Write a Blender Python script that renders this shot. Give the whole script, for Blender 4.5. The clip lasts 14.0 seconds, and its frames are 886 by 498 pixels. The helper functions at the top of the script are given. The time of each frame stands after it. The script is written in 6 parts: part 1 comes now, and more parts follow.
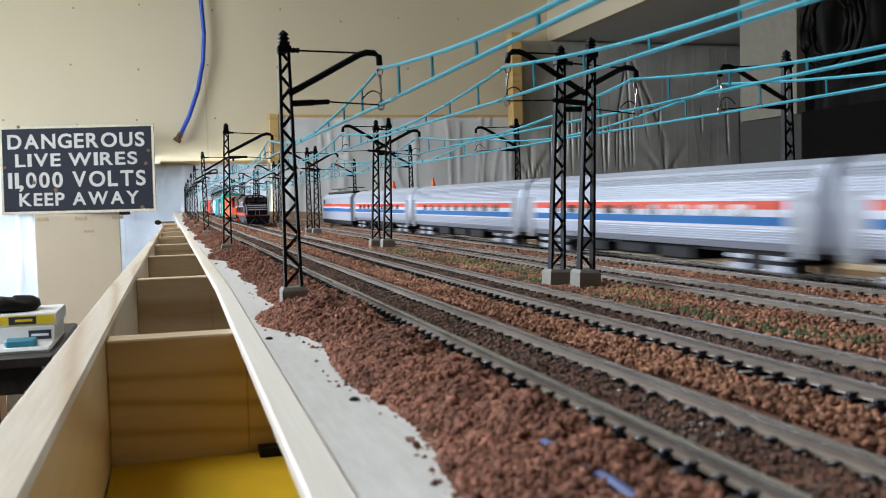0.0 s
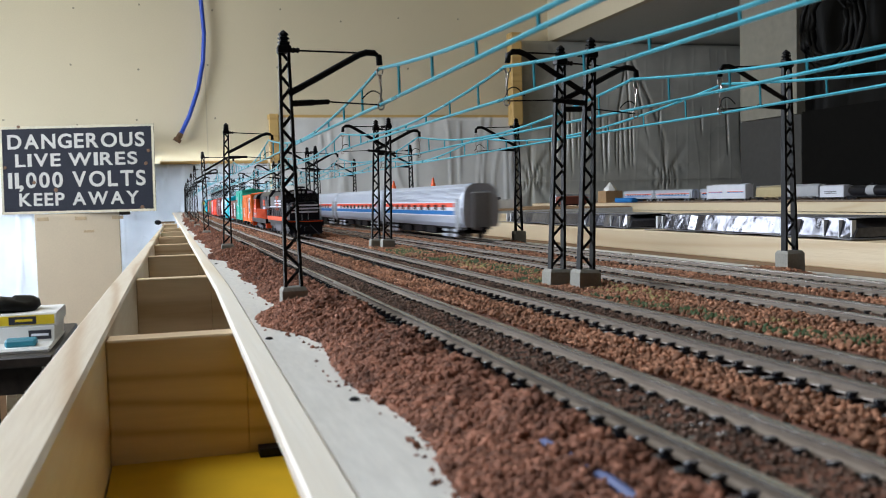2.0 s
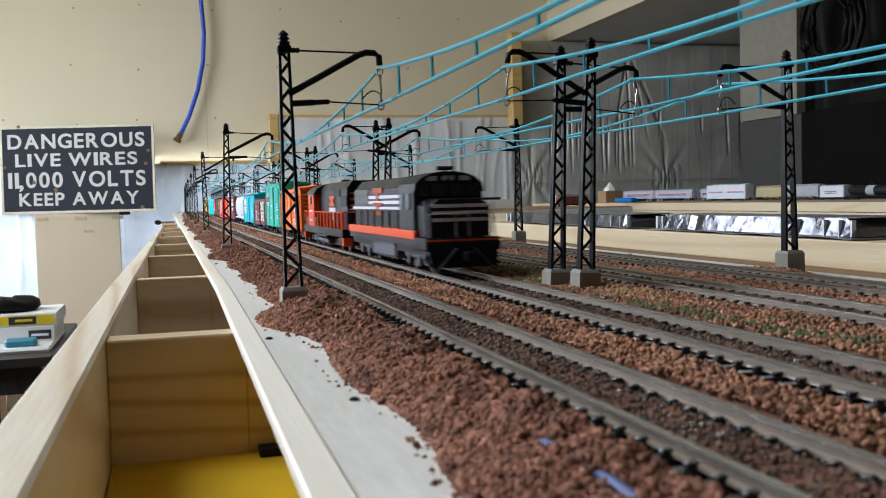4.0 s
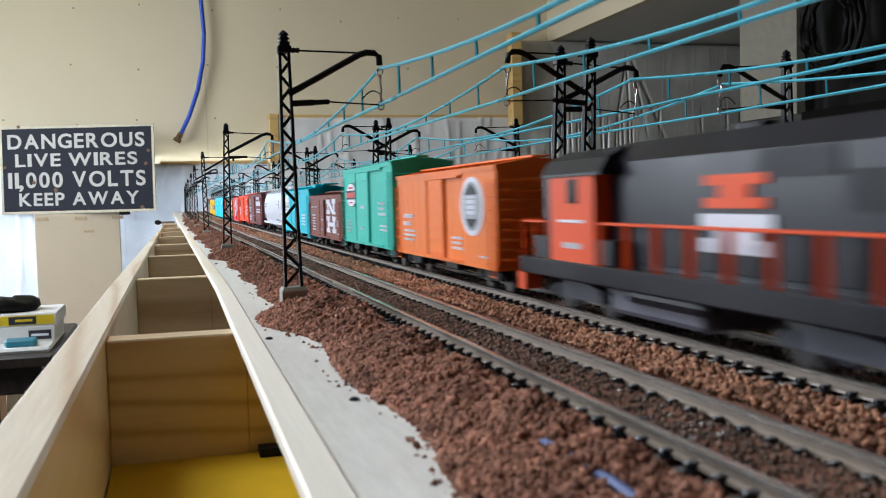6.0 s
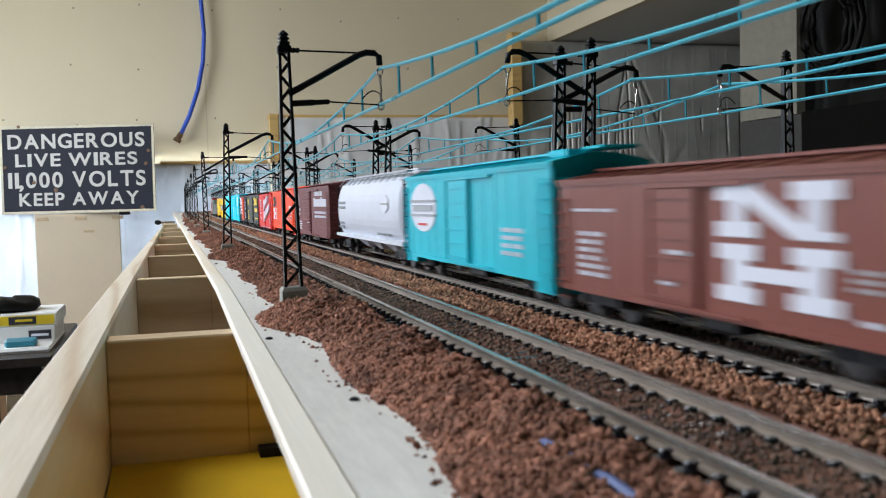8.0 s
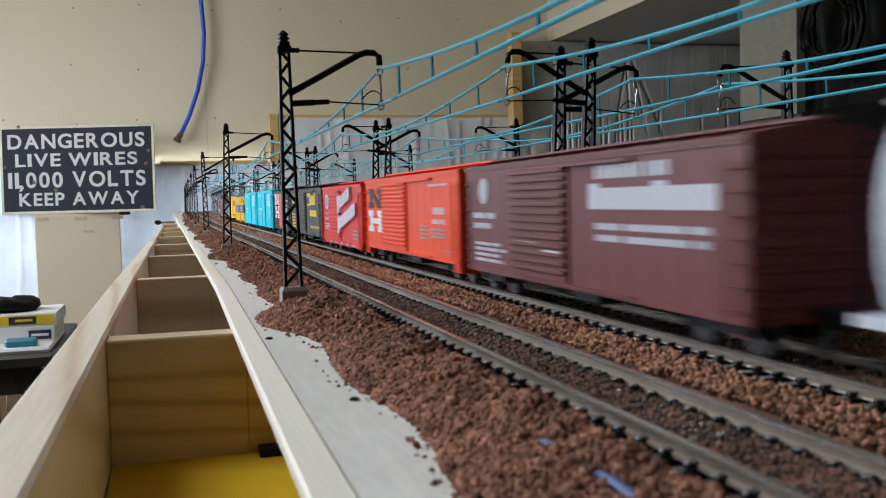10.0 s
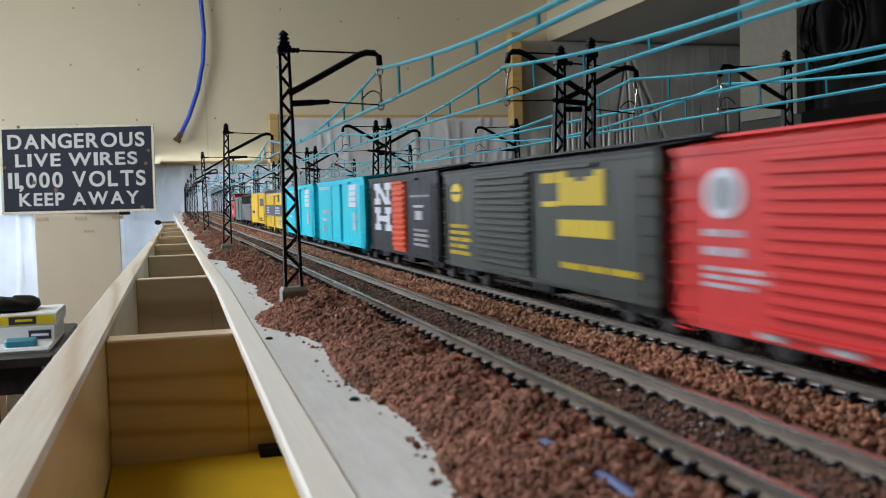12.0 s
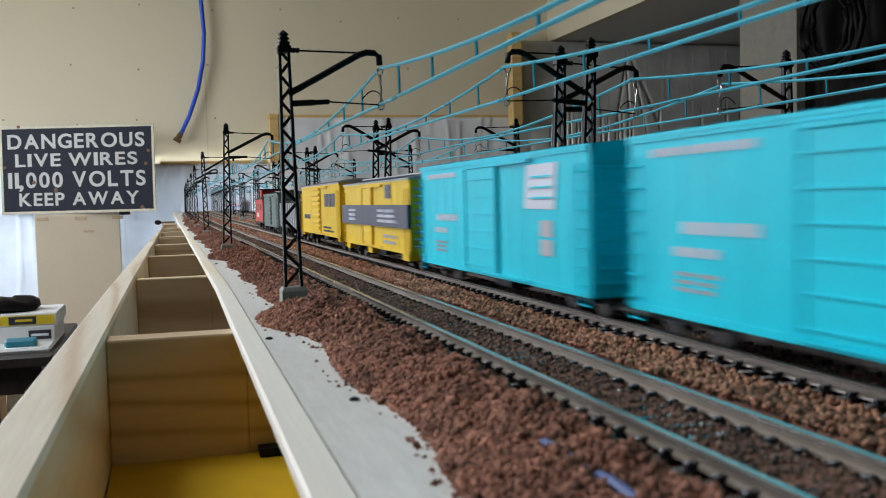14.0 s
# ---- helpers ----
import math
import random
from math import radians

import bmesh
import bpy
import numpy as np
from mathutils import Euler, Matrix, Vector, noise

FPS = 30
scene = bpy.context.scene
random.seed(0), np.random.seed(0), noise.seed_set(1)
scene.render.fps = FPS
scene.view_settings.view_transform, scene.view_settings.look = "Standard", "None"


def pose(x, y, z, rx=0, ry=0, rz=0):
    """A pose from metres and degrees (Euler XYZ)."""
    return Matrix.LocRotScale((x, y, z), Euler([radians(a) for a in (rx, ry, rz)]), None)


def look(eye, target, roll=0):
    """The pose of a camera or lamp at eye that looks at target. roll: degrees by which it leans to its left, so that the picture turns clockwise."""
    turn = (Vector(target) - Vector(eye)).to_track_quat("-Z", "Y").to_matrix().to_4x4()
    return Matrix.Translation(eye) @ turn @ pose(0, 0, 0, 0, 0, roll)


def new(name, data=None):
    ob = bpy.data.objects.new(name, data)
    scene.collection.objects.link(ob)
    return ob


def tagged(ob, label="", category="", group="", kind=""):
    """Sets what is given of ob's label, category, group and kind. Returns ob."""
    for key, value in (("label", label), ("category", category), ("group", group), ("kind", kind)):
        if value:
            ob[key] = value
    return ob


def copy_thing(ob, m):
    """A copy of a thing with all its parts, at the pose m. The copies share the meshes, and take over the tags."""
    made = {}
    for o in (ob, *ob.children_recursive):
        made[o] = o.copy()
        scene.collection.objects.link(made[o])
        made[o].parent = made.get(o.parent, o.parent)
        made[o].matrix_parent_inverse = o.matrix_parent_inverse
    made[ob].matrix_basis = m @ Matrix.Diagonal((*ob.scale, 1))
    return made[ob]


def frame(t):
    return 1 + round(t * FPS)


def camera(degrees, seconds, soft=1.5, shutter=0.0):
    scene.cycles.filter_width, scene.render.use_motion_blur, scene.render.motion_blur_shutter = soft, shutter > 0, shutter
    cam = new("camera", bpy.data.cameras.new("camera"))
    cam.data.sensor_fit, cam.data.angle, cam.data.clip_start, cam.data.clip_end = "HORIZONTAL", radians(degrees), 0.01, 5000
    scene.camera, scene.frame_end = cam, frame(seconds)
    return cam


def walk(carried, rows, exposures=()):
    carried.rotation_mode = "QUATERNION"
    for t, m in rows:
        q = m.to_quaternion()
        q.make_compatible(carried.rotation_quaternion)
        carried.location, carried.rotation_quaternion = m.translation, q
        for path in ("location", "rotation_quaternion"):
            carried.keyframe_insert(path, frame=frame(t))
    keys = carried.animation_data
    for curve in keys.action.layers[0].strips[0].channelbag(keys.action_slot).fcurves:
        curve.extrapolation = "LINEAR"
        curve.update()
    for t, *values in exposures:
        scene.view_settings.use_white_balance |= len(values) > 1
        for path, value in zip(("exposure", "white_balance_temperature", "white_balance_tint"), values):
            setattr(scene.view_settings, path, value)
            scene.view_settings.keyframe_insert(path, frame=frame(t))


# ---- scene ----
from itertools import product

# ---------- camera: it rests on the bench, a hand's width over the tracks ----------
RAIL = 1.10            # height of the rail heads over the room's floor
EYE = (0.0, 0.0, RAIL + 0.0339)
cam = camera(50.8, 14.0, 0.8, 0.8)
cam.data.dof.use_dof, cam.data.dof.focus_distance, cam.data.dof.aperture_fstop = True, 0.62, 50.0
YAW, DIP = radians(16.342), radians(3.115)
AIM = (EYE[0] + math.sin(YAW) * math.cos(DIP), EYE[1] + math.cos(YAW) * math.cos(DIP), EYE[2] - math.sin(DIP))
VIEW = look(EYE, AIM, -1.449)
walk(cam, [(0.0, VIEW), (14.0, VIEW)],
     exposures=[(0.0, 0.0), (3.2, -0.02), (6.0, -0.02), (8.2, -0.05), (10.3, -0.33), (14.0, -0.36)])

# ---------- light: overcast daylight through the workshop's windows, and an added lamp overhead ---
world = bpy.data.worlds.new("world")
scene.world = world
world.use_nodes = True
sky = world.node_tree.nodes.new("ShaderNodeTexSky")
sky.sky_type, sky.sun_disc, sky.sun_elevation, sky.sun_rotation = "NISHITA", False, radians(38), radians(250)
world.node_tree.links.new(sky.outputs[0], world.node_tree.nodes["Background"].inputs[0])
world.node_tree.nodes["Background"].inputs[1].default_value = 0.12


def window_light(name, place, aim, wide, high, watts, colour):
    lamp = bpy.data.lights.new(name, "AREA")
    lamp.shape, lamp.size, lamp.size_y, lamp.energy, lamp.color = "RECTANGLE", wide, high, watts, colour
    ob = new(name, lamp)
    ob.matrix_world = look(place, aim)
    return ob


window_light("window_light", (-2.22, 3.3, 1.80), (0.2, 2.6, 1.05), 2.4, 1.2, 128, (0.80, 0.88, 1.0))
# added overhead lamp that lifts the near top faces; no rooflight is known here
window_light("added_top_light", (-1.25, 0.95, 2.70), (-0.35, 0.75, 1.1), 1.3, 1.0, 45, (0.84, 0.91, 1.0))
window_light("back_window_light", (-0.30, 5.60, 0.89), (-0.30, 4.0, 0.78), 1.6, 0.77, 112, (0.90, 0.96, 1.0))


# ---------- materials ----------
def nodes_of(name):
    m = bpy.data.materials.new(name)
    m.use_nodes = True
    t = m.node_tree
    return m, t, t.nodes["Principled BSDF"]


def mat(name, c, rough=0.5, metal=0.0, grain=400.0, vary=0.25, bump=0.0, stain=30.0, spec=0.5, coat=0.0, stretch=(1, 1, 1), per_piece=0.0, bump_scale=None):
    """A surface with fine grain, broad stains and relief; sizes are in waves per metre."""
    m, t, b = nodes_of(name)
    co = t.nodes.new("ShaderNodeTexCoord")
    mp = t.nodes.new("ShaderNodeMapping")
    mp.inputs["Scale"].default_value = stretch
    t.links.new(co.outputs["Object"], mp.inputs[0])
    fine, broad = t.nodes.new("ShaderNodeTexNoise"), t.nodes.new("ShaderNodeTexNoise")
    fine.inputs["Scale"].default_value, fine.inputs["Detail"].default_value = grain, 4
    broad.inputs["Scale"].default_value, broad.inputs["Detail"].default_value = stain, 3
    for n in (fine, broad):
        t.links.new(mp.outputs[0], n.inputs["Vector"])
    add = t.nodes.new("ShaderNodeMath")
    add.operation = "ADD"
    t.links.new(fine.outputs[0], add.inputs[0])
    t.links.new(broad.outputs[0], add.inputs[1])
    last = add.outputs[0]
    if per_piece:
        info = t.nodes.new("ShaderNodeObjectInfo")
        mul = t.nodes.new("ShaderNodeMath")
        mul.operation, mul.inputs[1].default_value = "MULTIPLY", per_piece
        t.links.new(info.outputs["Random"], mul.inputs[0])
        plus = t.nodes.new("ShaderNodeMath")
        plus.operation = "ADD"
        t.links.new(last, plus.inputs[0])
        t.links.new(mul.outputs[0], plus.inputs[1])
        last = plus.outputs[0]
    ramp = t.nodes.new("ShaderNodeMapRange")
    ramp.inputs[1].default_value, ramp.inputs[2].default_value = 0.6, 1.4 + per_piece
    ramp.inputs[3].default_value, ramp.inputs[4].default_value = 1 - vary, 1 + vary
    t.links.new(last, ramp.inputs[0])
    mix = t.nodes.new("ShaderNodeVectorMath")
    mix.operation = "SCALE"
    mix.inputs[0].default_value = c
    t.links.new(ramp.outputs[0], mix.inputs["Scale"])
    t.links.new(mix.outputs[0], b.inputs["Base Color"])
    rr = t.nodes.new("ShaderNodeMapRange")
    rr.inputs[3].default_value, rr.inputs[4].default_value = max(0.02, rough - 0.1), min(1, rough + 0.1)
    t.links.new(broad.outputs[0], rr.inputs[0])
    t.links.new(rr.outputs[0], b.inputs["Roughness"])
    b.inputs["Metallic"].default_value = metal
    b.inputs["Specular IOR Level"].default_value = spec
    b.inputs["Coat Weight"].default_value = coat
    if bump:
        bp = t.nodes.new("ShaderNodeBump")
        bp.inputs["Strength"].default_value, bp.inputs["Distance"].default_value = 1.0, bump
        src = fine
        if bump_scale:
            src = t.nodes.new("ShaderNodeTexNoise")
            src.inputs["Scale"].default_value = bump_scale
            t.links.new(mp.outputs[0], src.inputs["Vector"])
        t.links.new(src.outputs[0], bp.inputs["Height"])
        t.links.new(bp.outputs[0], b.inputs["Normal"])
    return m


def wood_mat(name, light, dark, stretch, scale=14.0, rough=0.55, rings=1.0):
    """Sawn pine: growth rings drawn out along the board, fine fibres and a few knots' swirls."""
    m, t, b = nodes_of(name)
    co, mp = t.nodes.new("ShaderNodeTexCoord"), t.nodes.new("ShaderNodeMapping")
    mp.inputs["Scale"].default_value = stretch
    t.links.new(co.outputs["Object"], mp.inputs[0])
    wob = t.nodes.new("ShaderNodeTexNoise")
    wob.inputs["Scale"].default_value, wob.inputs["Detail"].default_value = scale * 0.35, 2
    wave = t.nodes.new("ShaderNodeMath")
    wave.operation, wave.inputs[1].default_value = "MULTIPLY", 34.0 * rings
    sine = t.nodes.new("ShaderNodeMath")
    sine.operation = "SINE"
    fib = t.nodes.new("ShaderNodeTexNoise")
    fib.inputs["Scale"].default_value, fib.inputs["Detail"].default_value = scale * 14, 3
    for n in (wob, fib):
        t.links.new(mp.outputs[0], n.inputs["Vector"])
    t.links.new(wob.outputs[0], wave.inputs[0])
    t.links.new(wave.outputs[0], sine.inputs[0])
    half = t.nodes.new("ShaderNodeMapRange")
    half.inputs[1].default_value = -1
    t.links.new(sine.outputs[0], half.inputs[0])
    power = t.nodes.new("ShaderNodeMath")
    power.operation, power.inputs[1].default_value = "POWER", 4.0
    t.links.new(half.outputs[0], power.inputs[0])
    blend = t.nodes.new("ShaderNodeMath")
    blend.operation, blend.inputs[1].default_value = "MULTIPLY_ADD", 0.6
    fibm = t.nodes.new("ShaderNodeMath")
    fibm.operation, fibm.inputs[1].default_value = "MULTIPLY", 0.4
    t.links.new(fib.outputs[0], fibm.inputs[0])
    t.links.new(power.outputs[0], blend.inputs[0])
    t.links.new(fibm.outputs[0], blend.inputs[2])
    mix = t.nodes.new("ShaderNodeMix")
    mix.data_type = "RGBA"
    mix.inputs[6].default_value, mix.inputs[7].default_value = (*light, 1), (*dark, 1)
    t.links.new(blend.outputs[0], mix.inputs[0])
    t.links.new(mix.outputs[2], b.inputs["Base Color"])
    b.inputs["Roughness"].default_value = rough
    bp = t.nodes.new("ShaderNodeBump")
    bp.inputs["Strength"].default_value, bp.inputs["Distance"].default_value = 0.5, 0.0003
    t.links.new(fib.outputs[0], bp.inputs["Height"])
    t.links.new(bp.outputs[0], b.inputs["Normal"])
    return m


PINE, PINED = (0.92, 0.82, 0.66), (0.64, 0.46, 0.29)
pine_long = wood_mat("pine_long", PINE, PINED, (34, 2.2, 16), 1.2, rings=2.4)
# pale pine, whitened further: the strong light on the ledge strip is in its colour
pine_lit = wood_mat("pine_lit", (0.95, 0.90, 0.80), (0.86, 0.72, 0.52), (40, 1.5, 20), 1.0, rings=1.2)
pine_cross = wood_mat("pine_cross", (0.78, 0.60, 0.38), (0.46, 0.29, 0.14), (3, 30, 34), 1.1, rings=2.6)
pine_pale = wood_mat("pine_pale", (0.72, 0.60, 0.41), (0.60, 0.45, 0.27), (20, 3, 60), 0.9)
plywood = mat("plywood", (0.80, 0.77, 0.71), 0.42, grain=120, vary=0.12, stretch=(6, 1, 1), stain=14, bump=0.0001)
brown_board = mat("brown_board", (0.20, 0.11, 0.05), 0.6, grain=200, vary=0.3, bump=0.0002)
yellow_sheet = mat("yellow_sheet", (0.72, 0.45, 0.02), 0.4, grain=90, vary=0.08, stain=9)
rail_paint = mat("rail_paint", (0.205, 0.160, 0.122), 0.45, metal=0.2, grain=900, vary=0.22, stain=60, bump=0.00004, stretch=(1, 0.15, 1))
rail_shine = mat("rail_shine", (0.48, 0.44, 0.39), 0.24, metal=0.8, grain=700, vary=0.2, stain=40, stretch=(1, 0.1, 1))
tie_black = mat("tie_black", (0.012, 0.012, 0.017), 0.24, grain=700, vary=0.35, per_piece=0.5, bump=0.0001)
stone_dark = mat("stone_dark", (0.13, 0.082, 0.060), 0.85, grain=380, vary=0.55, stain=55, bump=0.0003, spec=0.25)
stone = mat("stone", (0.268, 0.120, 0.076), 0.85, grain=420, vary=0.6, stain=55, bump=0.0003, spec=0.25)
ballast_bed = mat("ballast_bed", (0.19, 0.088, 0.058), 0.9, grain=700, vary=0.6, stain=90, bump=0.0012, bump_scale=650, spec=0.2)


def by_piece(m, low, high):
    """Gives each loose grain a tone of its own."""
    t = m.node_tree
    b = t.nodes["Principled BSDF"]
    geo, span, mul = t.nodes.new("ShaderNodeNewGeometry"), t.nodes.new("ShaderNodeMapRange"), t.nodes.new("ShaderNodeVectorMath")
    span.inputs[3].default_value, span.inputs[4].default_value = low, high
    mul.operation = "SCALE"
    t.links.new(geo.outputs["Random Per Island"], span.inputs[0])
    t.links.new(b.inputs["Base Color"].links[0].from_socket, mul.inputs[0])
    t.links.new(span.outputs[0], mul.inputs["Scale"])
    t.links.new(mul.outputs[0], b.inputs["Base Color"])
    return m


stone_tan = mat("stone_tan", (0.37, 0.182, 0.108), 0.85, grain=420, vary=0.6, stain=55, bump=0.0003, spec=0.25)
for grit, low, high in ((stone, 0.50, 1.45), (stone_tan, 0.45, 1.50), (stone_dark, 0.45, 1.9)):
    by_piece(grit, low, high)
moss = mat("moss", (0.065, 0.105, 0.04), 0.8, grain=500, vary=0.5)
straw = mat("straw", (0.36, 0.30, 0.12), 0.8, grain=500, vary=0.4)
pole_black = mat("pole_black", (0.006, 0.0055, 0.006), 0.50, grain=800, vary=0.4, bump=0.00006, spec=0.16)
concrete = mat("concrete", (0.30, 0.29, 0.25), 0.75, grain=900, vary=0.2, bump=0.00015)
teal_wire = mat("teal_wire", (0.085, 0.50, 0.63), 0.30, metal=0.25, grain=500, vary=0.12, stain=40)
chain_metal = mat("chain_metal", (0.55, 0.5, 0.46), 0.28, metal=0.9, vary=0.2)
blue_wire = mat("blue_wire", (0.09, 0.12, 0.26), 0.5, vary=0.15)
steel_dark = mat("steel_dark", (0.010, 0.010, 0.013), 0.5, grain=900, vary=0.4, spec=0.15)
wheel_metal = mat("wheel_metal", (0.07, 0.066, 0.066), 0.35, metal=0.6, vary=0.3)
tunnel_black = mat("tunnel_black", (0.03, 0.03, 0.032), 0.55, vary=0.3)

cream_wall = mat("cream_wall", (0.70, 0.62, 0.44), 0.75, grain=160, vary=0.05, stain=1.5, bump=0.0004)
# dark colour for the unseen walls, so that they bounce little light back
bounce_cut_wall = mat("bounce_cut_wall", (0.07, 0.06, 0.05), 0.8, grain=20, vary=0.4, stain=1.5)
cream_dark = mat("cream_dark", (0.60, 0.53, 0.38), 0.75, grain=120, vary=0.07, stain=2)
screw_spot = mat("screw_spot", (0.30, 0.26, 0.18), 0.6)
lath = wood_mat("lath", (0.66, 0.45, 0.17), (0.5, 0.3, 0.1), (3, 20, 20), 1.0)
# the same film, darker: the right side's weaker light is put into its colour
sheeting_shaded = mat("sheeting_shaded", (0.52, 0.51, 0.46), 0.30, grain=7, vary=0.25, stain=2.2, spec=0.55)
sheeting = mat("sheeting", (0.74, 0.74, 0.73), 0.36, grain=7, vary=0.14, stain=2.2, spec=0.7)
sheeting_pale = mat("sheeting_pale", (0.82, 0.86, 0.92), 0.3, grain=9, vary=0.12, stain=3, spec=0.6)


def let_light_through(m, share):
    """Thin plastic film: part of the light goes through and spreads."""
    t = m.node_tree
    b = t.nodes["Principled BSDF"]
    tr, mix = t.nodes.new("ShaderNodeBsdfTranslucent"), t.nodes.new("ShaderNodeMixShader")
    tr.inputs[0].default_value = (0.85, 0.9, 0.96, 1)
    mix.inputs[0].default_value = share
    t.links.new(b.outputs[0], mix.inputs[1])
    t.links.new(tr.outputs[0], mix.inputs[2])
    t.links.new(mix.outputs[0], t.nodes["Material Output"].inputs[0])


let_light_through(sheeting_pale, 0.12)
black_sheet = mat("black_sheet", (0.005, 0.0046, 0.004), 0.5, grain=10, vary=0.5, stain=3, spec=0.12)
# grey taken down to near black: the dark corner's shade is in the colour
shaded_grey = mat("shaded_grey", (0.006, 0.0056, 0.005), 0.8, grain=40, vary=0.25, stain=4, spec=0.05)
panel_mid = mat("panel_mid", (0.060, 0.058, 0.054), 0.7, grain=40, vary=0.15, stain=4, spec=0.2)
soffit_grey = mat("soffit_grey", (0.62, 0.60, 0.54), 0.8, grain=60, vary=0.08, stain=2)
floor_paint = mat("floor_paint", (0.11, 0.105, 0.095), 0.6, grain=30, vary=0.25, stain=3, bump=0.001)
sign_navy = mat("sign_navy", (0.016, 0.018, 0.028), 0.55, grain=150, vary=0.3, stain=12, spec=0.15)
sign_white = mat("sign_white", (0.52, 0.51, 0.47), 0.5, grain=150, vary=0.1, stain=14)
sign_edge = mat("sign_edge", (0.55, 0.50, 0.36), 0.5, grain=150, vary=0.25, stain=10)
rust = mat("rust", (0.16, 0.09, 0.05), 0.8, vary=0.4)
hose_blue = mat("hose_blue", (0.03, 0.09, 0.55), 0.35, vary=0.1)
tan_board = mat("tan_board", (0.60, 0.50, 0.36), 0.7, grain=140, vary=0.06, stain=5)
tape_tan = mat("tape_tan", (0.48, 0.36, 0.22), 0.5)
dark_table = mat("dark_table", (0.025, 0.018, 0.014), 0.4, vary=0.4, grain=60)
box_yellow = mat("box_yellow", (0.72, 0.52, 0.03), 0.4, vary=0.08)
box_white = mat("box_white", (0.75, 0.75, 0.73), 0.5, vary=0.06)
box_teal = mat("box_teal", (0.03, 0.22, 0.30), 0.45, vary=0.1)
print_dark = mat("print_dark", (0.03, 0.03, 0.04), 0.5)
glue_white = mat("glue_white", (0.78, 0.79, 0.80), 0.35, vary=0.05)
glue_orange = mat("glue_orange", (0.85, 0.13, 0.03), 0.4, vary=0.08)
cardboard = mat("cardboard", (0.36, 0.22, 0.11), 0.8, vary=0.15, grain=80)

card_grey = mat("card_grey", (0.20, 0.20, 0.22), 0.22, vary=0.25, stain=20, spec=0.6)
blister_shine = mat("blister_shine", (0.10, 0.10, 0.12), 0.12, metal=0.55, vary=0.5, stain=40, spec=0.8, bump=0.0006, bump_scale=60)
blister_dark = mat("blister_dark", (0.012, 0.012, 0.016), 0.12, vary=0.3, stain=25, spec=0.8)


def paint(name, c, rough=0.45, vary=0.07):
    return mat(name, c, rough, grain=600, vary=vary, stain=45, bump=0.00003, spec=0.14)


orange = paint("orange", (0.87, 0.205, 0.03))
jade = paint("jade", (0.035, 0.52, 0.41))
oxide = paint("oxide", (0.23, 0.070, 0.050))
turquoise = paint("turquoise", (0.003, 0.52, 0.63))
cyan_paint = paint("cyan_paint", (0.002, 0.68, 0.83))
hopper_white = paint("hopper_white", (0.66, 0.68, 0.74))
maroon = paint("maroon", (0.19, 0.055, 0.055))
vermilion = paint("vermilion", (0.92, 0.085, 0.018))
crimson = paint("crimson", (0.76, 0.050, 0.045))
pullman = paint("pullman", (0.068, 0.073, 0.061))
carbon = paint("carbon", (0.011, 0.011, 0.017))
yellow = paint("yellow", (0.88, 0.58, 0.02))
band_grey = paint("band_grey", (0.10, 0.10, 0.13))
grey_green = paint("grey_green", (0.17, 0.21, 0.19))
ash = paint("ash", (0.38, 0.39, 0.41))
caboose_red = paint("caboose_red", (0.55, 0.06, 0.05))
loco_black = mat("loco_black", (0.009, 0.009, 0.014), 0.32, grain=600, vary=0.2, stain=45, spec=0.2)
loco_grey = mat("loco_grey", (0.015, 0.015, 0.020), 0.38, grain=600, vary=0.2, stain=45, spec=0.2)
truck_grey = paint("truck_grey", (0.085, 0.088, 0.105), 0.45, 0.3)
tank_grey = paint("tank_grey", (0.13, 0.13, 0.155), 0.45, 0.15)
loco_panel = paint("loco_panel", (0.13, 0.125, 0.125), 0.4, 0.25)
loco_orange = paint("loco_orange", (0.82, 0.10, 0.025))
emblem_rust = paint("emblem_rust", (0.46, 0.075, 0.028))
mark_white = paint("mark_white", (0.76, 0.77, 0.84))
mark_black = paint("mark_black", (0.014, 0.014, 0.017))
mark_yellow = paint("mark_yellow", (0.85, 0.62, 0.05))
mark_faint = paint("mark_faint", (0.55, 0.53, 0.55))
mark_red = paint("mark_red", (0.60, 0.05, 0.05))
silver = mat("silver", (0.50, 0.54, 0.63), 0.38, metal=0.25, grain=500, vary=0.06, stain=30)
silver_shade = mat("silver_shade", (0.30, 0.31, 0.33), 0.45, metal=0.3, vary=0.1)
stripe_red = paint("stripe_red", (0.85, 0.09, 0.04))
stripe_blue = paint("stripe_blue", (0.02, 0.17, 0.47))
glass_dark = mat("glass_dark", (0.02, 0.02, 0.022), 0.12, vary=0.2, spec=0.9)
beige_board = mat("beige_board", (0.22, 0.205, 0.165), 0.75, grain=30, vary=0.15, stain=4)
window_pale = mat("window_pale", (0.62, 0.64, 0.62), 0.2, vary=0.15)
tan_hopper = paint("tan_hopper", (0.46, 0.38, 0.22))


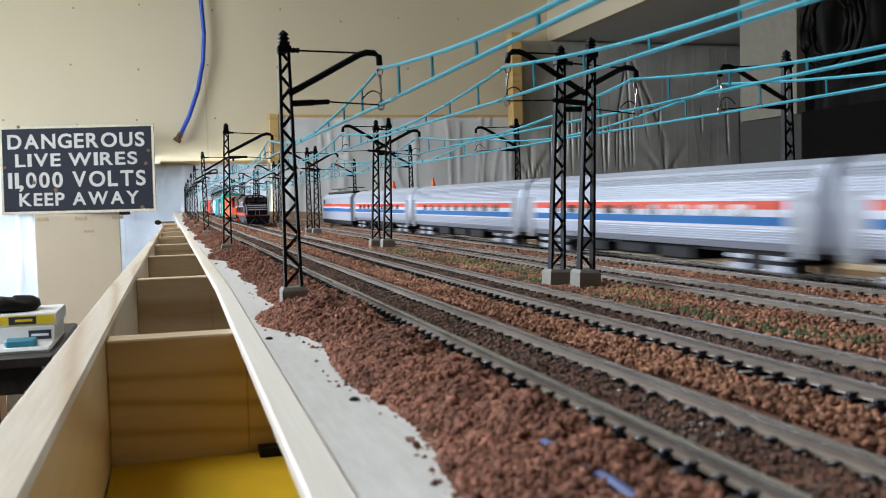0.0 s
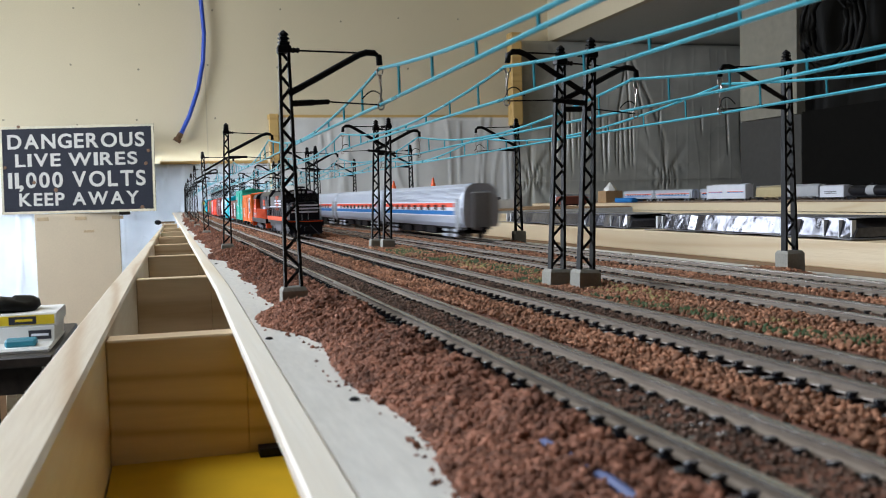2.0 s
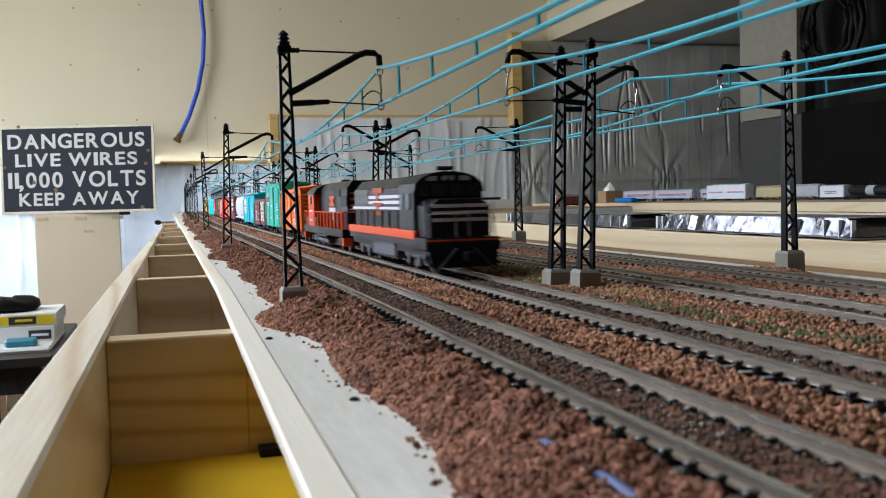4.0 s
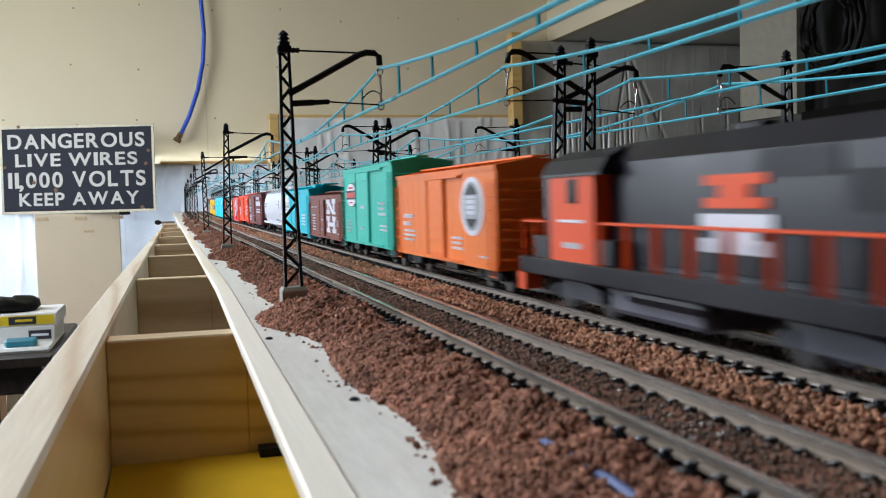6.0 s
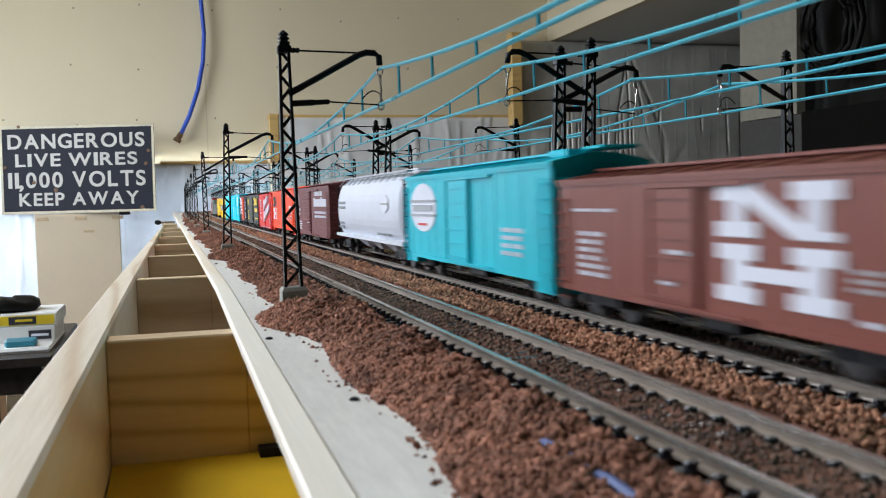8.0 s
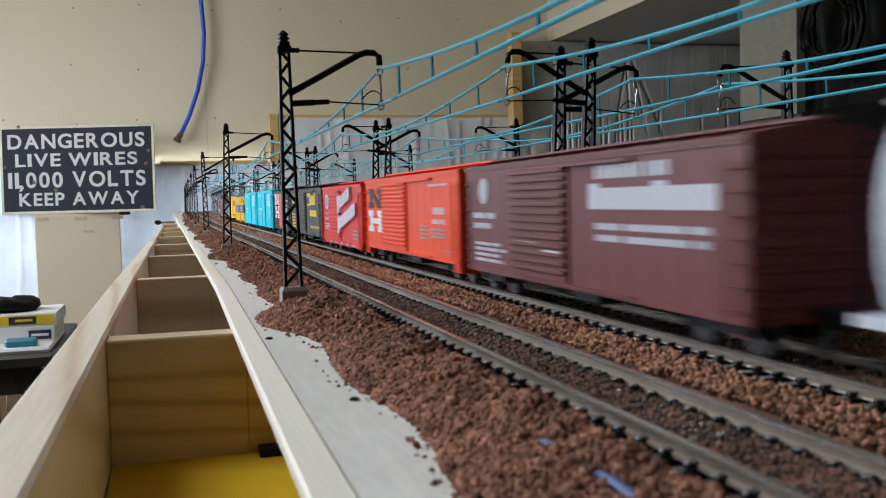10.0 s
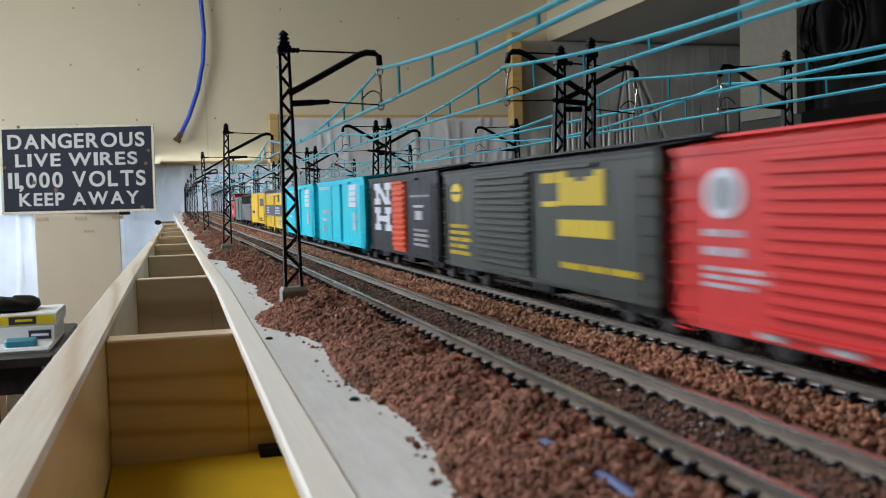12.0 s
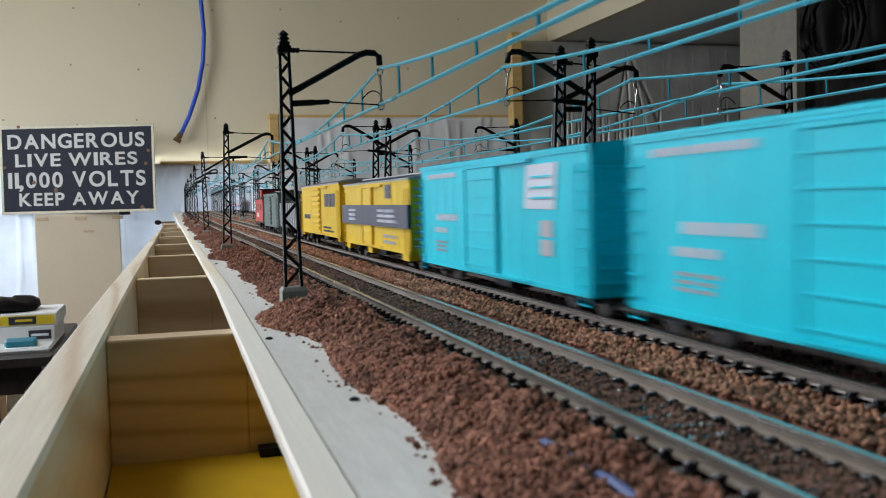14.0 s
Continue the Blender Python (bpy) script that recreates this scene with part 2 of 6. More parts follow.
# ---------- mesh building ----------
class Mesh:
    """Collects vertices and faces of one part."""

    def __init__(self):
        self.v, self.f, self.weld = [], [], False

    def add(self, vs, fs):
        k = len(self.v)
        self.v += [tuple(p) for p in vs]
        self.f += [tuple(i + k for i in f) for f in fs]
        return self

    def box(self, lo, hi, ch=0.0):
        """A box, with its upright and long edges chamfered by ch."""
        (x0, y0, z0), (x1, y1, z1) = lo, hi
        if not ch:
            vs = list(product((x0, x1), (y0, y1), (z0, z1)))
            return self.add(vs, [(0, 1, 3, 2), (4, 6, 7, 5), (0, 4, 5, 1), (2, 3, 7, 6), (0, 2, 6, 4), (1, 5, 7, 3)])
        ring = lambda a, z: [(x0 + a, y0 + ch, z), (x0 + ch, y0 + a, z), (x1 - ch, y0 + a, z), (x1 - a, y0 + ch, z),
                             (x1 - a, y1 - ch, z), (x1 - ch, y1 - a, z), (x0 + ch, y1 - a, z), (x0 + a, y1 - ch, z)]
        return self.loft([ring(ch * 0.6, z0), ring(0, z0 + ch), ring(0, z1 - ch), ring(ch * 0.6, z1)])

    def loft(self, rings, caps=True, closed=True):
        n = len(rings[0])
        fs = []
        for r in range(len(rings) - 1):
            for i in range(n if closed else n - 1):
                j = (i + 1) % n
                fs.append((r * n + i, r * n + j, (r + 1) * n + j, (r + 1) * n + i))
        if caps:
            fs += [tuple(reversed(range(n))), tuple(range((len(rings) - 1) * n, len(rings) * n))]
        return self.add([p for r in rings for p in r], fs)

    def tube(self, pts, r, seg=6, r2=None):
        """A round bar along the points; r2: its radius at the far end."""
        pts = [Vector(p) for p in pts]
        rings = []
        for i, p in enumerate(pts):
            d = (pts[min(i + 1, len(pts) - 1)] - pts[max(i - 1, 0)]).normalized()
            side = d.cross(Vector((0, 0, 1)) if abs(d.z) < 0.9 else Vector((0, 1, 0))).normalized()
            up = side.cross(d)
            rad = r if r2 is None else r + (r2 - r) * i / max(1, len(pts) - 1)
            rings.append([p + (side * math.cos(a) + up * math.sin(a)) * rad for a in (2 * math.pi * k / seg for k in range(seg))])
        return self.loft(rings)

    def turned(self, axis0, axis1, profile, seg=12):
        """A turned body: profile holds (way along the axis 0..1, radius)."""
        a, b = Vector(axis0), Vector(axis1)
        d = (b - a).normalized()
        side = d.cross(Vector((0, 0, 1)) if abs(d.z) < 0.9 else Vector((0, 1, 0))).normalized()
        up = side.cross(d)
        return self.loft([[a + (b - a) * w + (side * math.cos(q) + up * math.sin(q)) * r
                           for q in (2 * math.pi * k / seg for k in range(seg))] for w, r in profile])

    def extrude(self, profile, y0, y1):
        """A profile of (x, z) drawn from y0 to y1."""
        return self.loft([[(x, y0, z) for x, z in profile], [(x, y1, z) for x, z in profile]])

    def data(self, name, material, smooth=False):
        me = bpy.data.meshes.new(name)
        me.from_pydata(self.v, [], self.f)
        bm = bmesh.new()
        bm.from_mesh(me)
        if self.weld:
            bmesh.ops.remove_doubles(bm, verts=bm.verts, dist=1e-6)
        bmesh.ops.recalc_face_normals(bm, faces=bm.faces)
        bm.to_mesh(me)
        bm.free()
        me.materials.append(material)
        if smooth:
            me.polygons.foreach_set("use_smooth", [True] * len(me.polygons))
        return me


def part(name, mesh, material, parent=None, label="", smooth=False):
    ob = new(name, mesh.data(name, material, smooth))
    ob.parent = parent
    return tagged(ob, label)


def thing(name, label, category, group="", kind="", at=(0, 0, 0)):
    ob = new(name)
    ob.empty_display_size = 0.01
    ob.location = at
    return tagged(ob, label, category, group, kind)


def single(name, mesh, material, label, category, group="", kind="", smooth=False):
    return tagged(part(name, mesh, material, None, "", smooth), label, category, group, kind)


def rough_mesh(name, verts, faces, material, parent=None):
    """A big mesh straight from arrays; faces all have the same number of corners."""
    me = bpy.data.meshes.new(name)
    faces = np.asarray(faces, dtype=np.int32)
    me.vertices.add(len(verts))
    me.vertices.foreach_set("co", np.asarray(verts, dtype=np.float32).ravel())
    me.loops.add(faces.size)
    me.loops.foreach_set("vertex_index", faces.ravel())
    me.polygons.add(len(faces))
    me.polygons.foreach_set("loop_start", np.arange(0, faces.size, faces.shape[1], dtype=np.int32))
    me.update(calc_edges=True)
    me.materials.append(material)
    ob = new(name, me)
    ob.parent = parent
    return ob


def bend(y):
    """The main line swings gently to one side far down the layout."""
    return 0.0035 * max(0.0, y - 1.2) ** 2


Z = RAIL
TRACKS = (0.0755, 0.1240, 0.1870, 0.2362)
FAR = 5.05

# ---------- the room ----------
def room():
    WX0, WX1, WY0, WY1, TOP = -2.3, 3.75, -2.2, 5.3, 2.62
    s = dict(kind="structure")
    single("floor", Mesh().box((WX0 - 0.2, WY0 - 0.2, -0.1), (WX1 + 0.2, WY1 + 0.6, 0)), floor_paint, "worn grey painted concrete workshop floor", "floor", **s)
    # the gap in the ceiling is added to let the overhead lamp in
    m = Mesh().box((WX0 - 0.2, WY0 - 0.2, TOP), (WX1 + 0.2, 0.2, TOP + 0.06)).box((WX0 - 0.2, 1.7, TOP), (WX1 + 0.2, WY1 + 0.6, TOP + 0.06))
    m.box((WX0 - 0.2, 0.2, TOP), (-1.85, 1.7, TOP + 0.06)).box((-0.65, 0.2, TOP), (WX1 + 0.2, 1.7, TOP + 0.06))
    single("ceiling", m, cream_dark, "plain cream boarded ceiling with an opening added for the overhead lamp", "ceiling", **s)
    # back wall with a low window opening behind the sheet
    wall = thing("wall_north", "cream plasterboard wall with screw heads and a taped joint", "wall", **s)
    a, b, z0, z1 = -1.10, 0.50, 0.50, 1.27
    m = Mesh().box((WX0, WY1, 0), (a, WY1 + 0.12, TOP)).box((b, WY1, 0), (WX1, WY1 + 0.12, TOP))
    m.box((a, WY1, 0), (b, WY1 + 0.12, z0)).box((a, WY1, z1), (b, WY1 + 0.12, TOP))
    part("plasterboard", m, cream_wall, wall)
    part("joint", Mesh().box((0.220, WY1 - 0.002, Z + 0.27), (0.226, WY1 + 0.01, TOP)), cream_dark, wall)
    part("joint", Mesh().box((-2.3, WY1 - 0.002, Z + 1.305), (2.25, WY1 + 0.01, Z + 1.309)), cream_dark, wall)
    sm = Mesh().turned((0, -0.0025, 0), (0, 0.004, 0), [(0, 0.004), (0.4, 0.0055), (1, 0.0055)], 8).data("screw", screw_spot)
    for x in (-0.82, -0.46, -0.13, 0.25, 0.62, 0.98, 1.35, 1.7):
        for z in (0.48, 0.78, 1.08):
            o = new("screw", sm)
            o.parent = wall
            o.location = (x + random.uniform(-0.03, 0.03), WY1, Z + z + random.uniform(-0.03, 0.03))
    single("wall_east", Mesh().box((WX1, WY0, 0), (WX1 + 0.12, WY1, TOP)), shaded_grey, "side wall behind plastic sheeting, coloured near black for shade", "wall", **s)
    single("wall_south", Mesh().box((WX0, WY0 - 0.12, 0), (WX1, WY0, TOP)), bounce_cut_wall, "unseen wall, coloured dark to cut bounced light", "wall", **s)
    # the west wall has the workshop's long window
    m = Mesh().box((WX0 - 0.12, WY0, 0), (WX0, 2.05, TOP)).box((WX0 - 0.12, 4.6, 0), (WX0, WY1, TOP))
    m.box((WX0 - 0.12, 2.05, 0), (WX0, 4.6, 1.1)).box((WX0 - 0.12, 2.05, 2.45), (WX0, 4.6, TOP))
    single("wall_west", m, bounce_cut_wall, "unseen wall with a wide window opening, coloured dark to cut bounced light", "wall", **s)
    # bulkhead under the ceiling
    bulk = thing("bulkhead", "boxed cream bulkhead with a grey underside", "bulkhead", **s)
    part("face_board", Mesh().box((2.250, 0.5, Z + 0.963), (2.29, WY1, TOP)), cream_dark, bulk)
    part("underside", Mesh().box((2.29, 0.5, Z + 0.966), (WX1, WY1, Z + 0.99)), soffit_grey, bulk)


def sheet(name, label, corner, across, down, material, wide, high, folds, seed, parent=None, amp=0.02, star=(), stiff=1.0, crease=0.25, pleats=()):
    """A hanging plastic sheet: upright folds, broad billows and creases that run out from where it is pinned."""
    nu, nv = max(20, int(wide / (0.0045 if pleats else 0.011))), max(14, int(high / 0.022))
    corner, across, down = Vector(corner), Vector(across).normalized(), Vector(down).normalized()
    out = across.cross(down).normalized()
    rnd = random.Random(seed)
    ph = [(rnd.uniform(4, folds), rnd.uniform(0, 6.28), rnd.uniform(0.3, 1)) for _ in range(7)]
    vs, fs = [], []
    for j in range(nv + 1):
        for i in range(nu + 1):
            u, v = i / nu * wide, j / nv * high
            d = 0
            for f, p, w in ph:
                d += w * math.sin(f * (u + 0.12 * math.sin(v * 2.1 + p)) * stiff + p) ** 3
            d = d / 5 * (0.35 + 0.65 * v / high)
            d += 0.7 * noise.noise(Vector((u * 1.6 + seed, v * 1.1, 0.3)))
            d += 0.35 * noise.noise(Vector((u * 7 + seed, v * 3, 1.3)))
            d -= crease * (1 - abs(noise.noise(Vector((u * 15 + seed + 0.9 * v, v * 1.3, 7.3))))) ** 18
            for su, sv in star:
                dx, dy = u - su, v - sv
                r = math.hypot(dx, dy) + 0.01
                way = math.atan2(dy, dx)
                d += (2.4 * math.exp(-r / 0.12) * (math.cos(6 * way + 0.8 * math.sin(2 * way)) ** 8 - 0.3) - 1.0 * math.exp(-r / 0.05))
            for pu, v0, v1, lean in pleats:
                w = max(0.0, math.sin(math.pi * min(1.0, max(0.0, (v - v0) / (v1 - v0)))))
                d += 1.1 * w * math.exp(-((u - pu - lean * (v - v0)) / 0.006) ** 2)
            vs.append(corner + across * u + down * v + out * (d * amp))
    n = nu + 1
    for j in range(nv):
        for i in range(nu):
            fs.append((j * n + i, j * n + i + 1, (j + 1) * n + i + 1, (j + 1) * n + i))
    ob = rough_mesh(name, vs, fs, material, parent)
    ob.data.polygons.foreach_set("use_smooth", [True] * len(fs))
    mod = ob.modifiers.new("thickness", "SOLIDIFY")
    mod.thickness = 0.0008
    if parent is None:
        tagged(ob, label, "plastic sheet", kind="structure")
    return ob


def wall_dressing():
    sheet("plastic_sheet", "pale translucent plastic sheet hung over a window", (-1.9, 5.245, Z + 0.255), (1, 0, 0), (0, 0, -1), sheeting_pale, 2.45, 1.2, 18, 3, amp=0.030, crease=0.6)
    sheet("plastic_sheet", "grey plastic sheet pinned along a lath", (0.555, 5.205, Z + 0.50), (1, 0, 0), (0, 0, -1), sheeting, 1.44, 1.0, 7, 5, amp=0.022, crease=0.4)
    rnd = random.Random(21)
    pleats = [(0.25 + 0.032 * k + rnd.uniform(-0.012, 0.012), rnd.uniform(0.36, 0.52), rnd.uniform(0.70, 0.80), rnd.uniform(-0.04, 0.04)) for k in range(18)]
    pleats += [(0.98, 0.36, 0.56, -0.05), (1.27, 0.40, 0.55, 0.0), (1.45, 0.34, 0.70, 0.03), (1.55, 0.36, 0.76, 0.02), (0.78, 0.06, 0.60, 0.22), (0.76, 0.06, 0.55, -0.18), (0.77, 0.05, 0.62, 0.45), (0.75, 0.05, 0.5, 0.05)]
    sheet("plastic_sheet", "wrinkled grey plastic sheet hung under the bulkhead", (1.985, 5.225, Z + 0.955), (1, 0, 0), (0, 0, -1), sheeting_shaded, 1.72, 1.75, 9, 8, amp=0.012, star=((0.11, 0.81), (1.005, 0.83)), stiff=0.8, crease=0.12, pleats=pleats)
    single("sheet_seam", Mesh().box((1.99, 5.190, Z + 0.118), (3.68, 5.196, Z + 0.122)), sheeting_shaded, "taped seam across the grey plastic sheet", "seam")
    single("lath", Mesh().box((0.545, 5.215, Z + 0.490), (1.985, 5.24, Z + 0.516)), lath, "thin yellow pine lath holding a plastic sheet", "lath")
    single("lath", Mesh().box((-0.03, 5.225, Z + 0.252), (0.54, 5.24, Z + 0.268)), lath, "thin pine lath along the top of a plastic sheet", "lath")
    m = Mesh().box((0.548, 5.18, Z + 0.25), (0.60, 5.213, Z + 0.518), 0.004)
    single("stud", m, lath, "short yellow pine stud against the wall", "stud")
    m = Mesh().box((1.945, 5.12, Z + 0.45), (2.010, 5.20, Z + 0.985), 0.004)
    single("stud", m, lath, "upright yellow pine stud beside plastic sheeting", "stud")
    # panels and black sheet further along
    single("panel_upper", Mesh().box((2.50, 3.296, Z + 0.345), (2.54, 3.69, Z + 0.962)), beige_board, "dusty beige board hung below the bulkhead", "board")
    single("panel_lower", Mesh().box((2.506, 3.275, 0), (2.535, 3.70, Z + 0.342)), panel_mid, "dark grey panel standing on the floor", "panel")
    single("panel_black", Mesh().box((2.507, 2.80, 0), (2.536, 3.272, Z + 0.350)), shaded_grey, "nearly black panel standing beside a grey one", "panel")
    sheet("black_sheet", "black plastic sheet hung in a dark corner", (2.58, 3.30, Z + 0.962), (0.05, -0.999, 0), (0, 0, -1), black_sheet, 2.3, 2.0, 8, 11, amp=0.04)
    m = Mesh().box((2.46, 3.05, Z + 0.78), (2.58, 3.07, Z + 0.80))
    rnd = random.Random(4)
    for k in range(4):
        r = 0.17 - 0.022 * k
        m.tube([(2.48 - 0.004 * k + rnd.uniform(-.01, .01), 3.06 + r * math.cos(a), Z + 0.66 + r * 1.15 * math.sin(a)) for a in (2 * math.pi * i / 20 for i in range(21))], 0.012, 6)
    single("cable_coil", m, black_sheet, "coil of thick black hose hung in the dark", "hose", smooth=True)
    # blue hose
    pts = [(0.190, 5.255, TOP_Z), (0.214, 5.255, Z + 1.137), (0.2245, 5.255, Z + 0.956), (0.213, 5.255, Z + 0.804), (0.180, 5.255, Z + 0.652), (0.131, 5.255, Z + 0.515), (0.083, 5.255, Z + 0.415)]
    hose = thing("hose", "blue plastic hose hanging down the cream wall", "hose")
    part("pipe", Mesh().tube(pts, 0.0115, 10), hose_blue, hose, smooth=True)
    part("fitting", Mesh().turned((0.084, 5.255, Z + 0.420), (0.058, 5.255, Z + 0.375), [(0, 0.014), (0.3, 0.017), (0.6, 0.015), (0.65, 0.022), (1, 0.022)], 10), rust, hose, "brown metal hose fitting")


TOP_Z = 2.61


def warning_sign():
    """The enamel sign leans a little, on the top edge of a board."""
    W, H = 0.790, 0.447
    sign = thing("warning_sign", "old dark blue enamel warning sign with white capitals and chipped edges", "sign")
    part("plate", Mesh().box((0, 0, 0), (W, 0.006, H), 0.002), sign_navy, sign)
    b = 0.012
    m = Mesh().box((0, -0.003, 0), (W, 0, b)).box((0, -0.003, H - b), (W, 0, H)).box((0, -0.003, b), (b, 0, H - b)).box((W - b, -0.003, b), (W, 0, H - b))
    part("rim", m, sign_edge, sign, "cream enamel rim")
    lines = (("DANGEROUS", 0.332, 0.0745, 0.041, 0.700), ("LIVE WIRES", 0.241, 0.066, 0.077, 0.636),
             ("11,000 VOLTS", 0.132, 0.080, 0.038, 0.717), ("KEEP AWAY", 0.040, 0.066, 0.091, 0.625))
    def glyph(sign_char):
        curve = bpy.data.curves.new("letter", "FONT")
        curve.body, curve.extrude, curve.offset = sign_char, 0.0012, 0.020
        tmp = new("letter_curve", curve)
        bpy.context.view_layer.update()
        me = bpy.data.meshes.new_from_object(tmp.evaluated_get(bpy.context.evaluated_depsgraph_get()))
        bpy.data.objects.remove(tmp)
        co = np.array([v.co[:] for v in me.vertices])
        return me, co[:, 0].min(), co[:, 0].max(), co[:, 1].min(), co[:, 1].max()

    for text, z, tall, x, span in lines:
        shapes = [None if ch == " " else glyph(ch) for ch in text]
        gaps = [0.0 if ch in " ," else 0.18 * tall for ch in text[1:]]
        room_left = span - sum(gaps) - 0.62 * tall * text.count(" ")
        wide = sum(g[2] - g[1] + 0.06 for g in shapes if g)
        at = x
        for k, g in enumerate(shapes):
            if g is None:
                at += 0.62 * tall
                continue
            me, lo, hi, low, top = g
            share = (hi - lo + 0.06) / wide * room_left
            base, rise = (z - 0.22 * tall, 0.42 * tall) if text[k] == "," else (z, tall)
            for v in me.vertices:
                v.co = (at + (v.co.x - lo) / (hi - lo) * share, -0.0012 - v.co.z, base + (v.co.y - low) / (top - low) * rise)
            me.materials.clear()
            me.materials.append(sign_white)
            o = new("letter", me)
            o.parent = sign
            tagged(o, 'white enamel capital of the line "%s"' % text if k == 0 else "")
            at += share + (gaps[k] if k < len(gaps) else 0.0)
    rnd = random.Random(9)
    for x, z in ((0.10, 0.445), (0.745, 0.245), (0.022, 0.24), (0.28, 0.12), (0.76, 0.31), (0.17, 0.16), (0.72, 0.02)):
        part("chip", Mesh().turned((x, -0.0042, z), (x, 0.001, z), [(0, 0.003), (0.3, 0.008 + 0.004 * rnd.random()), (1, 0.010)], 7), rust, sign)
    sign.matrix_world = pose(-0.8163, 5.235, Z + 0.0065, -1.5, 0.0, -16.2)
    board = thing("board", "tan hardboard panel with scraps of tape along its top", "board")
    part("panel", Mesh().box((-0.652, 5.13, 0.46), (-0.243, 5.145, Z + 0.004), 0.003), tan_board, board)
    for x in (-0.64, -0.46, -0.28):
        part("tape", Mesh().box((x, 5.127, Z - 0.031), (x + 0.055, 5.13, Z - 0.013)), tape_tan, board)
    part("tape", Mesh().box((-0.42, 5.127, Z - 0.096), (-0.37, 5.13, Z - 0.084)), tape_tan, board)
    part("batten", Mesh().box((-0.242, 5.10, Z - 0.010), (-0.19, 5.16, Z + 0.006)), dark_table, board)
    cab = thing("cabinet", "low brown wooden cabinet under a tan board", "cabinet")
    part("carcass", Mesh().box((-1.2, 4.7, 0.0), (0.15, 5.2, 0.44)), brown_board, cab)
    part("top", Mesh().box((-1.22, 4.68, 0.44), (0.17, 5.22, 0.46), 0.003), brown_board, cab)


def side_table():
    t = thing("side_table", "dark brown side table with a thick apron", "table")
    part("tabletop", Mesh().box((-1.15, 2.25, 0.779), (-0.262, 2.85, 0.804), 0.004), dark_table, t)
    part("apron", Mesh().box((-1.13, 2.28, 0.715), (-0.29, 2.30, 0.779)), dark_table, t)
    part("apron", Mesh().box((-0.31, 2.30, 0.715), (-0.29, 2.83, 0.779)), dark_table, t)
    for x, y in ((-1.12, 2.29), (-0.335, 2.29), (-1.12, 2.81), (-0.335, 2.81)):
        part("leg", Mesh().box((x, y, 0), (x + 0.04, y + 0.03, 0.715), 0.004), dark_table, t)
    tray = thing("tray", "shallow white plastic tray on the side table", "tray")
    part("tray_body", Mesh().box((-0.66, 2.30, 0.804), (-0.272, 2.62, 0.816), 0.006), box_white, tray)
    cs = thing("case", "small teal plastic case on a white tray", "case")
    part("case_body", Mesh().box((-0.372, 2.32, 0.816), (-0.305, 2.36, 0.834), 0.005), box_teal, cs)
    for k, (z, h, x1, col, lab) in enumerate(((0.816, 0.038, -0.272, box_white, "white cardboard kit box with dark printing"),
                                          (0.854, 0.030, -0.266, box_yellow, "yellow cardboard track box with a black label"))):
        b = thing("kit_box", lab, "box", group="stacked kit boxes")
        part("carton", Mesh().box((-0.60, 2.40, z), (x1, 2.60, z + h), 0.002), box_white, b)
        if k:
            part("front_panel", Mesh().box((-0.392, 2.398, z + 0.004), (x1 - 0.006, 2.40, z + h - 0.004)), box_yellow, b)
            part("label", Mesh().box((-0.372, 2.3965, z + 0.006), (-0.312, 2.398, z + h - 0.006)), print_dark, b)
            part("print", Mesh().box((-0.358, 2.3955, z + 0.012), (-0.320, 2.3965, z + 0.018)), box_yellow, b)
        else:
            part("label", Mesh().box((-0.330, 2.398, z + 0.006), (-0.280, 2.40, z + h - 0.010)), print_dark, b)
            part("print", Mesh().box((-0.324, 2.397, z + 0.014), (-0.286, 2.398, z + 0.020)), mark_white, b)
    bag = Mesh()
    bag.loft([[(-0.395 + r * math.cos(a) * 0.55, 2.50 + r * 0.5 * math.sin(a), z + 0.006 * math.sin(3 * a)) for a in (2 * math.pi * i / 18 for i in range(18))]
              for r, z in ((0.13, 0.884), (0.15, 0.894), (0.148, 0.904), (0.12, 0.912), (0.05, 0.915))])
    single("black_pouch", bag, black_sheet, "limp black pouch lying on stacked boxes", "pouch", smooth=True)
    for k in range(5):
        single("plank", Mesh().box((-0.72 + 0.06 * k, 2.9 + 0.02 * k, 0.0), (-0.69 + 0.06 * k, 3.0 + 0.02 * k, 0.58 + 0.02 * (k % 3)), 0.002), (shaded_grey, pine_pale, steel_dark)[k % 3], "offcut board stood on end under the table", "offcut", group="offcut boards")


# ---------- the bench ----------
def ledge(y):
    """The bowed edge of the plywood base beside the open frame."""
    return 0.0160 + 0.0115 * min(max(y - 0.12, 0.0), 0.33)


LEDGE_ROWS = [-0.35, 0.12, 0.28, 0.45, 1.2, 4.9]


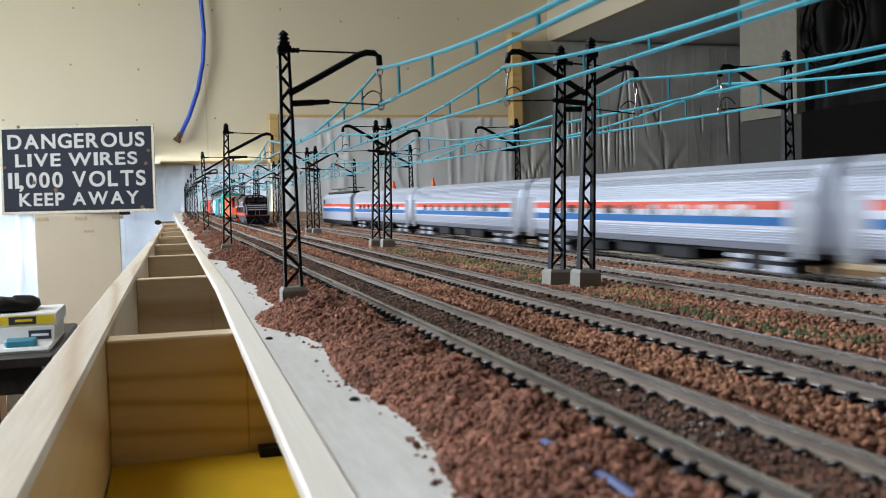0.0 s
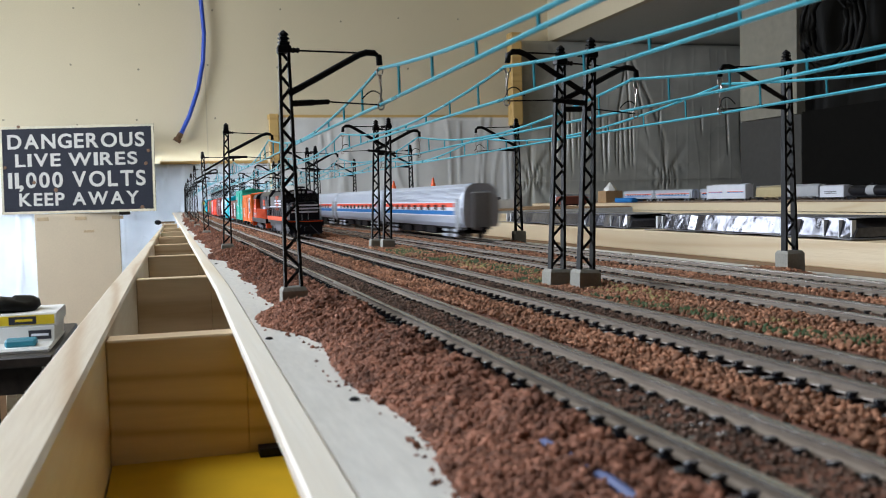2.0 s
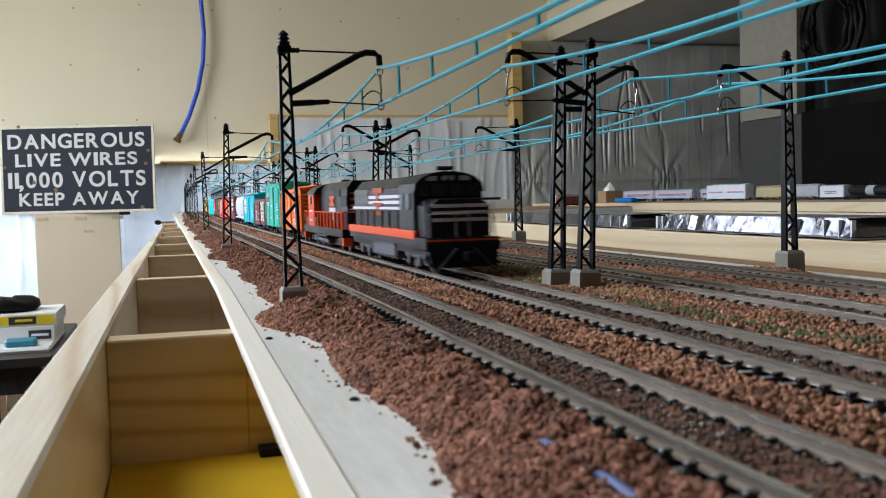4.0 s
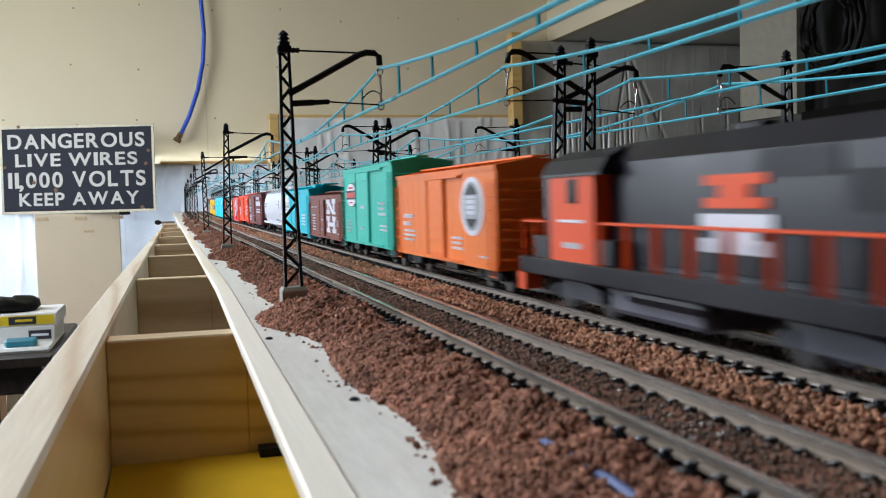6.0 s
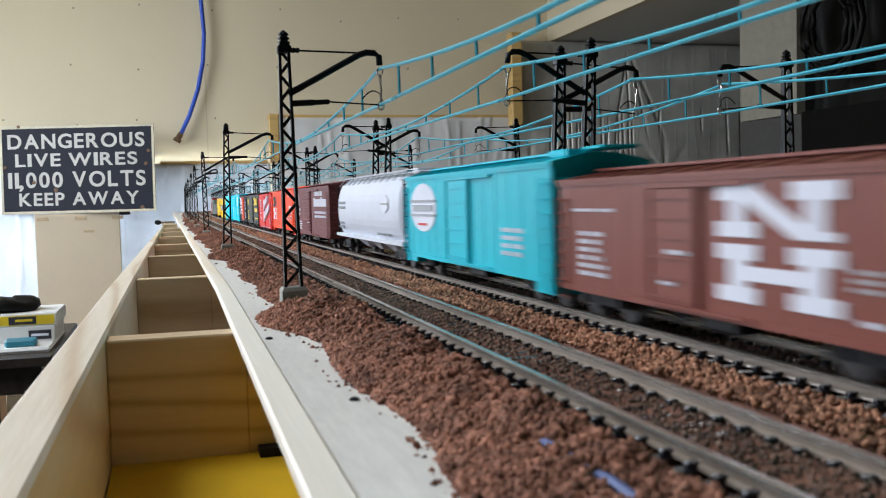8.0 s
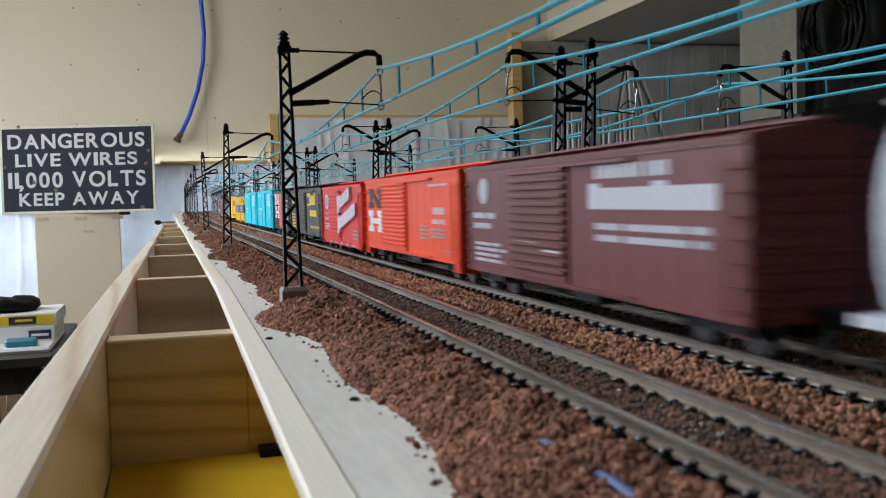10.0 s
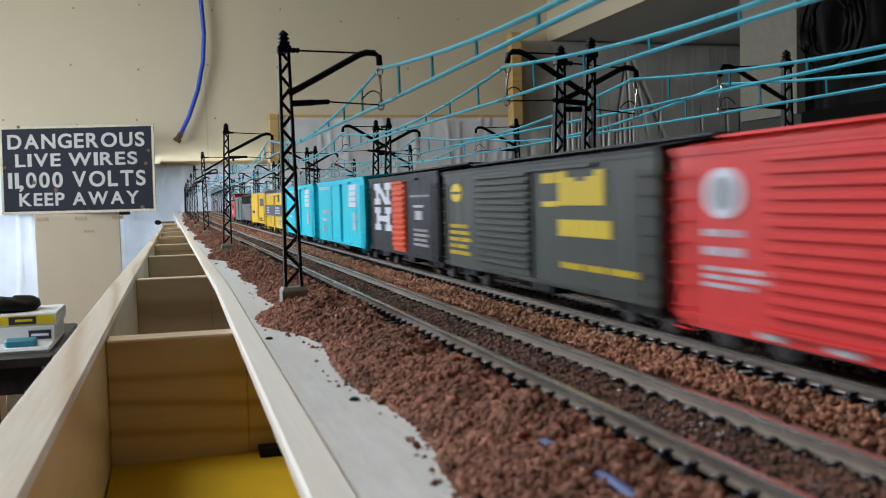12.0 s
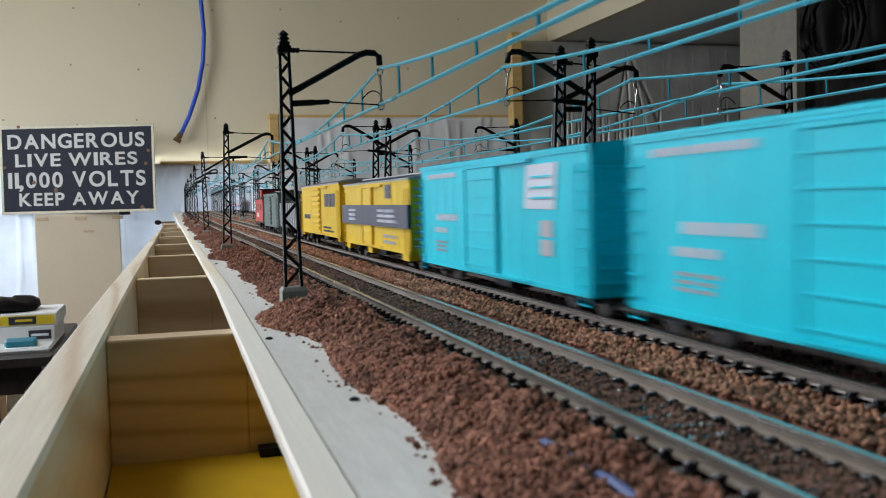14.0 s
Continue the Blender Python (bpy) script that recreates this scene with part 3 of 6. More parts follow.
def bench():
    """The frame beside the track: two long strips with cross boards, over a yellow sheet."""
    f = thing("bench_frame", "open pine bench frame with cross boards and a yellow bottom", "bench")
    outer = lambda y: -0.0322 + 0.0068 * (min(y, 0.5) - 0.15) + 0.0130 * max(0.0, y - 0.5)
    inner = lambda y: -0.0206 + 0.0036 * (min(y, 0.5) - 0.15) + 0.0075 * max(0.0, y - 0.5)

    def strip(name, left, right, z0, z1, ys, material, c=0.0009):
        """A long rail that bows slightly, its upper edges eased."""
        rings = [[(left(y), y, z0), (right(y), y, z0), (right(y), y, z1 - c), (right(y) - c, y, z1), (left(y) + c, y, z1), (left(y), y, z1 - c)] for y in ys]
        return part(name, Mesh().loft(rings), material, f)
    strip("long_rail", outer, inner, Z - 0.075, Z - 0.0056, [-0.35, 0.1, 0.3, 0.42, 0.5, 0.6, 0.8, 1.1, 1.5, 1.98], pine_long)
    strip("long_rail", ledge, lambda y: ledge(y) + 0.0065, Z - 0.0071, Z - 0.0046, LEDGE_ROWS, pine_lit, 0.0005)
    part("side_board", Mesh().box((0.0502, -0.35, Z - 0.075), (0.0560, 4.9, Z - 0.0137), 0.0006), pine_long, f)
    for k, y in enumerate((0.302, 0.553, 0.790, 1.03, 1.27, 1.51, 1.74)):
        o = inner(y)
        m = Mesh().box((o, y, Z - 0.070), (0.0224, y + 0.0115, Z - 0.0073 - 0.0004 * (k % 2)), 0.0006).box((0.0224, y + 0.0002, Z - 0.070), (0.0500, y + 0.0113, Z - 0.0137))
        part("cross_board", m, pine_cross, f)
    part("cross_board", Mesh().box((-0.012, 1.93, Z - 0.07), (0.0162, 1.98, Z - 0.004), 0.001), pine_cross, f)
    part("bottom_sheet", Mesh().box((-0.0195, -0.35, Z - 0.0505), (0.0500, 0.3015, Z - 0.0460)), yellow_sheet, f, "yellow bottom sheet")
    part("clip", Mesh().box((0.0246, 0.2935, Z - 0.0460), (0.0336, 0.3005, Z - 0.0433), 0.0004), steel_dark, f)
    for x, y in ((-0.03, -0.2), (-0.02, 1.85)):
        part("leg", Mesh().box((x, y, 0), (x + 0.028, y + 0.045, Z - 0.075), 0.002), pine_long, f)
    hammer = thing("screwdriver", "small metal tool lying on the end of the bench", "tool")
    part("shaft", Mesh().tube([(-0.016, 1.955, Z - 0.001), (0.012, 1.965, Z - 0.001)], 0.0022, 8), chain_metal, hammer)
    part("head", Mesh().turned((-0.026, 1.952, Z + 0.0005), (-0.015, 1.955, Z - 0.0005), [(0, 0.003), (0.3, 0.005), (0.7, 0.005), (1, 0.003)], 10), steel_dark, hammer)
    # layout table and plywood base
    t = thing("layout_table", "long brown layout table under the tracks", "table")
    part("tabletop", Mesh().box((0.0565, -0.6, Z - 0.030), (0.62, FAR, Z - 0.0137)), brown_board, t)
    for x, y in ((0.07, -0.4), (0.55, -0.4), (0.07, 2.2), (0.55, 2.2), (0.07, 4.8), (0.55, 4.8)):
        part("leg", Mesh().box((x, y, 0), (x + 0.05, y + 0.05, Z - 0.030), 0.003), pine_pale, t)
    ply = thing("plywood_base", "pale plywood base sheet carrying the tracks", "plywood")
    part("sheet", Mesh().loft([[(ledge(y) + 0.0067, y, Z - 0.0135), (0.2905, y, Z - 0.0135), (0.2905, y, Z - 0.0050), (ledge(y) + 0.0067, y, Z - 0.0050)] for y in [-0.6] + LEDGE_ROWS[1:-1] + [FAR]]), plywood, ply)
    for x, y in ((0.0334, 0.178), (0.0262, 0.268), (0.0285, 0.62)):
        part("screw", Mesh().turned((x, y, Z - 0.0055), (x, y, Z - 0.0044), [(0, 0.0011), (0.7, 0.0011), (1, 0.0006)], 8), steel_dark, ply)
    r = thing("riser", "pale pine riser board along the back of the tracks", "riser")
    part("face_board", Mesh().box((0.377, -0.6, Z - 0.0136), (0.385, 1.9, Z + 0.0030), 0.0006), pine_pale, r)
    part("top_board", Mesh().box((0.3852, -0.6, Z - 0.0040), (0.60, 1.9, Z + 0.0026)), pine_pale, r)
    part("back_board", Mesh().box((0.592, -0.6, Z - 0.0136), (0.60, 1.9, Z - 0.0041)), pine_pale, r)


def blister(label, x, y0, y1, wide, high, dark_from, dark_to):
    """A clear vacuum-formed pack with a dark card and a formed dome."""
    Z = RAIL - 0.0067
    b = thing("blister_pack", label, "packaging", group="clear packs on the riser")
    L = y1 - y0
    m = Mesh()
    n = 14
    for k in range(n):
        a, c = y0 + L * k / n, y0 + L * (k + 1) / n
        w0, w1 = 0.0012 * math.sin(k * 0.9), 0.0012 * math.sin((k + 1) * 0.9)
        m.add([(x - 0.008, a, Z + 0.0100 + abs(w0)), (x + wide + 0.012, a, Z + 0.0100), (x + wide + 0.012, c, Z + 0.0100), (x - 0.008, c, Z + 0.0100 + abs(w1)),
               (x - 0.008, a, Z + 0.0106 + abs(w0)), (x + wide + 0.012, a, Z + 0.0106), (x + wide + 0.012, c, Z + 0.0106), (x - 0.008, c, Z + 0.0106 + abs(w1))],
              [(0, 3, 2, 1), (4, 5, 6, 7), (0, 1, 5, 4), (1, 2, 6, 5), (2, 3, 7, 6), (3, 0, 4, 7)])
    m.weld = True
    part("flange", m, card_grey, b)
    prof = [(x, Z + 0.0115), (x + wide, Z + 0.0115), (x + wide - 0.003, Z + 0.0110 + high), (x + 0.003, Z + 0.0110 + high)]
    m = Mesh()
    rings = []
    for k in range(25):
        y = y0 + 0.006 + (L - 0.012) * k / 24
        s = 1 - 0.05 * (k in (4, 7, 18)) - 0.5 * (k in (0, 24))
        rings.append([(x + (px - x - wide / 2) * (0.98 if k in (4, 7, 18) else 1) + wide / 2, y, Z + 0.0110 + (pz - Z - 0.0110) * s) for px, pz in prof])
    m.loft(rings)
    part("dome", m, blister_shine, b)
    inner = Mesh().box((x + 0.006, y0 + L * dark_from, Z + 0.0113), (x + wide - 0.006, y0 + L * dark_to, Z + 0.0105 + high * 0.62), 0.002)
    part("insert", inner, blister_dark, b, "dark insert inside the pack")
    # white bars on the front stand in for bright reflections in the plastic
    for share, wide_glint in ((0.03, 0.0014), (0.075, 0.0008), (0.13, 0.0016), (0.235, 0.0010), (0.30, 0.0016), (0.93, 0.0022), (0.965, 0.0030)):
        y = y0 + L * share
        part("rib", Mesh().box((x - 0.0004, y, Z + 0.0114), (x + 0.0026, y + wide_glint, Z + 0.0098 + high)), glue_white, b)
    part("top_film", Mesh().box((x + 0.004, y0 + L * 0.03, Z + 0.0109 + high), (x + wide - 0.004, y0 + L * 0.97, Z + 0.0113 + high)), card_grey, b)
    return b


def riser_clutter():
    blister("long clear plastic pack with a dark insert, lying flat", 0.389, 0.455, 0.700, 0.050, 0.0115, 0.10, 0.97)
    blister("clear plastic pack with a dark insert, lying flat", 0.389, 0.735, 1.06, 0.050, 0.0110, 0.05, 0.95)
    wp = thing("white_pack", "long white paper strip lying behind clear packs", "paper")
    part("strip", Mesh().box((0.47, 0.77, Z + 0.0026), (0.505, 1.20, Z + 0.0070), 0.001), box_white, wp)
    tr = thing("spare_track", "short length of spare track on the riser", "track")
    part("rail", Mesh().box((0.40, 0.2, Z + 0.0026), (0.4012, 0.43, Z + 0.0050)), rail_shine, tr)
    part("rail", Mesh().box((0.4165, 0.2, Z + 0.0026), (0.4177, 0.43, Z + 0.0050)), rail_shine, tr)
    # arch-shaped tunnel mouth
    a = thing("tunnel_mouth", "black moulded tunnel mouth standing beside the line", "tunnel mouth")
    outer = [(0.0130 * math.cos(math.pi * k / 12), 0.034 + 0.0130 * math.sin(math.pi * k / 12)) for k in range(13)]
    inner = [(0.0078 * math.cos(math.pi * k / 12), 0.031 + 0.0078 * math.sin(math.pi * k / 12)) for k in range(13)]
    outer, inner = [(0.0150, 0)] + outer + [(-0.0150, 0)], [(0.0085, 0)] + inner + [(-0.0085, 0)]
    m = Mesh()
    for i in range(len(outer) - 1):
        q = [outer[i], outer[i + 1], inner[i + 1], inner[i]]
        m.loft([[(px, 0, pz) for px, pz in q], [(px, 0.016, pz) for px, pz in q]])
    m.weld = True
    part("arch", m, tunnel_black, a)
    part("rim", Mesh().tube([(px * 0.98, -0.0006, pz) for px, pz in outer], 0.0010, 6), tunnel_black, a)
    a.matrix_world = pose(0.3170, 1.198, Z - 0.0137, 0, 0, -38) @ Matrix.Scale(1.1, 4)


def glue_bottle(label, x, y, z, s=1.0):
    g = thing("glue_bottle", label, "bottle", group="glue bottles")
    part("bottle", Mesh().turned((0, 0, 0), (0, 0, 0.085 * s), [(0, 0.017), (0.04, 0.0185), (0.55, 0.0185), (0.75, 0.016), (0.9, 0.009), (1, 0.008)], 16), glue_white, g, smooth=True)
    part("cap", Mesh().turned((0, 0, 0.085 * s), (0, 0, 0.115 * s), [(0, 0.009), (0.3, 0.0085), (0.4, 0.006), (1, 0.0025)], 12), glue_orange, g, "orange twist cap")
    part("label", Mesh().box((-0.010, -0.0192, 0.016 * s), (0.008, -0.0150, 0.038 * s), 0.001), stripe_blue, g, "blue label patch")
    part("label", Mesh().box((-0.009, -0.0190, 0.044 * s), (0.009, -0.0150, 0.056 * s), 0.001), stripe_red, g, "red label patch")
    g.location = (x, y, z)
    return g


def far_benches():
    """The other leg of the layout, along the far wall, and the brown table before it."""
    t = thing("back_table", "brown topped work table across the room", "table")
    part("tabletop", Mesh().box((0.63, 2.75, Z - 0.035), (1.45, 3.5, Z - 0.007), 0.002), cardboard, t)
    part("edge_strip", Mesh().box((0.63, 2.742, Z - 0.034), (1.45, 2.75, Z - 0.010)), box_white, t)
    part("apron", Mesh().box((0.64, 2.75, Z - 0.14), (1.44, 2.77, Z - 0.035)), pine_pale, t)
    for x, y in ((0.65, 2.78), (1.38, 2.78), (0.65, 3.42), (1.38, 3.42)):
        part("leg", Mesh().box((x, y, 0), (x + 0.05, y + 0.05, Z - 0.035)), pine_pale, t)
    s = thing("far_shelf", "pale pine shelf carrying a yard of parked models", "shelf")
    part("shelf_top", Mesh().box((1.86, 1.2, Z - 0.010), (2.45, 4.6, Z - 0.004)), brown_board, s)
    part("fascia", Mesh().box((1.845, 1.2, Z - 0.034), (1.86, 4.6, Z - 0.006), 0.001), pine_pale, s)
    part("fascia", Mesh().box((1.848, 1.2, Z - 0.14), (1.86, 4.6, Z - 0.036), 0.001), pine_pale, s)
    for y in (1.4, 2.9, 4.4):
        part("leg", Mesh().box((1.9, y, 0), (1.95, y + 0.05, Z - 0.010)), pine_pale, s)
    k = thing("yard_track", "long siding with grey rails on the far shelf", "track")
    for x in (1.902, 1.9185):
        part("rail", Mesh().box((x, 1.25, Z - 0.004), (x + 0.0015, 4.5, Z)), rail_paint, k)
    glue_bottle("white glue bottle with an orange cap", 0.905, 3.19, Z - 0.007)
    glue_bottle("white glue bottle with an orange cap, half hidden", 0.795, 3.33, Z - 0.007, 0.95)
    c = thing("carton", "small open cardboard carton with crumpled paper", "box")
    part("carton_body", Mesh().box((1.87, 3.78, Z - 0.004), (1.95, 3.86, Z + 0.048)), cardboard, c)
    part("paper", Mesh().turned((1.91, 3.82, Z + 0.04), (1.91, 3.82, Z + 0.085), [(0, 0.035), (0.4, 0.03), (0.7, 0.016), (1, 0.004)], 7), box_white, c)
    b = thing("blue_cloth", "folded blue cloth on the far shelf", "cloth")
    part("fold", Mesh().box((1.87, 3.55, Z - 0.004), (1.93, 3.70, Z + 0.016), 0.004), stripe_blue, b)
    fo = thing("foam_block", "long white foam block with dark parts on it", "foam")
    part("block", Mesh().box((0.93, 3.05, Z - 0.007), (1.17, 3.10, Z + 0.024), 0.002), box_white, fo)
    part("dark_part", Mesh().box((0.935, 3.055, Z + 0.024), (1.11, 3.095, Z + 0.033), 0.002), steel_dark, fo)
    bk = thing("black_box", "flat black box on the work table", "box")
    part("box_body", Mesh().box((0.80, 3.1, Z - 0.007), (0.88, 3.2, Z + 0.022), 0.002), steel_dark, bk)


# ---------- catenary ----------
POLE_TOP = 0.0852      # height of the lattice over its foot


def lattice_pole():
    """One mast: a tapered square lattice on a concrete foot, a bracket arm, its stay, and the insulators that hold the wire."""
    p = thing("catenary_mast", "black lattice catenary mast on a grey concrete foot", "mast", group="catenary masts")
    b0, b1 = 0.0033, 0.0020
    half = lambda z: b0 + (b1 - b0) * z / POLE_TOP
    f = Mesh()
    f.loft([[(sx * w, sy * w, z) for sx, sy in ((-1, -1), (1, -1), (1, 1), (-1, 1))] for w, z in ((0.0046, -0.008), (0.0045, 0.0048), (0.0038, 0.0060))])
    part("foot", f, concrete, p, "grey concrete foot")
    for sx in (-1, 1):
        m = Mesh()
        m.loft([[(sx * (half(z) - q), sy * half(z) * 0.55, z + 0.0054) for q, sy in ((0, -1), (0.0010, -1), (0.0010, 1), (0, 1))] for z in (0, POLE_TOP)])
        part("leg", m, pole_black, p)
    z, side = 0.001, -1
    while z < POLE_TOP - 0.004:
        z2 = min(POLE_TOP, z + 0.0062 - 0.0020 * z / POLE_TOP)
        part("brace", Mesh().tube([(side * (half(z) - 0.0004), 0, z + 0.0054), (-side * (half(z2) - 0.0004), 0, z2 + 0.0054)], 0.00058, 4), pole_black, p)
        z, side = z2, -side
    t = POLE_TOP + 0.0066
    cap = Mesh().box((-0.0024, -0.0024, t - 0.0034), (0.0024, 0.0024, t - 0.0009), 0.0004).box((-0.0017, -0.0017, t - 0.001), (0.0017, 0.0017, t))
    part("cap", cap, pole_black, p)
    part("finial", Mesh().turned((0, 0, t), (0, 0, t + 0.0046), [(0, 0.0022), (0.12, 0.0022), (0.16, 0.0015), (0.26, 0.0015), (0.30, 0.0021), (0.42, 0.0021), (0.46, 0.0014), (0.55, 0.0014), (0.6, 0.0019), (0.74, 0.0017), (1, 0.0003)], 8), pole_black, p)
    arm = [(0.001, 0, 0.0742), (0.010, 0, 0.0790), (0.020, 0, 0.0845), (0.0265, 0, 0.0880), (0.0295, 0, 0.0890), (0.0325, 0, 0.0888), (0.0340, 0, 0.0878), (0.0342, 0, 0.0845)]
    part("arm", Mesh().tube(arm, 0.00115, 8), pole_black, p, smooth=True)
    part("stay", Mesh().tube([(0.002, 0, t - 0.0024), (0.0270, 0, 0.0888)], 0.00035, 5).turned((0.0025, 0, t - 0.0024), (0.0055, 0, t - 0.0024), [(0, 0.0008), (0.3, 0.0011), (0.5, 0.0007), (0.8, 0.0011), (1, 0.0006)], 6), pole_black, p)
    ins = Mesh().turned((0.002, 0, 0.0708), (0.0155, 0, 0.0714), [(0, 0.0011), (0.55, 0.0011), (0.6, 0.0009), (0.97, 0.0009), (1, 0.0006)], 8)
    ins.tube([(0.015, 0, 0.0714), (0.034, 0, 0.0702)], 0.00028, 5)
    part("registration_arm", ins, pole_black, p)
    h = Mesh()
    ring = lambda c, r, ax: [(c[0] + (r * math.cos(q) if ax else 0), c[1] + (0 if ax else r * math.cos(q)), c[2] + r * 1.35 * math.sin(q)) for q in (2 * math.pi * k / 12 for k in range(13))]
    h.tube(ring((0.0342, 0, 0.0822), 0.0011, 1), 0.00032, 5)
    h.tube(ring((0.0342, 0, 0.0795), 0.0011, 0), 0.00032, 5).tube([(0.0342, 0, 0.0785), (0.0346, 0.0004, 0.0755), (0.0340, -0.0004, 0.0730), (0.0342, 0, 0.0712)], 0.00042, 5)
    h.tube(ring((0.0342, 0, 0.0700), 0.0012, 1), 0.00032, 5)
    part("hanger", h, chain_metal, p, "small bright metal chain hanger")
    loop = [(0.0275 + 0.0085 * k / 10, 0.0010, 0.0724 + 0.0030 * math.sin(math.pi * k / 10) - 0.0018 * (k > 8)) for k in range(11)]
    part("steady_loop", Mesh().tube(loop, 0.00025, 5), pole_black, p)
    return p


SPAN = 0.345


def catenary():
    proto = lattice_pole()
    rnd = random.Random(3)
    first = True
    # x, turn, first place along the line, spacing, height
    lines = ((0.0418, 0, 0.333, 0.386, -0.0022), (0.1508, 0, 0.351, 0.345, -0.0020), (0.1562, 180, 0.335, 0.345, -0.0014), (0.2705, 180, 0.362, 0.342, 0.0002))
    for row, (x, turn, y0, step, dz) in enumerate(lines):
        for k in range(-1, 12):
            lean, nod = rnd.uniform(-1.0, 1.0), rnd.uniform(-0.8, 0.8)
            if k == 0:
                lean, nod = (-0.35, 2.2, 2.4, -0.9)[row], 0
            elif k == 1:
                lean = (1.4, 1.5, 2.2, 0.0)[row]
            y = y0 + step * k
            m = pose(x + bend(y), y, Z + dz, 0, lean, 0) @ pose(0, 0, 0, nod, 0, turn)
            if first:
                proto.matrix_world = m
                first = False
            else:
                copy_thing(proto, m)
    # wires: a sagging upper wire over a level contact wire, joined by droppers
    # for each track: the first mast, the span, the upper wire at mid-span, its rise at the masts, the contact wire, the droppers
    spans = ((0.335, 0.386, 0.0700, 0.0112, 0.0683, 9), (0.335, 0.345, 0.0735, 0.0092, 0.0708, 8),
             (0.353, 0.345, 0.0708, 0.0103, 0.0687, 8), (0.362, 0.342, 0.0703, 0.0104, 0.0683, 8))
    for x, (first_y, span, mid, rise, level, count) in zip(TRACKS, spans):
        w = thing("catenary_wire", "turquoise overhead wire pair joined by upright droppers", "overhead wire", group="overhead wires")
        for k in range(-1, 11):
            y0, y1 = first_y + span * k, first_y + span * (k + 1)
            r = 0.00062
            tight = (0.0020 if x < 0.1 else 0.0010) if k < 0 else 0.0
            sag = lambda q: mid + tight + (rise - tight) * (2 * q - 1) ** 2 + 0.0003 * math.sin(9 * q + k)
            low = lambda q: level + 0.0004 * math.sin(math.pi * q)
            pt = lambda q, fz: (x + bend(y0 + (y1 - y0) * q), y0 + (y1 - y0) * q, Z + fz(q))
            n = 18
            part("upper_wire", Mesh().tube([pt(i / n, sag) for i in range(n + 1)], r, 6), teal_wire, w)
            part("contact_wire", Mesh().tube([pt(i / n, low) for i in range(n + 1)], r, 6), teal_wire, w)
            for j in range(count):
                if k > 5 and j % 3:
                    continue
                q = (0.0305 + 0.0406 * j) / span
                part("dropper", Mesh().tube([pt(q, low), pt(q + 0.001, sag)], 0.00048, 5), teal_wire, w)


# ---------- rolling stock ----------
shared = {}


def shared_part(key, build, material, parent, at, label=""):
    if (key, material.name) not in shared:
        shared[key, material.name] = build().data(key, material)
    o = new(key, shared[key, material.name])
    o.parent, o.location = parent, at
    return tagged(o, label)


def wheelset_mesh():
    m = Mesh()
    for s in (-1, 1):
        m.turned((s * 0.0066, 0, 0.0055), (s * 0.0089, 0, 0.0055), [(0, 0.0061), (0.25, 0.0061), (0.3, 0.0056), (1, 0.0054)] if s > 0 else [(0, 0.0061), (0.25, 0.0061), (0.3, 0.0056), (1, 0.0054)], 14)
    return m.tube([(-0.0105, 0, 0.0055), (0.0105, 0, 0.0055)], 0.0011, 6)


def frame_mesh(base):
    def build():
        m = Mesh()
        for s in (-1, 1):
            x = s * 0.0112
            a = base / 2
            m.add([(x - 0.0008, -a - 0.003, 0.0040), (x - 0.0008, a + 0.003, 0.0040), (x - 0.0008, a + 0.003, 0.0068), (x - 0.0008, a * 0.45, 0.0088), (x - 0.0008, -a * 0.45, 0.0088), (x - 0.0008, -a - 0.003, 0.0068),
                   (x + 0.0008, -a - 0.003, 0.0040), (x + 0.0008, a + 0.003, 0.0040), (x + 0.0008, a + 0.003, 0.0068), (x + 0.0008, a * 0.45, 0.0088), (x + 0.0008, -a * 0.45, 0.0088), (x + 0.0008, -a - 0.003, 0.0068)],
                  [(0, 1, 2, 3, 4, 5), (11, 10, 9, 8, 7, 6), (0, 6, 7, 1), (1, 7, 8, 2), (2, 8, 9, 3), (3, 9, 10, 4), (4, 10, 11, 5), (5, 11, 6, 0)])
            for q in (-1, 1):
                m.box((x - 0.0016, q * a - 0.0016, 0.0040), (x + 0.0016, q * a + 0.0016, 0.0073), 0.0003)
            for q in (-0.0016, 0, 0.0016):
                m.turned((x, q, 0.0028), (x, q, 0.0068), [(0, 0.0008), (0.2, 0.001), (0.4, 0.0007), (0.6, 0.001), (1, 0.0008)], 6)
        return m.box((-0.011, -0.0022, 0.0052), (0.011, 0.0022, 0.0085))
    return build


def truck(parent, y, base=0.0200, material=None, z=0.0):
    e = new("truck")
    e.empty_display_size = 0.005
    e.parent, e.location = parent, (0, y, z)
    kind = "truck_frame" if base < 0.022 else "long_truck_frame"
    shared_part(kind, frame_mesh(base), material or steel_dark, e, (0, 0, 0))
    for s in (-1, 1):
        shared_part("wheelset", wheelset_mesh, wheel_metal, e, (0, s * base / 2, 0))
    return e


def coupler_mesh():
    return Mesh().box((-0.0012, 0, 0.0075), (0.0012, 0.0065, 0.0098), 0.0003).box((-0.0026, -0.0034, 0.0068), (0.0026, 0.0005, 0.0106), 0.0006)


def couplers(car, L):
    shared_part("coupler", coupler_mesh, steel_dark, car, (0, -0.0042, 0))
    o = shared_part("coupler", coupler_mesh, steel_dark, car, (0, L + 0.0042, 0))
    o.rotation_euler = (0, 0, math.pi)


HALF = 0.0160


def slab(car, L, fx0, fx1, z0, z1, material, name="marking", out=0.00035, label=""):
    """A flat patch of paint on the car's near side; fx runs from its rear (0) to its front (1)."""
    m = Mesh().box((-HALF - out, L * (1 - fx1), z0), (-HALF + 0.0004, L * (1 - fx0), z1))
    return part(name, m, material, car, label)


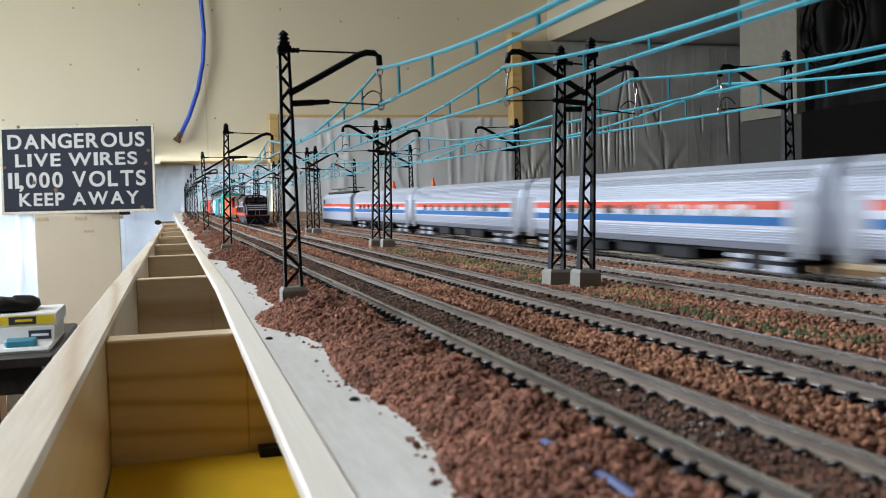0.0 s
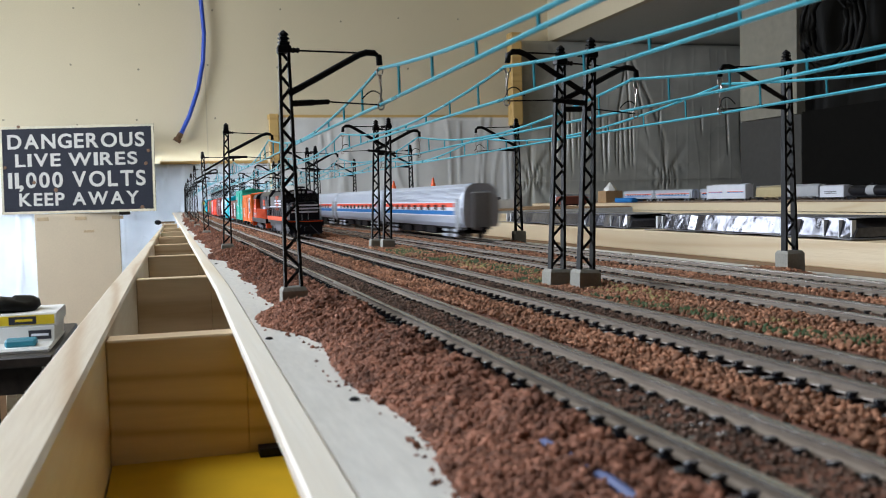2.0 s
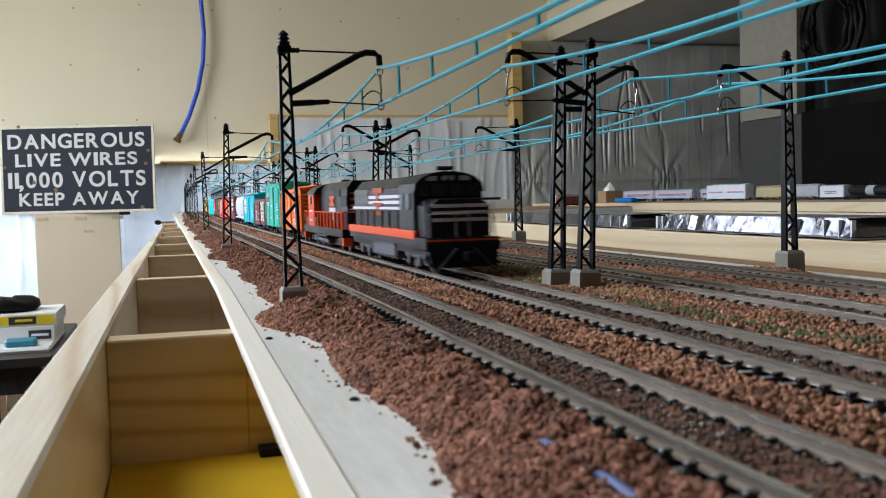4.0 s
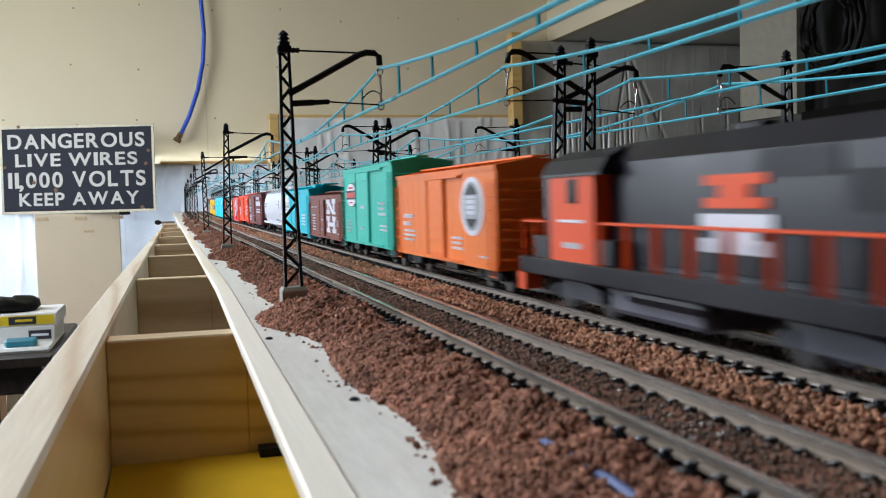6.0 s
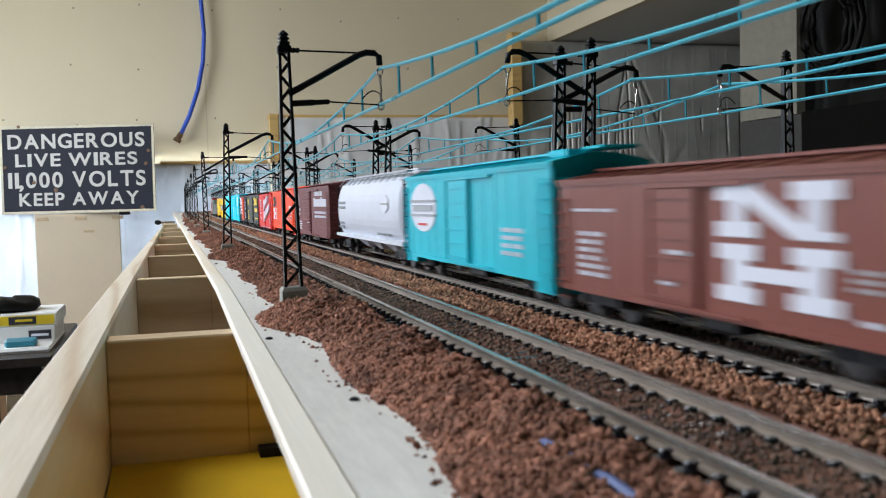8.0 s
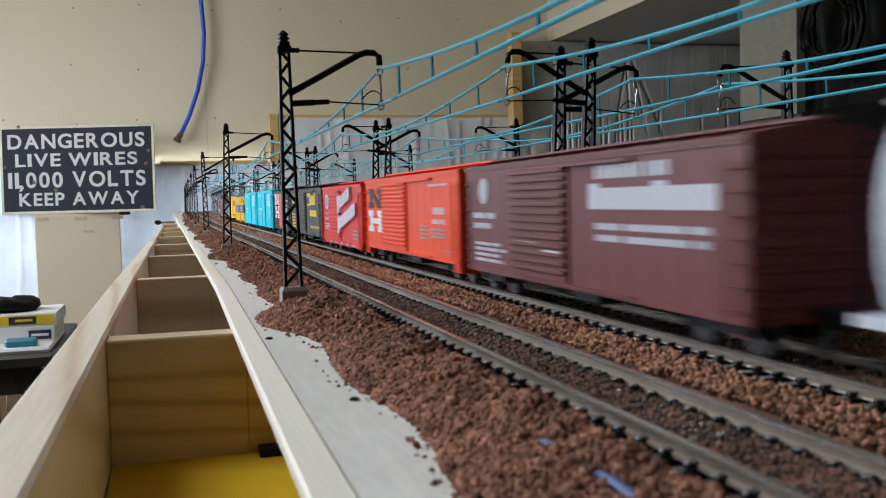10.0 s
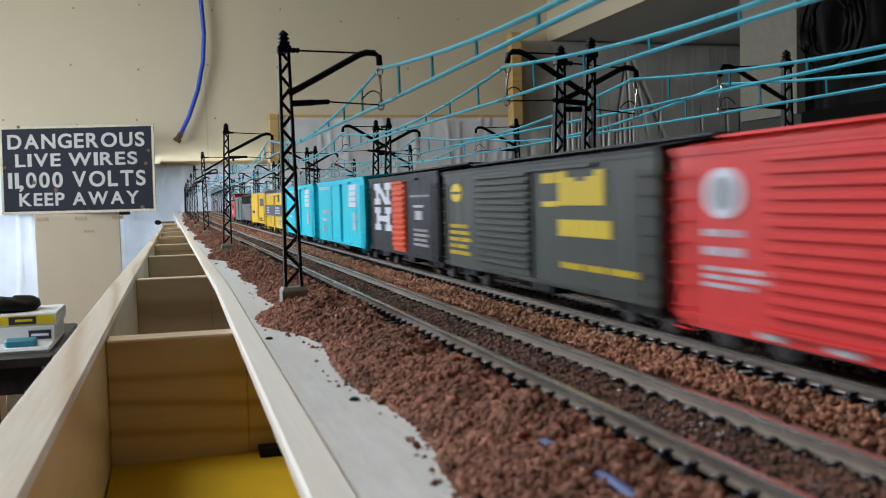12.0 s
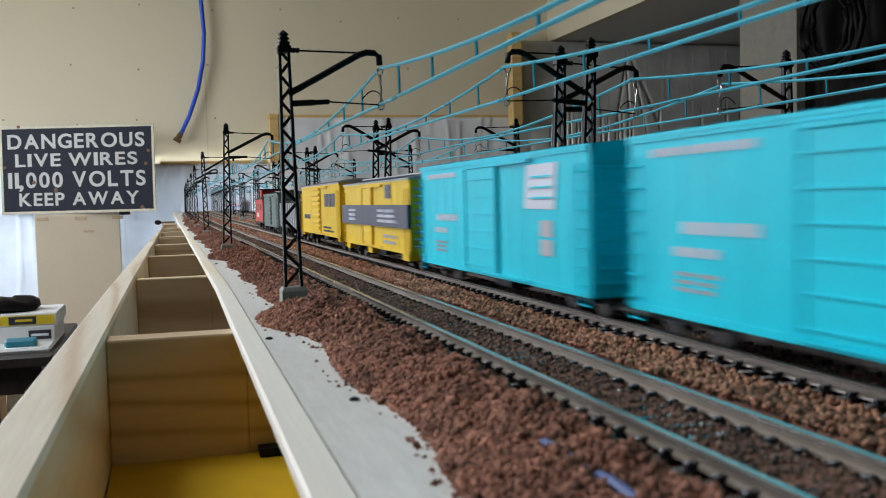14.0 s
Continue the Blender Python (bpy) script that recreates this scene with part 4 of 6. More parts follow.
def bars(car, L, fx0, fx1, z0, z1, rows, material, out=0.00035, seed=1):
    """Lettering too small to read: rows of plain upright bars, set close within each word."""
    rnd = random.Random(seed)
    m = Mesh()
    h = (z1 - z0) / (rows * 1.55 - 0.55)
    for r in range(rows):
        z = z1 - h - r * 1.55 * h
        f, end = fx0, fx0 + (fx1 - fx0) * rnd.uniform(0.72, 1.0)
        gap = min(0.014, (fx1 - fx0) * 0.12)
        while f < end - 0.006:
            w = min(end - f, (fx1 - fx0) * rnd.uniform(0.25, 0.6))
            tick, g = max(0.9 * h / L, 0.004), f
            while g < f + w:
                m.box((-HALF - out, L * (1 - g - tick * 0.62), z + 0.1 * h), (-HALF + 0.0004, L * (1 - g), z + 0.95 * h))
                g += tick
            f += w + gap
    part("lettering", m, material, car)


def patch(car, L, corners, material, name="emblem", out=0.0006):
    """A flat painted shape; corners run round it as (fx, z)."""
    n = len(corners)
    pts = [(L * (1 - f), z) for f, z in corners]
    m = Mesh().add([(-HALF - out, a, b) for a, b in pts] + [(-HALF + 0.0003, a, b) for a, b in pts],
                   [tuple(range(n)), tuple(reversed(range(n, 2 * n)))] + [(k, (k + 1) % n, n + (k + 1) % n, n + k) for k in range(n)])
    return part(name, m, material, car)


def emblem_blocks(car, L, fx0, fx1, z0, z1, top, bottom):
    """Two stacked block shapes in slab-ended strokes."""
    w, h = fx1 - fx0, (z1 - z0)
    X = lambda f: L * (1 - (fx0 + w * f))
    Y = lambda q: z0 + h * q
    for rects, quads, material in (((((0, 0.36), (0.86, 1.0)), ((0.64, 1.0), (0.86, 1.0)), ((0, 0.36), (0.55, 0.68)), ((0.11, 0.25), (0.6, 0.9)), ((0.75, 0.89), (0.6, 0.9)), ((0.66, 0.98), (0.55, 0.62))), 1, top),
                                   ((((0, 0.36), (0.36, 0.49)), ((0.64, 1.0), (0.36, 0.49)), ((0.18, 0.82), (0.19, 0.31)), ((0, 0.36), (0, 0.13)), ((0.64, 1.0), (0, 0.13)), ((0.11, 0.27), (0.1, 0.4)), ((0.73, 0.89), (0.1, 0.4))), 0, bottom)):
        m = Mesh()
        for (a, b), (c, d) in rects:
            m.box((-HALF - 0.0004, X(b), Y(c)), (-HALF + 0.0004, X(a), Y(d)))
        if quads:
            q = [(X(0.12), Y(0.95)), (X(0.36), Y(0.95)), (X(0.88), Y(0.56)), (X(0.66), Y(0.56))]
            m.add([(-HALF - 0.0005, a, b) for a, b in q] + [(-HALF + 0.0004, a, b) for a, b in q], [(0, 1, 2, 3), (7, 6, 5, 4), (0, 4, 5, 1), (1, 5, 6, 2), (2, 6, 7, 3), (3, 7, 4, 0)])
        part("emblem", m, material, car)


def disc(car, L, fx, z, r, material, out=0.0004, ratio=1.0, name="emblem"):
    m = Mesh().add([(x, L * (1 - fx) + r * ratio * math.cos(a), z + r * math.sin(a)) for x in (-HALF - out, -HALF + 0.0004) for a in (2 * math.pi * k / 24 for k in range(24))],
                   [tuple(range(24)), tuple(reversed(range(24, 48)))] + [(k, (k + 1) % 24, 24 + (k + 1) % 24, 24 + k) for k in range(24)])
    return part(name, m, material, car)


def box_car(label, L, sill, eave, material, doors=(), roof_high=0.0030, roof_m=None, seams=14, end_m=None, ladder=True, skirt=(), walk=True, name="box_car", roof_over=0.0, category="freight car"):
    """A box car: riveted side panels, corrugated ends, roof with running board, doors, ladders, underframe, two trucks."""
    c = thing(name, label, category, group="freight train")
    roof_m, end_m = roof_m or material, end_m or material
    m = Mesh().box((-HALF, 0.0006, sill), (HALF, L - 0.0006, eave), 0.0004)
    for k in range(1, seams):
        y = L * k / seams
        m.box((-HALF - 0.00012, y - 0.00035, sill), (HALF + 0.00012, y + 0.00035, eave - 0.0006))
    m.box((-HALF - 0.0003, 0.0004, sill - 0.0008), (HALF + 0.0003, L - 0.0004, sill + 0.0008)).box((-HALF - 0.0004, 0.0004, eave - 0.0009), (HALF + 0.0004, L - 0.0004, eave + 0.0001))
    for y0, y1, dz in skirt:
        m.box((-HALF, L * (1 - y1), sill - dz), (HALF, L * (1 - y0), sill))
    part("body", m, material, c)
    over = roof_over
    prof = [(-HALF - 0.0006, eave), (HALF + 0.0006, eave), (HALF + 0.0006, eave + 0.0009), (HALF * 0.55, eave + roof_high * 0.72), (0.003, eave + roof_high), (-0.003, eave + roof_high), (-HALF * 0.55, eave + roof_high * 0.72), (-HALF - 0.0006, eave + 0.0009)]
    r = Mesh().extrude(prof, -over, L + over)
    for k in range(1, 13):
        y = L * k / 13
        r.extrude([(px * 1.004, pz + 0.00035) for px, pz in prof], y - 0.0004, y + 0.0004)
    part("roof", r, roof_m, c)
    if walk:
        w = Mesh()
        for q in (-0.0024, 0, 0.0024):
            w.box((q - 0.001, -0.002, eave + roof_high + 0.0004), (q + 0.001, L + 0.002, eave + roof_high + 0.0011))
        part("running_board", w, roof_m, c)
    for y, s in ((0.0006, -1), (L - 0.0006, 1)):
        e = Mesh()
        for k in range(9):
            z = sill + 0.003 + (eave - sill - 0.004) * k / 9
            e.tube([(-HALF + 0.002, y, z), (-HALF + 0.004, y + s * 0.0005, z), (HALF - 0.004, y + s * 0.0005, z), (HALF - 0.002, y, z)], 0.00075, 5)
        part("end_panel", e, end_m, c)
    for fx0, fx1, dm, ribbed in doors:
        a, b = L * (1 - fx1), L * (1 - fx0)
        door = part("door", Mesh().box((-HALF - 0.0009, a, sill + 0.0006), (-HALF, b, eave - 0.0022), 0.0003), dm, c)
        if ribbed:
            for k in range(ribbed):
                z = sill + 0.003 + (eave - sill - 0.0065) * k / max(1, ribbed - 1)
                part("rib", Mesh().box((-HALF - 0.0018, a + 0.0012, z), (-HALF - 0.0008, b - 0.0012, z + (eave - sill) / ribbed * 0.50), 0.0003), dm, door)
        else:
            for k in range(6):
                z = sill + (eave - sill) * (0.06 + 0.155 * k)
                part("rib", Mesh().box((-HALF - 0.0013, a + 0.0006, z), (-HALF - 0.0008, b - 0.0006, z + 0.0005)), dm, door)
            for y in (a + 0.0004, b - 0.0012):
                part("edge_post", Mesh().box((-HALF - 0.0014, y, sill + 0.001), (-HALF - 0.0008, y + 0.0008, eave - 0.0026)), dm, door)
        part("door_rail", Mesh().box((-HALF - 0.0013, a - (b - a) * 0.85, eave - 0.0022), (-HALF, b + 0.001, eave - 0.0012)).box((-HALF - 0.0012, a - (b - a) * 0.85, sill), (-HALF, b + 0.001, sill + 0.0007)), material, c)
    if ladder:
        for y in (0.0008, L - 0.0072):
            l = Mesh()
            for k in range(7):
                z = sill + (eave - sill) * (0.06 + 0.13 * k)
                l.tube([(-HALF - 0.0009, y, z), (-HALF - 0.0009, y + 0.0064, z)], 0.00025, 4)
            for q in (0, 0.0064):
                l.tube([(-HALF - 0.0009, y + q, sill), (-HALF - 0.0009, y + q, eave - 0.004)], 0.00025, 4)
            l.tube([(-HALF - 0.0004, y + 0.0005, sill), (-HALF - 0.0004, y + 0.0005, sill - 0.003), (-HALF - 0.0004, y + 0.006, sill - 0.003), (-HALF - 0.0004, y + 0.006, sill)], 0.0003, 4)
            part("ladder", l, material, c)
    u = Mesh().box((-0.003, 0.002, sill - 0.004), (0.003, L - 0.002, sill - 0.0008)).box((-0.012, L * 0.42, sill - 0.0045), (-0.004, L * 0.52, sill - 0.001), 0.0006)
    u.turned((0.006, L * 0.5, sill - 0.0035), (0.006, L * 0.62, sill - 0.0035), [(0, 0.0015), (0.1, 0.0026), (0.9, 0.0026), (1, 0.0015)], 8)
    part("underframe", u, steel_dark, c)
    for y in (0.0185, L - 0.0185):
        truck(c, y)
    couplers(c, L)
    return c


def white_hopper(label, L, sill, eave, material, name="hopper_car", group="freight train", ends=True):
    """A covered hopper with rounded sides, sloping bottom bays and a roof walk."""
    c = thing(name, label, "freight car", group=group)
    n = 9
    side = [(-HALF + 0.0035 * (abs(q) ** 2.5), sill + (eave - sill) * (q + 1) / 2) for q in [(-1 + 2 * k / n) for k in range(n + 1)]]
    prof = side + [(-0.006, eave + 0.0042), (0.006, eave + 0.0042)] + [(-x, z) for x, z in reversed(side)]
    rings = []
    for y, s in ((0.004, 0.9), (0.007, 1), (L - 0.007, 1), (L - 0.004, 0.9)):
        rings.append([(x * s, y, sill + (z - sill) * (1 if s == 1 else 0.985)) for x, z in prof])
    part("body", Mesh().loft(rings), material, c, smooth=False)
    for k in range(3):
        y0 = L * (0.2 + 0.2 * k)
        b = Mesh().loft([[(-0.013, y0, sill), (0.013, y0, sill), (0.013, y0 + L * 0.19, sill), (-0.013, y0 + L * 0.19, sill)],
                         [(-0.006, y0 + L * 0.07, sill - 0.007), (0.006, y0 + L * 0.07, sill - 0.007), (0.006, y0 + L * 0.12, sill - 0.007), (-0.006, y0 + L * 0.12, sill - 0.007)]])
        part("bay", b, material, c)
    part("side_sill", Mesh().box((-HALF - 0.0002, 0, sill - 0.0014), (HALF + 0.0002, L, sill + 0.0006)), material, c)
    w = Mesh()
    for q in (-0.0105, 0.0105):
        w.box((q - 0.0016, 0.004, eave + 0.0036), (q + 0.0016, L - 0.004, eave + 0.0044))
        for k in range(12):
            w.tube([(q * 1.38, L * (k + 0.5) / 12, eave - 0.0005), (q, L * (k + 0.5) / 12, eave + 0.0040)], 0.0003, 4)
    part("roof_walk", w, ash, c)
    part("hatches", Mesh().box((-0.0045, 0.012, eave + 0.0042), (0.0045, L - 0.012, eave + 0.0056), 0.0006), material, c)
    for y0, y1 in ((0.0, 0.022), (L, L - 0.022)):
        e = Mesh()
        for x in (-HALF + 0.0015, HALF - 0.0015):
            e.tube([(x, y0 + (0.001 if y1 > y0 else -0.001), sill), (x, y0 + (0.001 if y1 > y0 else -0.001), eave)], 0.0005, 5)
        for k in range(6):
            z = sill + (eave - sill) * (k + 0.5) / 6
            e.tube([(-HALF + 0.0015, y0 + (0.001 if y1 > y0 else -0.001), z), (-HALF + 0.008, y0 + (0.001 if y1 > y0 else -0.001), z)], 0.00028, 4)
        part("end_ladder", e, steel_dark, c)
    for y in (0.0185, L - 0.0185):
        truck(c, y)
    couplers(c, L)
    return c


def open_hopper(label, L, sill, eave, material):
    c = thing("coal_hopper", label, "freight car", group="freight train")
    m = Mesh().box((-HALF, 0.003, sill), (-HALF + 0.0012, L - 0.003, eave)).box((HALF - 0.0012, 0.003, sill), (HALF, L - 0.003, eave))
    m.box((-HALF, 0.003, sill), (HALF, 0.0042, eave)).box((-HALF, L - 0.0042, sill), (HALF, L - 0.003, eave)).box((-HALF, 0.003, sill), (HALF, L - 0.003, sill + 0.002))
    for k in range(10):
        y = 0.004 + (L - 0.008) * k / 9
        m.box((-HALF - 0.0008, y - 0.0005, sill), (HALF + 0.0008, y + 0.0005, eave))
    part("body", m, material, c)
    rnd = random.Random(5)
    rings = []
    for k in range(16):
        y = 0.0045 + (L - 0.009) * k / 15
        h = 0.0045 * math.sin(math.pi * k / 15) ** 0.5 + rnd.uniform(-0.0006, 0.0006)
        rings.append([(-0.0145, y, eave - 0.0015), (-0.008, y, eave + h * 0.7), (0, y, eave + h), (0.008, y, eave + h * 0.7), (0.0145, y, eave - 0.0015)])
    part("coal_load", Mesh().loft(rings), steel_dark, c, "heaped black coal load")
    part("underframe", Mesh().box((-0.004, 0.002, sill - 0.0035), (0.004, L - 0.002, sill)), steel_dark, c)
    for y in (0.0185, L - 0.0185):
        truck(c, y)
    couplers(c, L)
    return c


def caboose(label, L):
    c = thing("caboose", label, "freight car", group="freight train")
    part("body", Mesh().box((-0.0155, 0.012, 0.011), (0.0155, L - 0.012, 0.038), 0.0004), caboose_red, c)
    part("roof", Mesh().extrude([(-0.0168, 0.038), (0.0168, 0.038), (0.009, 0.0412), (-0.009, 0.0412)], 0.002, L - 0.002), mark_black, c)
    part("cupola", Mesh().box((-0.013, L * 0.38, 0.041), (0.013, L * 0.60, 0.0495), 0.0005), caboose_red, c)
    part("cupola_roof", Mesh().box((-0.0145, L * 0.37, 0.0495), (0.0145, L * 0.61, 0.0507)), mark_black, c)
    part("platform", Mesh().box((-0.015, 0, 0.0095), (0.015, L, 0.0112)), mark_black, c)
    for f in (0.28, 0.5, 0.72):
        part("window", Mesh().box((-0.0160, L * f - 0.003, 0.025), (-0.0154, L * f + 0.003, 0.032)), glass_dark, c)
    for y in (0.001, L - 0.001):
        part("railing", Mesh().tube([(-0.0145, y, 0.011), (-0.0145, y, 0.022), (0.0145, y, 0.022), (0.0145, y, 0.011)], 0.0004, 5), mark_yellow, c)
    bars(c, L, 0.35, 0.6, 0.016, 0.022, 1, mark_white)
    for y in (0.0185, L - 0.0185):
        truck(c, y)
    couplers(c, L)
    return c


def handrail(loco, x, y0, y1, z0, z1, n, material, post=0.00042):
    m = Mesh().tube([(x, y0, z1), (x, y1, z1)], 0.00045, 5)
    part("handrail", m, material, loco)
    for k in range(n):
        y = y0 + (y1 - y0) * k / (n - 1)
        part("stanchion", Mesh().tube([(x, y, z0), (x, y, z1)], post, 5), material, loco)


def road_loco(label, L):
    """The lead diesel: wide cab and short nose to the front, long hood behind, orange sill, white speed stripes."""
    c = thing("diesel_locomotive", label, "locomotive", group="freight train")
    part("sill", Mesh().box((-0.0172, 0.024, 0.0152), (0.0172, L - 0.004, 0.0194), 0.0004), loco_orange, c, "orange side sill")
    part("walkway_beam", Mesh().box((-0.0165, 0.024, 0.0122), (0.0165, L - 0.004, 0.0152)), loco_grey, c)
    part("buffer_beam", Mesh().box((-0.0172, 0.0030, 0.0108), (0.0172, 0.0240, 0.0164), 0.0005), loco_black, c)
    part("beam_line", Mesh().box((-0.0165, 0.0025, 0.0150), (0.0165, 0.0031, 0.0158)), loco_orange, c, "thin orange line")
    part("frame", Mesh().box((-0.0140, 0.003, 0.0085), (0.0140, L - 0.003, 0.0125)), loco_black, c)
    hood = [(-0.0135, 0.0194), (0.0135, 0.0194), (0.0135, 0.0390), (0.0085, 0.0448), (-0.0085, 0.0448), (-0.0135, 0.0390)]
    part("hood", Mesh().extrude(hood, 0.052, L - 0.006), loco_black, c)
    part("hood_roof", Mesh().extrude([(-0.0137, 0.0380), (-0.0137, 0.0393), (-0.0086, 0.0451), (0.0086, 0.0451), (0.0137, 0.0393), (0.0137, 0.0380)], 0.053, L - 0.008), loco_grey, c, "weathered grey roof")
    arch = lambda half, z0, rise, n=9: [(half * math.cos(math.pi * k / n), z0 + rise * math.sin(math.pi * k / n) ** 0.8) for k in range(n + 1)]
    cab = [(-0.0166, 0.0168), (0.0166, 0.0168)] + arch(0.0166, 0.0370, 0.0088)
    part("cab", Mesh().extrude(cab, 0.026, 0.0535), loco_black, c)
    part("cab_roof", Mesh().extrude(arch(0.0170, 0.0368, 0.0095) + [(-0.0160, 0.0368)] + [(x * 0.94, z) for x, z in reversed(arch(0.0166, 0.0366, 0.0088))][1:-1] + [(0.0160, 0.0368)], 0.0240, 0.0545), mark_black, c)
    nose = [(-0.0150, 0.0168), (0.0150, 0.0168), (0.0150, 0.0305), (0.0105, 0.0338), (-0.0105, 0.0338), (-0.0150, 0.0305)]
    part("nose", Mesh().loft([[(x * 0.93, 0.0085, 0.0168 + (z - 0.0168) * 0.97) for x, z in nose], [(x, 0.011, z) for x, z in nose], [(x, 0.026, z) for x, z in nose]]), loco_black, c)
    for z in (0.0235, 0.0266, 0.0297):
        part("stripe", Mesh().box((-0.0128, 0.0079, z), (0.0128, 0.0086, z + 0.0016)), mark_white, c)
    for x0, x1 in ((-0.0148, -0.0095), (-0.0082, -0.0012), (0.0012, 0.0082), (0.0095, 0.0148)):
        part("windshield", Mesh().box((x0, 0.0254, 0.0350), (x1, 0.0262, 0.0405)), glass_dark, c)
    for y in (0.032, 0.043):
        part("cab_window", Mesh().box((-0.0172, y, 0.0290), (-0.0166, y + 0.007, 0.0365)), glass_dark, c)
    for x in (-0.0017, 0.0017):
        part("headlight", Mesh().turned((x, 0.0240, 0.0432), (x, 0.0262, 0.0432), [(0, 0.0012), (1, 0.0014)], 8), window_pale, c)
    for s in (-1, 1):
        part("number_board", Mesh().box((s * 0.0080 - 0.0025, 0.0248, 0.0420), (s * 0.0080 + 0.0025, 0.0262, 0.0442)), mark_white, c)
    part("horn", Mesh().tube([(-0.004, 0.030, 0.0478), (0.004, 0.030, 0.0478)], 0.0011, 6).tube([(0, 0.03, 0.0463), (0, 0.03, 0.0480)], 0.0007, 5), mark_black, c)
    for z in (0.0316, 0.0345):
        part("stripe", Mesh().box((-0.0140, L * 0.30, z), (-0.0133, L * 0.735, z + 0.0017)), mark_white, c)
    part("stripe", Mesh().box((-0.0140, L * 0.30, 0.0286), (-0.0133, L * 0.985, 0.0302)), mark_white, c)
    blocks = Mesh()
    for y0, y1, z0, z1 in ((0.539, 0.665, 0.0374, 0.0404), (0.588, 0.622, 0.0334, 0.0374), (0.539, 0.665, 0.0307, 0.0324), (0.588, 0.622, 0.0281, 0.0307), (0.539, 0.665, 0.0255, 0.0281)):
        blocks.box((-0.0143, L * y0, z0), (-0.0133, L * y1, z1))
    part("emblem", blocks, emblem_rust, c, "orange block emblem")
    for k in range(9):
        y = L * (0.34 + 0.068 * k)
        part("hood_door", Mesh().box((-0.0138, y + 0.0006, 0.0204), (-0.0134, y + L * 0.062, 0.0270), 0.0002), (loco_grey, loco_black, loco_black)[k % 3], c)
    part("intake_grille", Mesh().box((-0.0139, L * 0.745, 0.0366), (-0.0133, L * 0.945, 0.0400)).box((-0.0139, L * 0.745, 0.0318), (-0.0133, L * 0.945, 0.0360)), loco_panel, c, "pale grey intake grille")
    part("pilot", Mesh().loft([[(-0.0150, 0.002, 0.0035), (0.0150, 0.002, 0.0035), (0.0150, 0.004, 0.0035), (-0.0150, 0.004, 0.0035)], [(-0.0160, 0.0035, 0.0125), (0.0160, 0.0035, 0.0125), (0.0160, 0.006, 0.0125), (-0.0160, 0.006, 0.0125)]]), loco_black, c)
    for s in (-1, 1):
        part("step", Mesh().box((s * 0.0135 - 0.0028, 0.003, 0.0045), (s * 0.0135 + 0.0028, 0.0085, 0.0058)).box((s * 0.0135 - 0.0028, 0.005, 0.0085), (s * 0.0135 + 0.0028, 0.0085, 0.0095)), loco_black, c)
    part("front_railing", Mesh().tube([(-0.0150, 0.005, 0.0168), (-0.0150, 0.005, 0.0270), (-0.003, 0.005, 0.0270), (-0.003, 0.005, 0.0168)], 0.0004, 5).tube([(0.0150, 0.005, 0.0168), (0.0150, 0.005, 0.0270), (0.003, 0.005, 0.0270), (0.003, 0.005, 0.0168)], 0.0004, 5), ash, c)
    for x in (-0.0166, 0.0166):
        handrail(c, x, 0.056, L - 0.006, 0.0194, 0.0285, 8, loco_grey)
    part("grab_iron", Mesh().tube([(-0.0155, 0.0100, 0.0180), (-0.0160, 0.0095, 0.0330)], 0.0004, 5).tube([(0.0155, 0.0100, 0.0180), (0.0160, 0.0095, 0.0330)], 0.0004, 5), ash, c)
    part("plow", Mesh().tube([(-0.0125, 0.0010, 0.0030), (-0.0040, 0.0012, 0.0120)], 0.0006, 5).tube([(0.0125, 0.0010, 0.0030), (0.0040, 0.0012, 0.0120)], 0.0006, 5), truck_grey, c)
    part("fuel_tank", Mesh().box((-0.0150, L * 0.38, 0.0040), (0.0150, L * 0.66, 0.0150), 0.0014), tank_grey, c)
    for y in (0.038, L - 0.038):
        truck(c, y, 0.0290, truck_grey)
        part("truck_side", Mesh().box((-0.0135, y - 0.019, 0.0062), (-0.0118, y + 0.019, 0.0104), 0.0006).box((-0.0142, y - 0.012, 0.0030), (-0.0124, y - 0.007, 0.0078), 0.0005).box((-0.0142, y + 0.007, 0.0030), (-0.0124, y + 0.012, 0.0078), 0.0005), truck_grey, c)
    couplers(c, L)
    return c


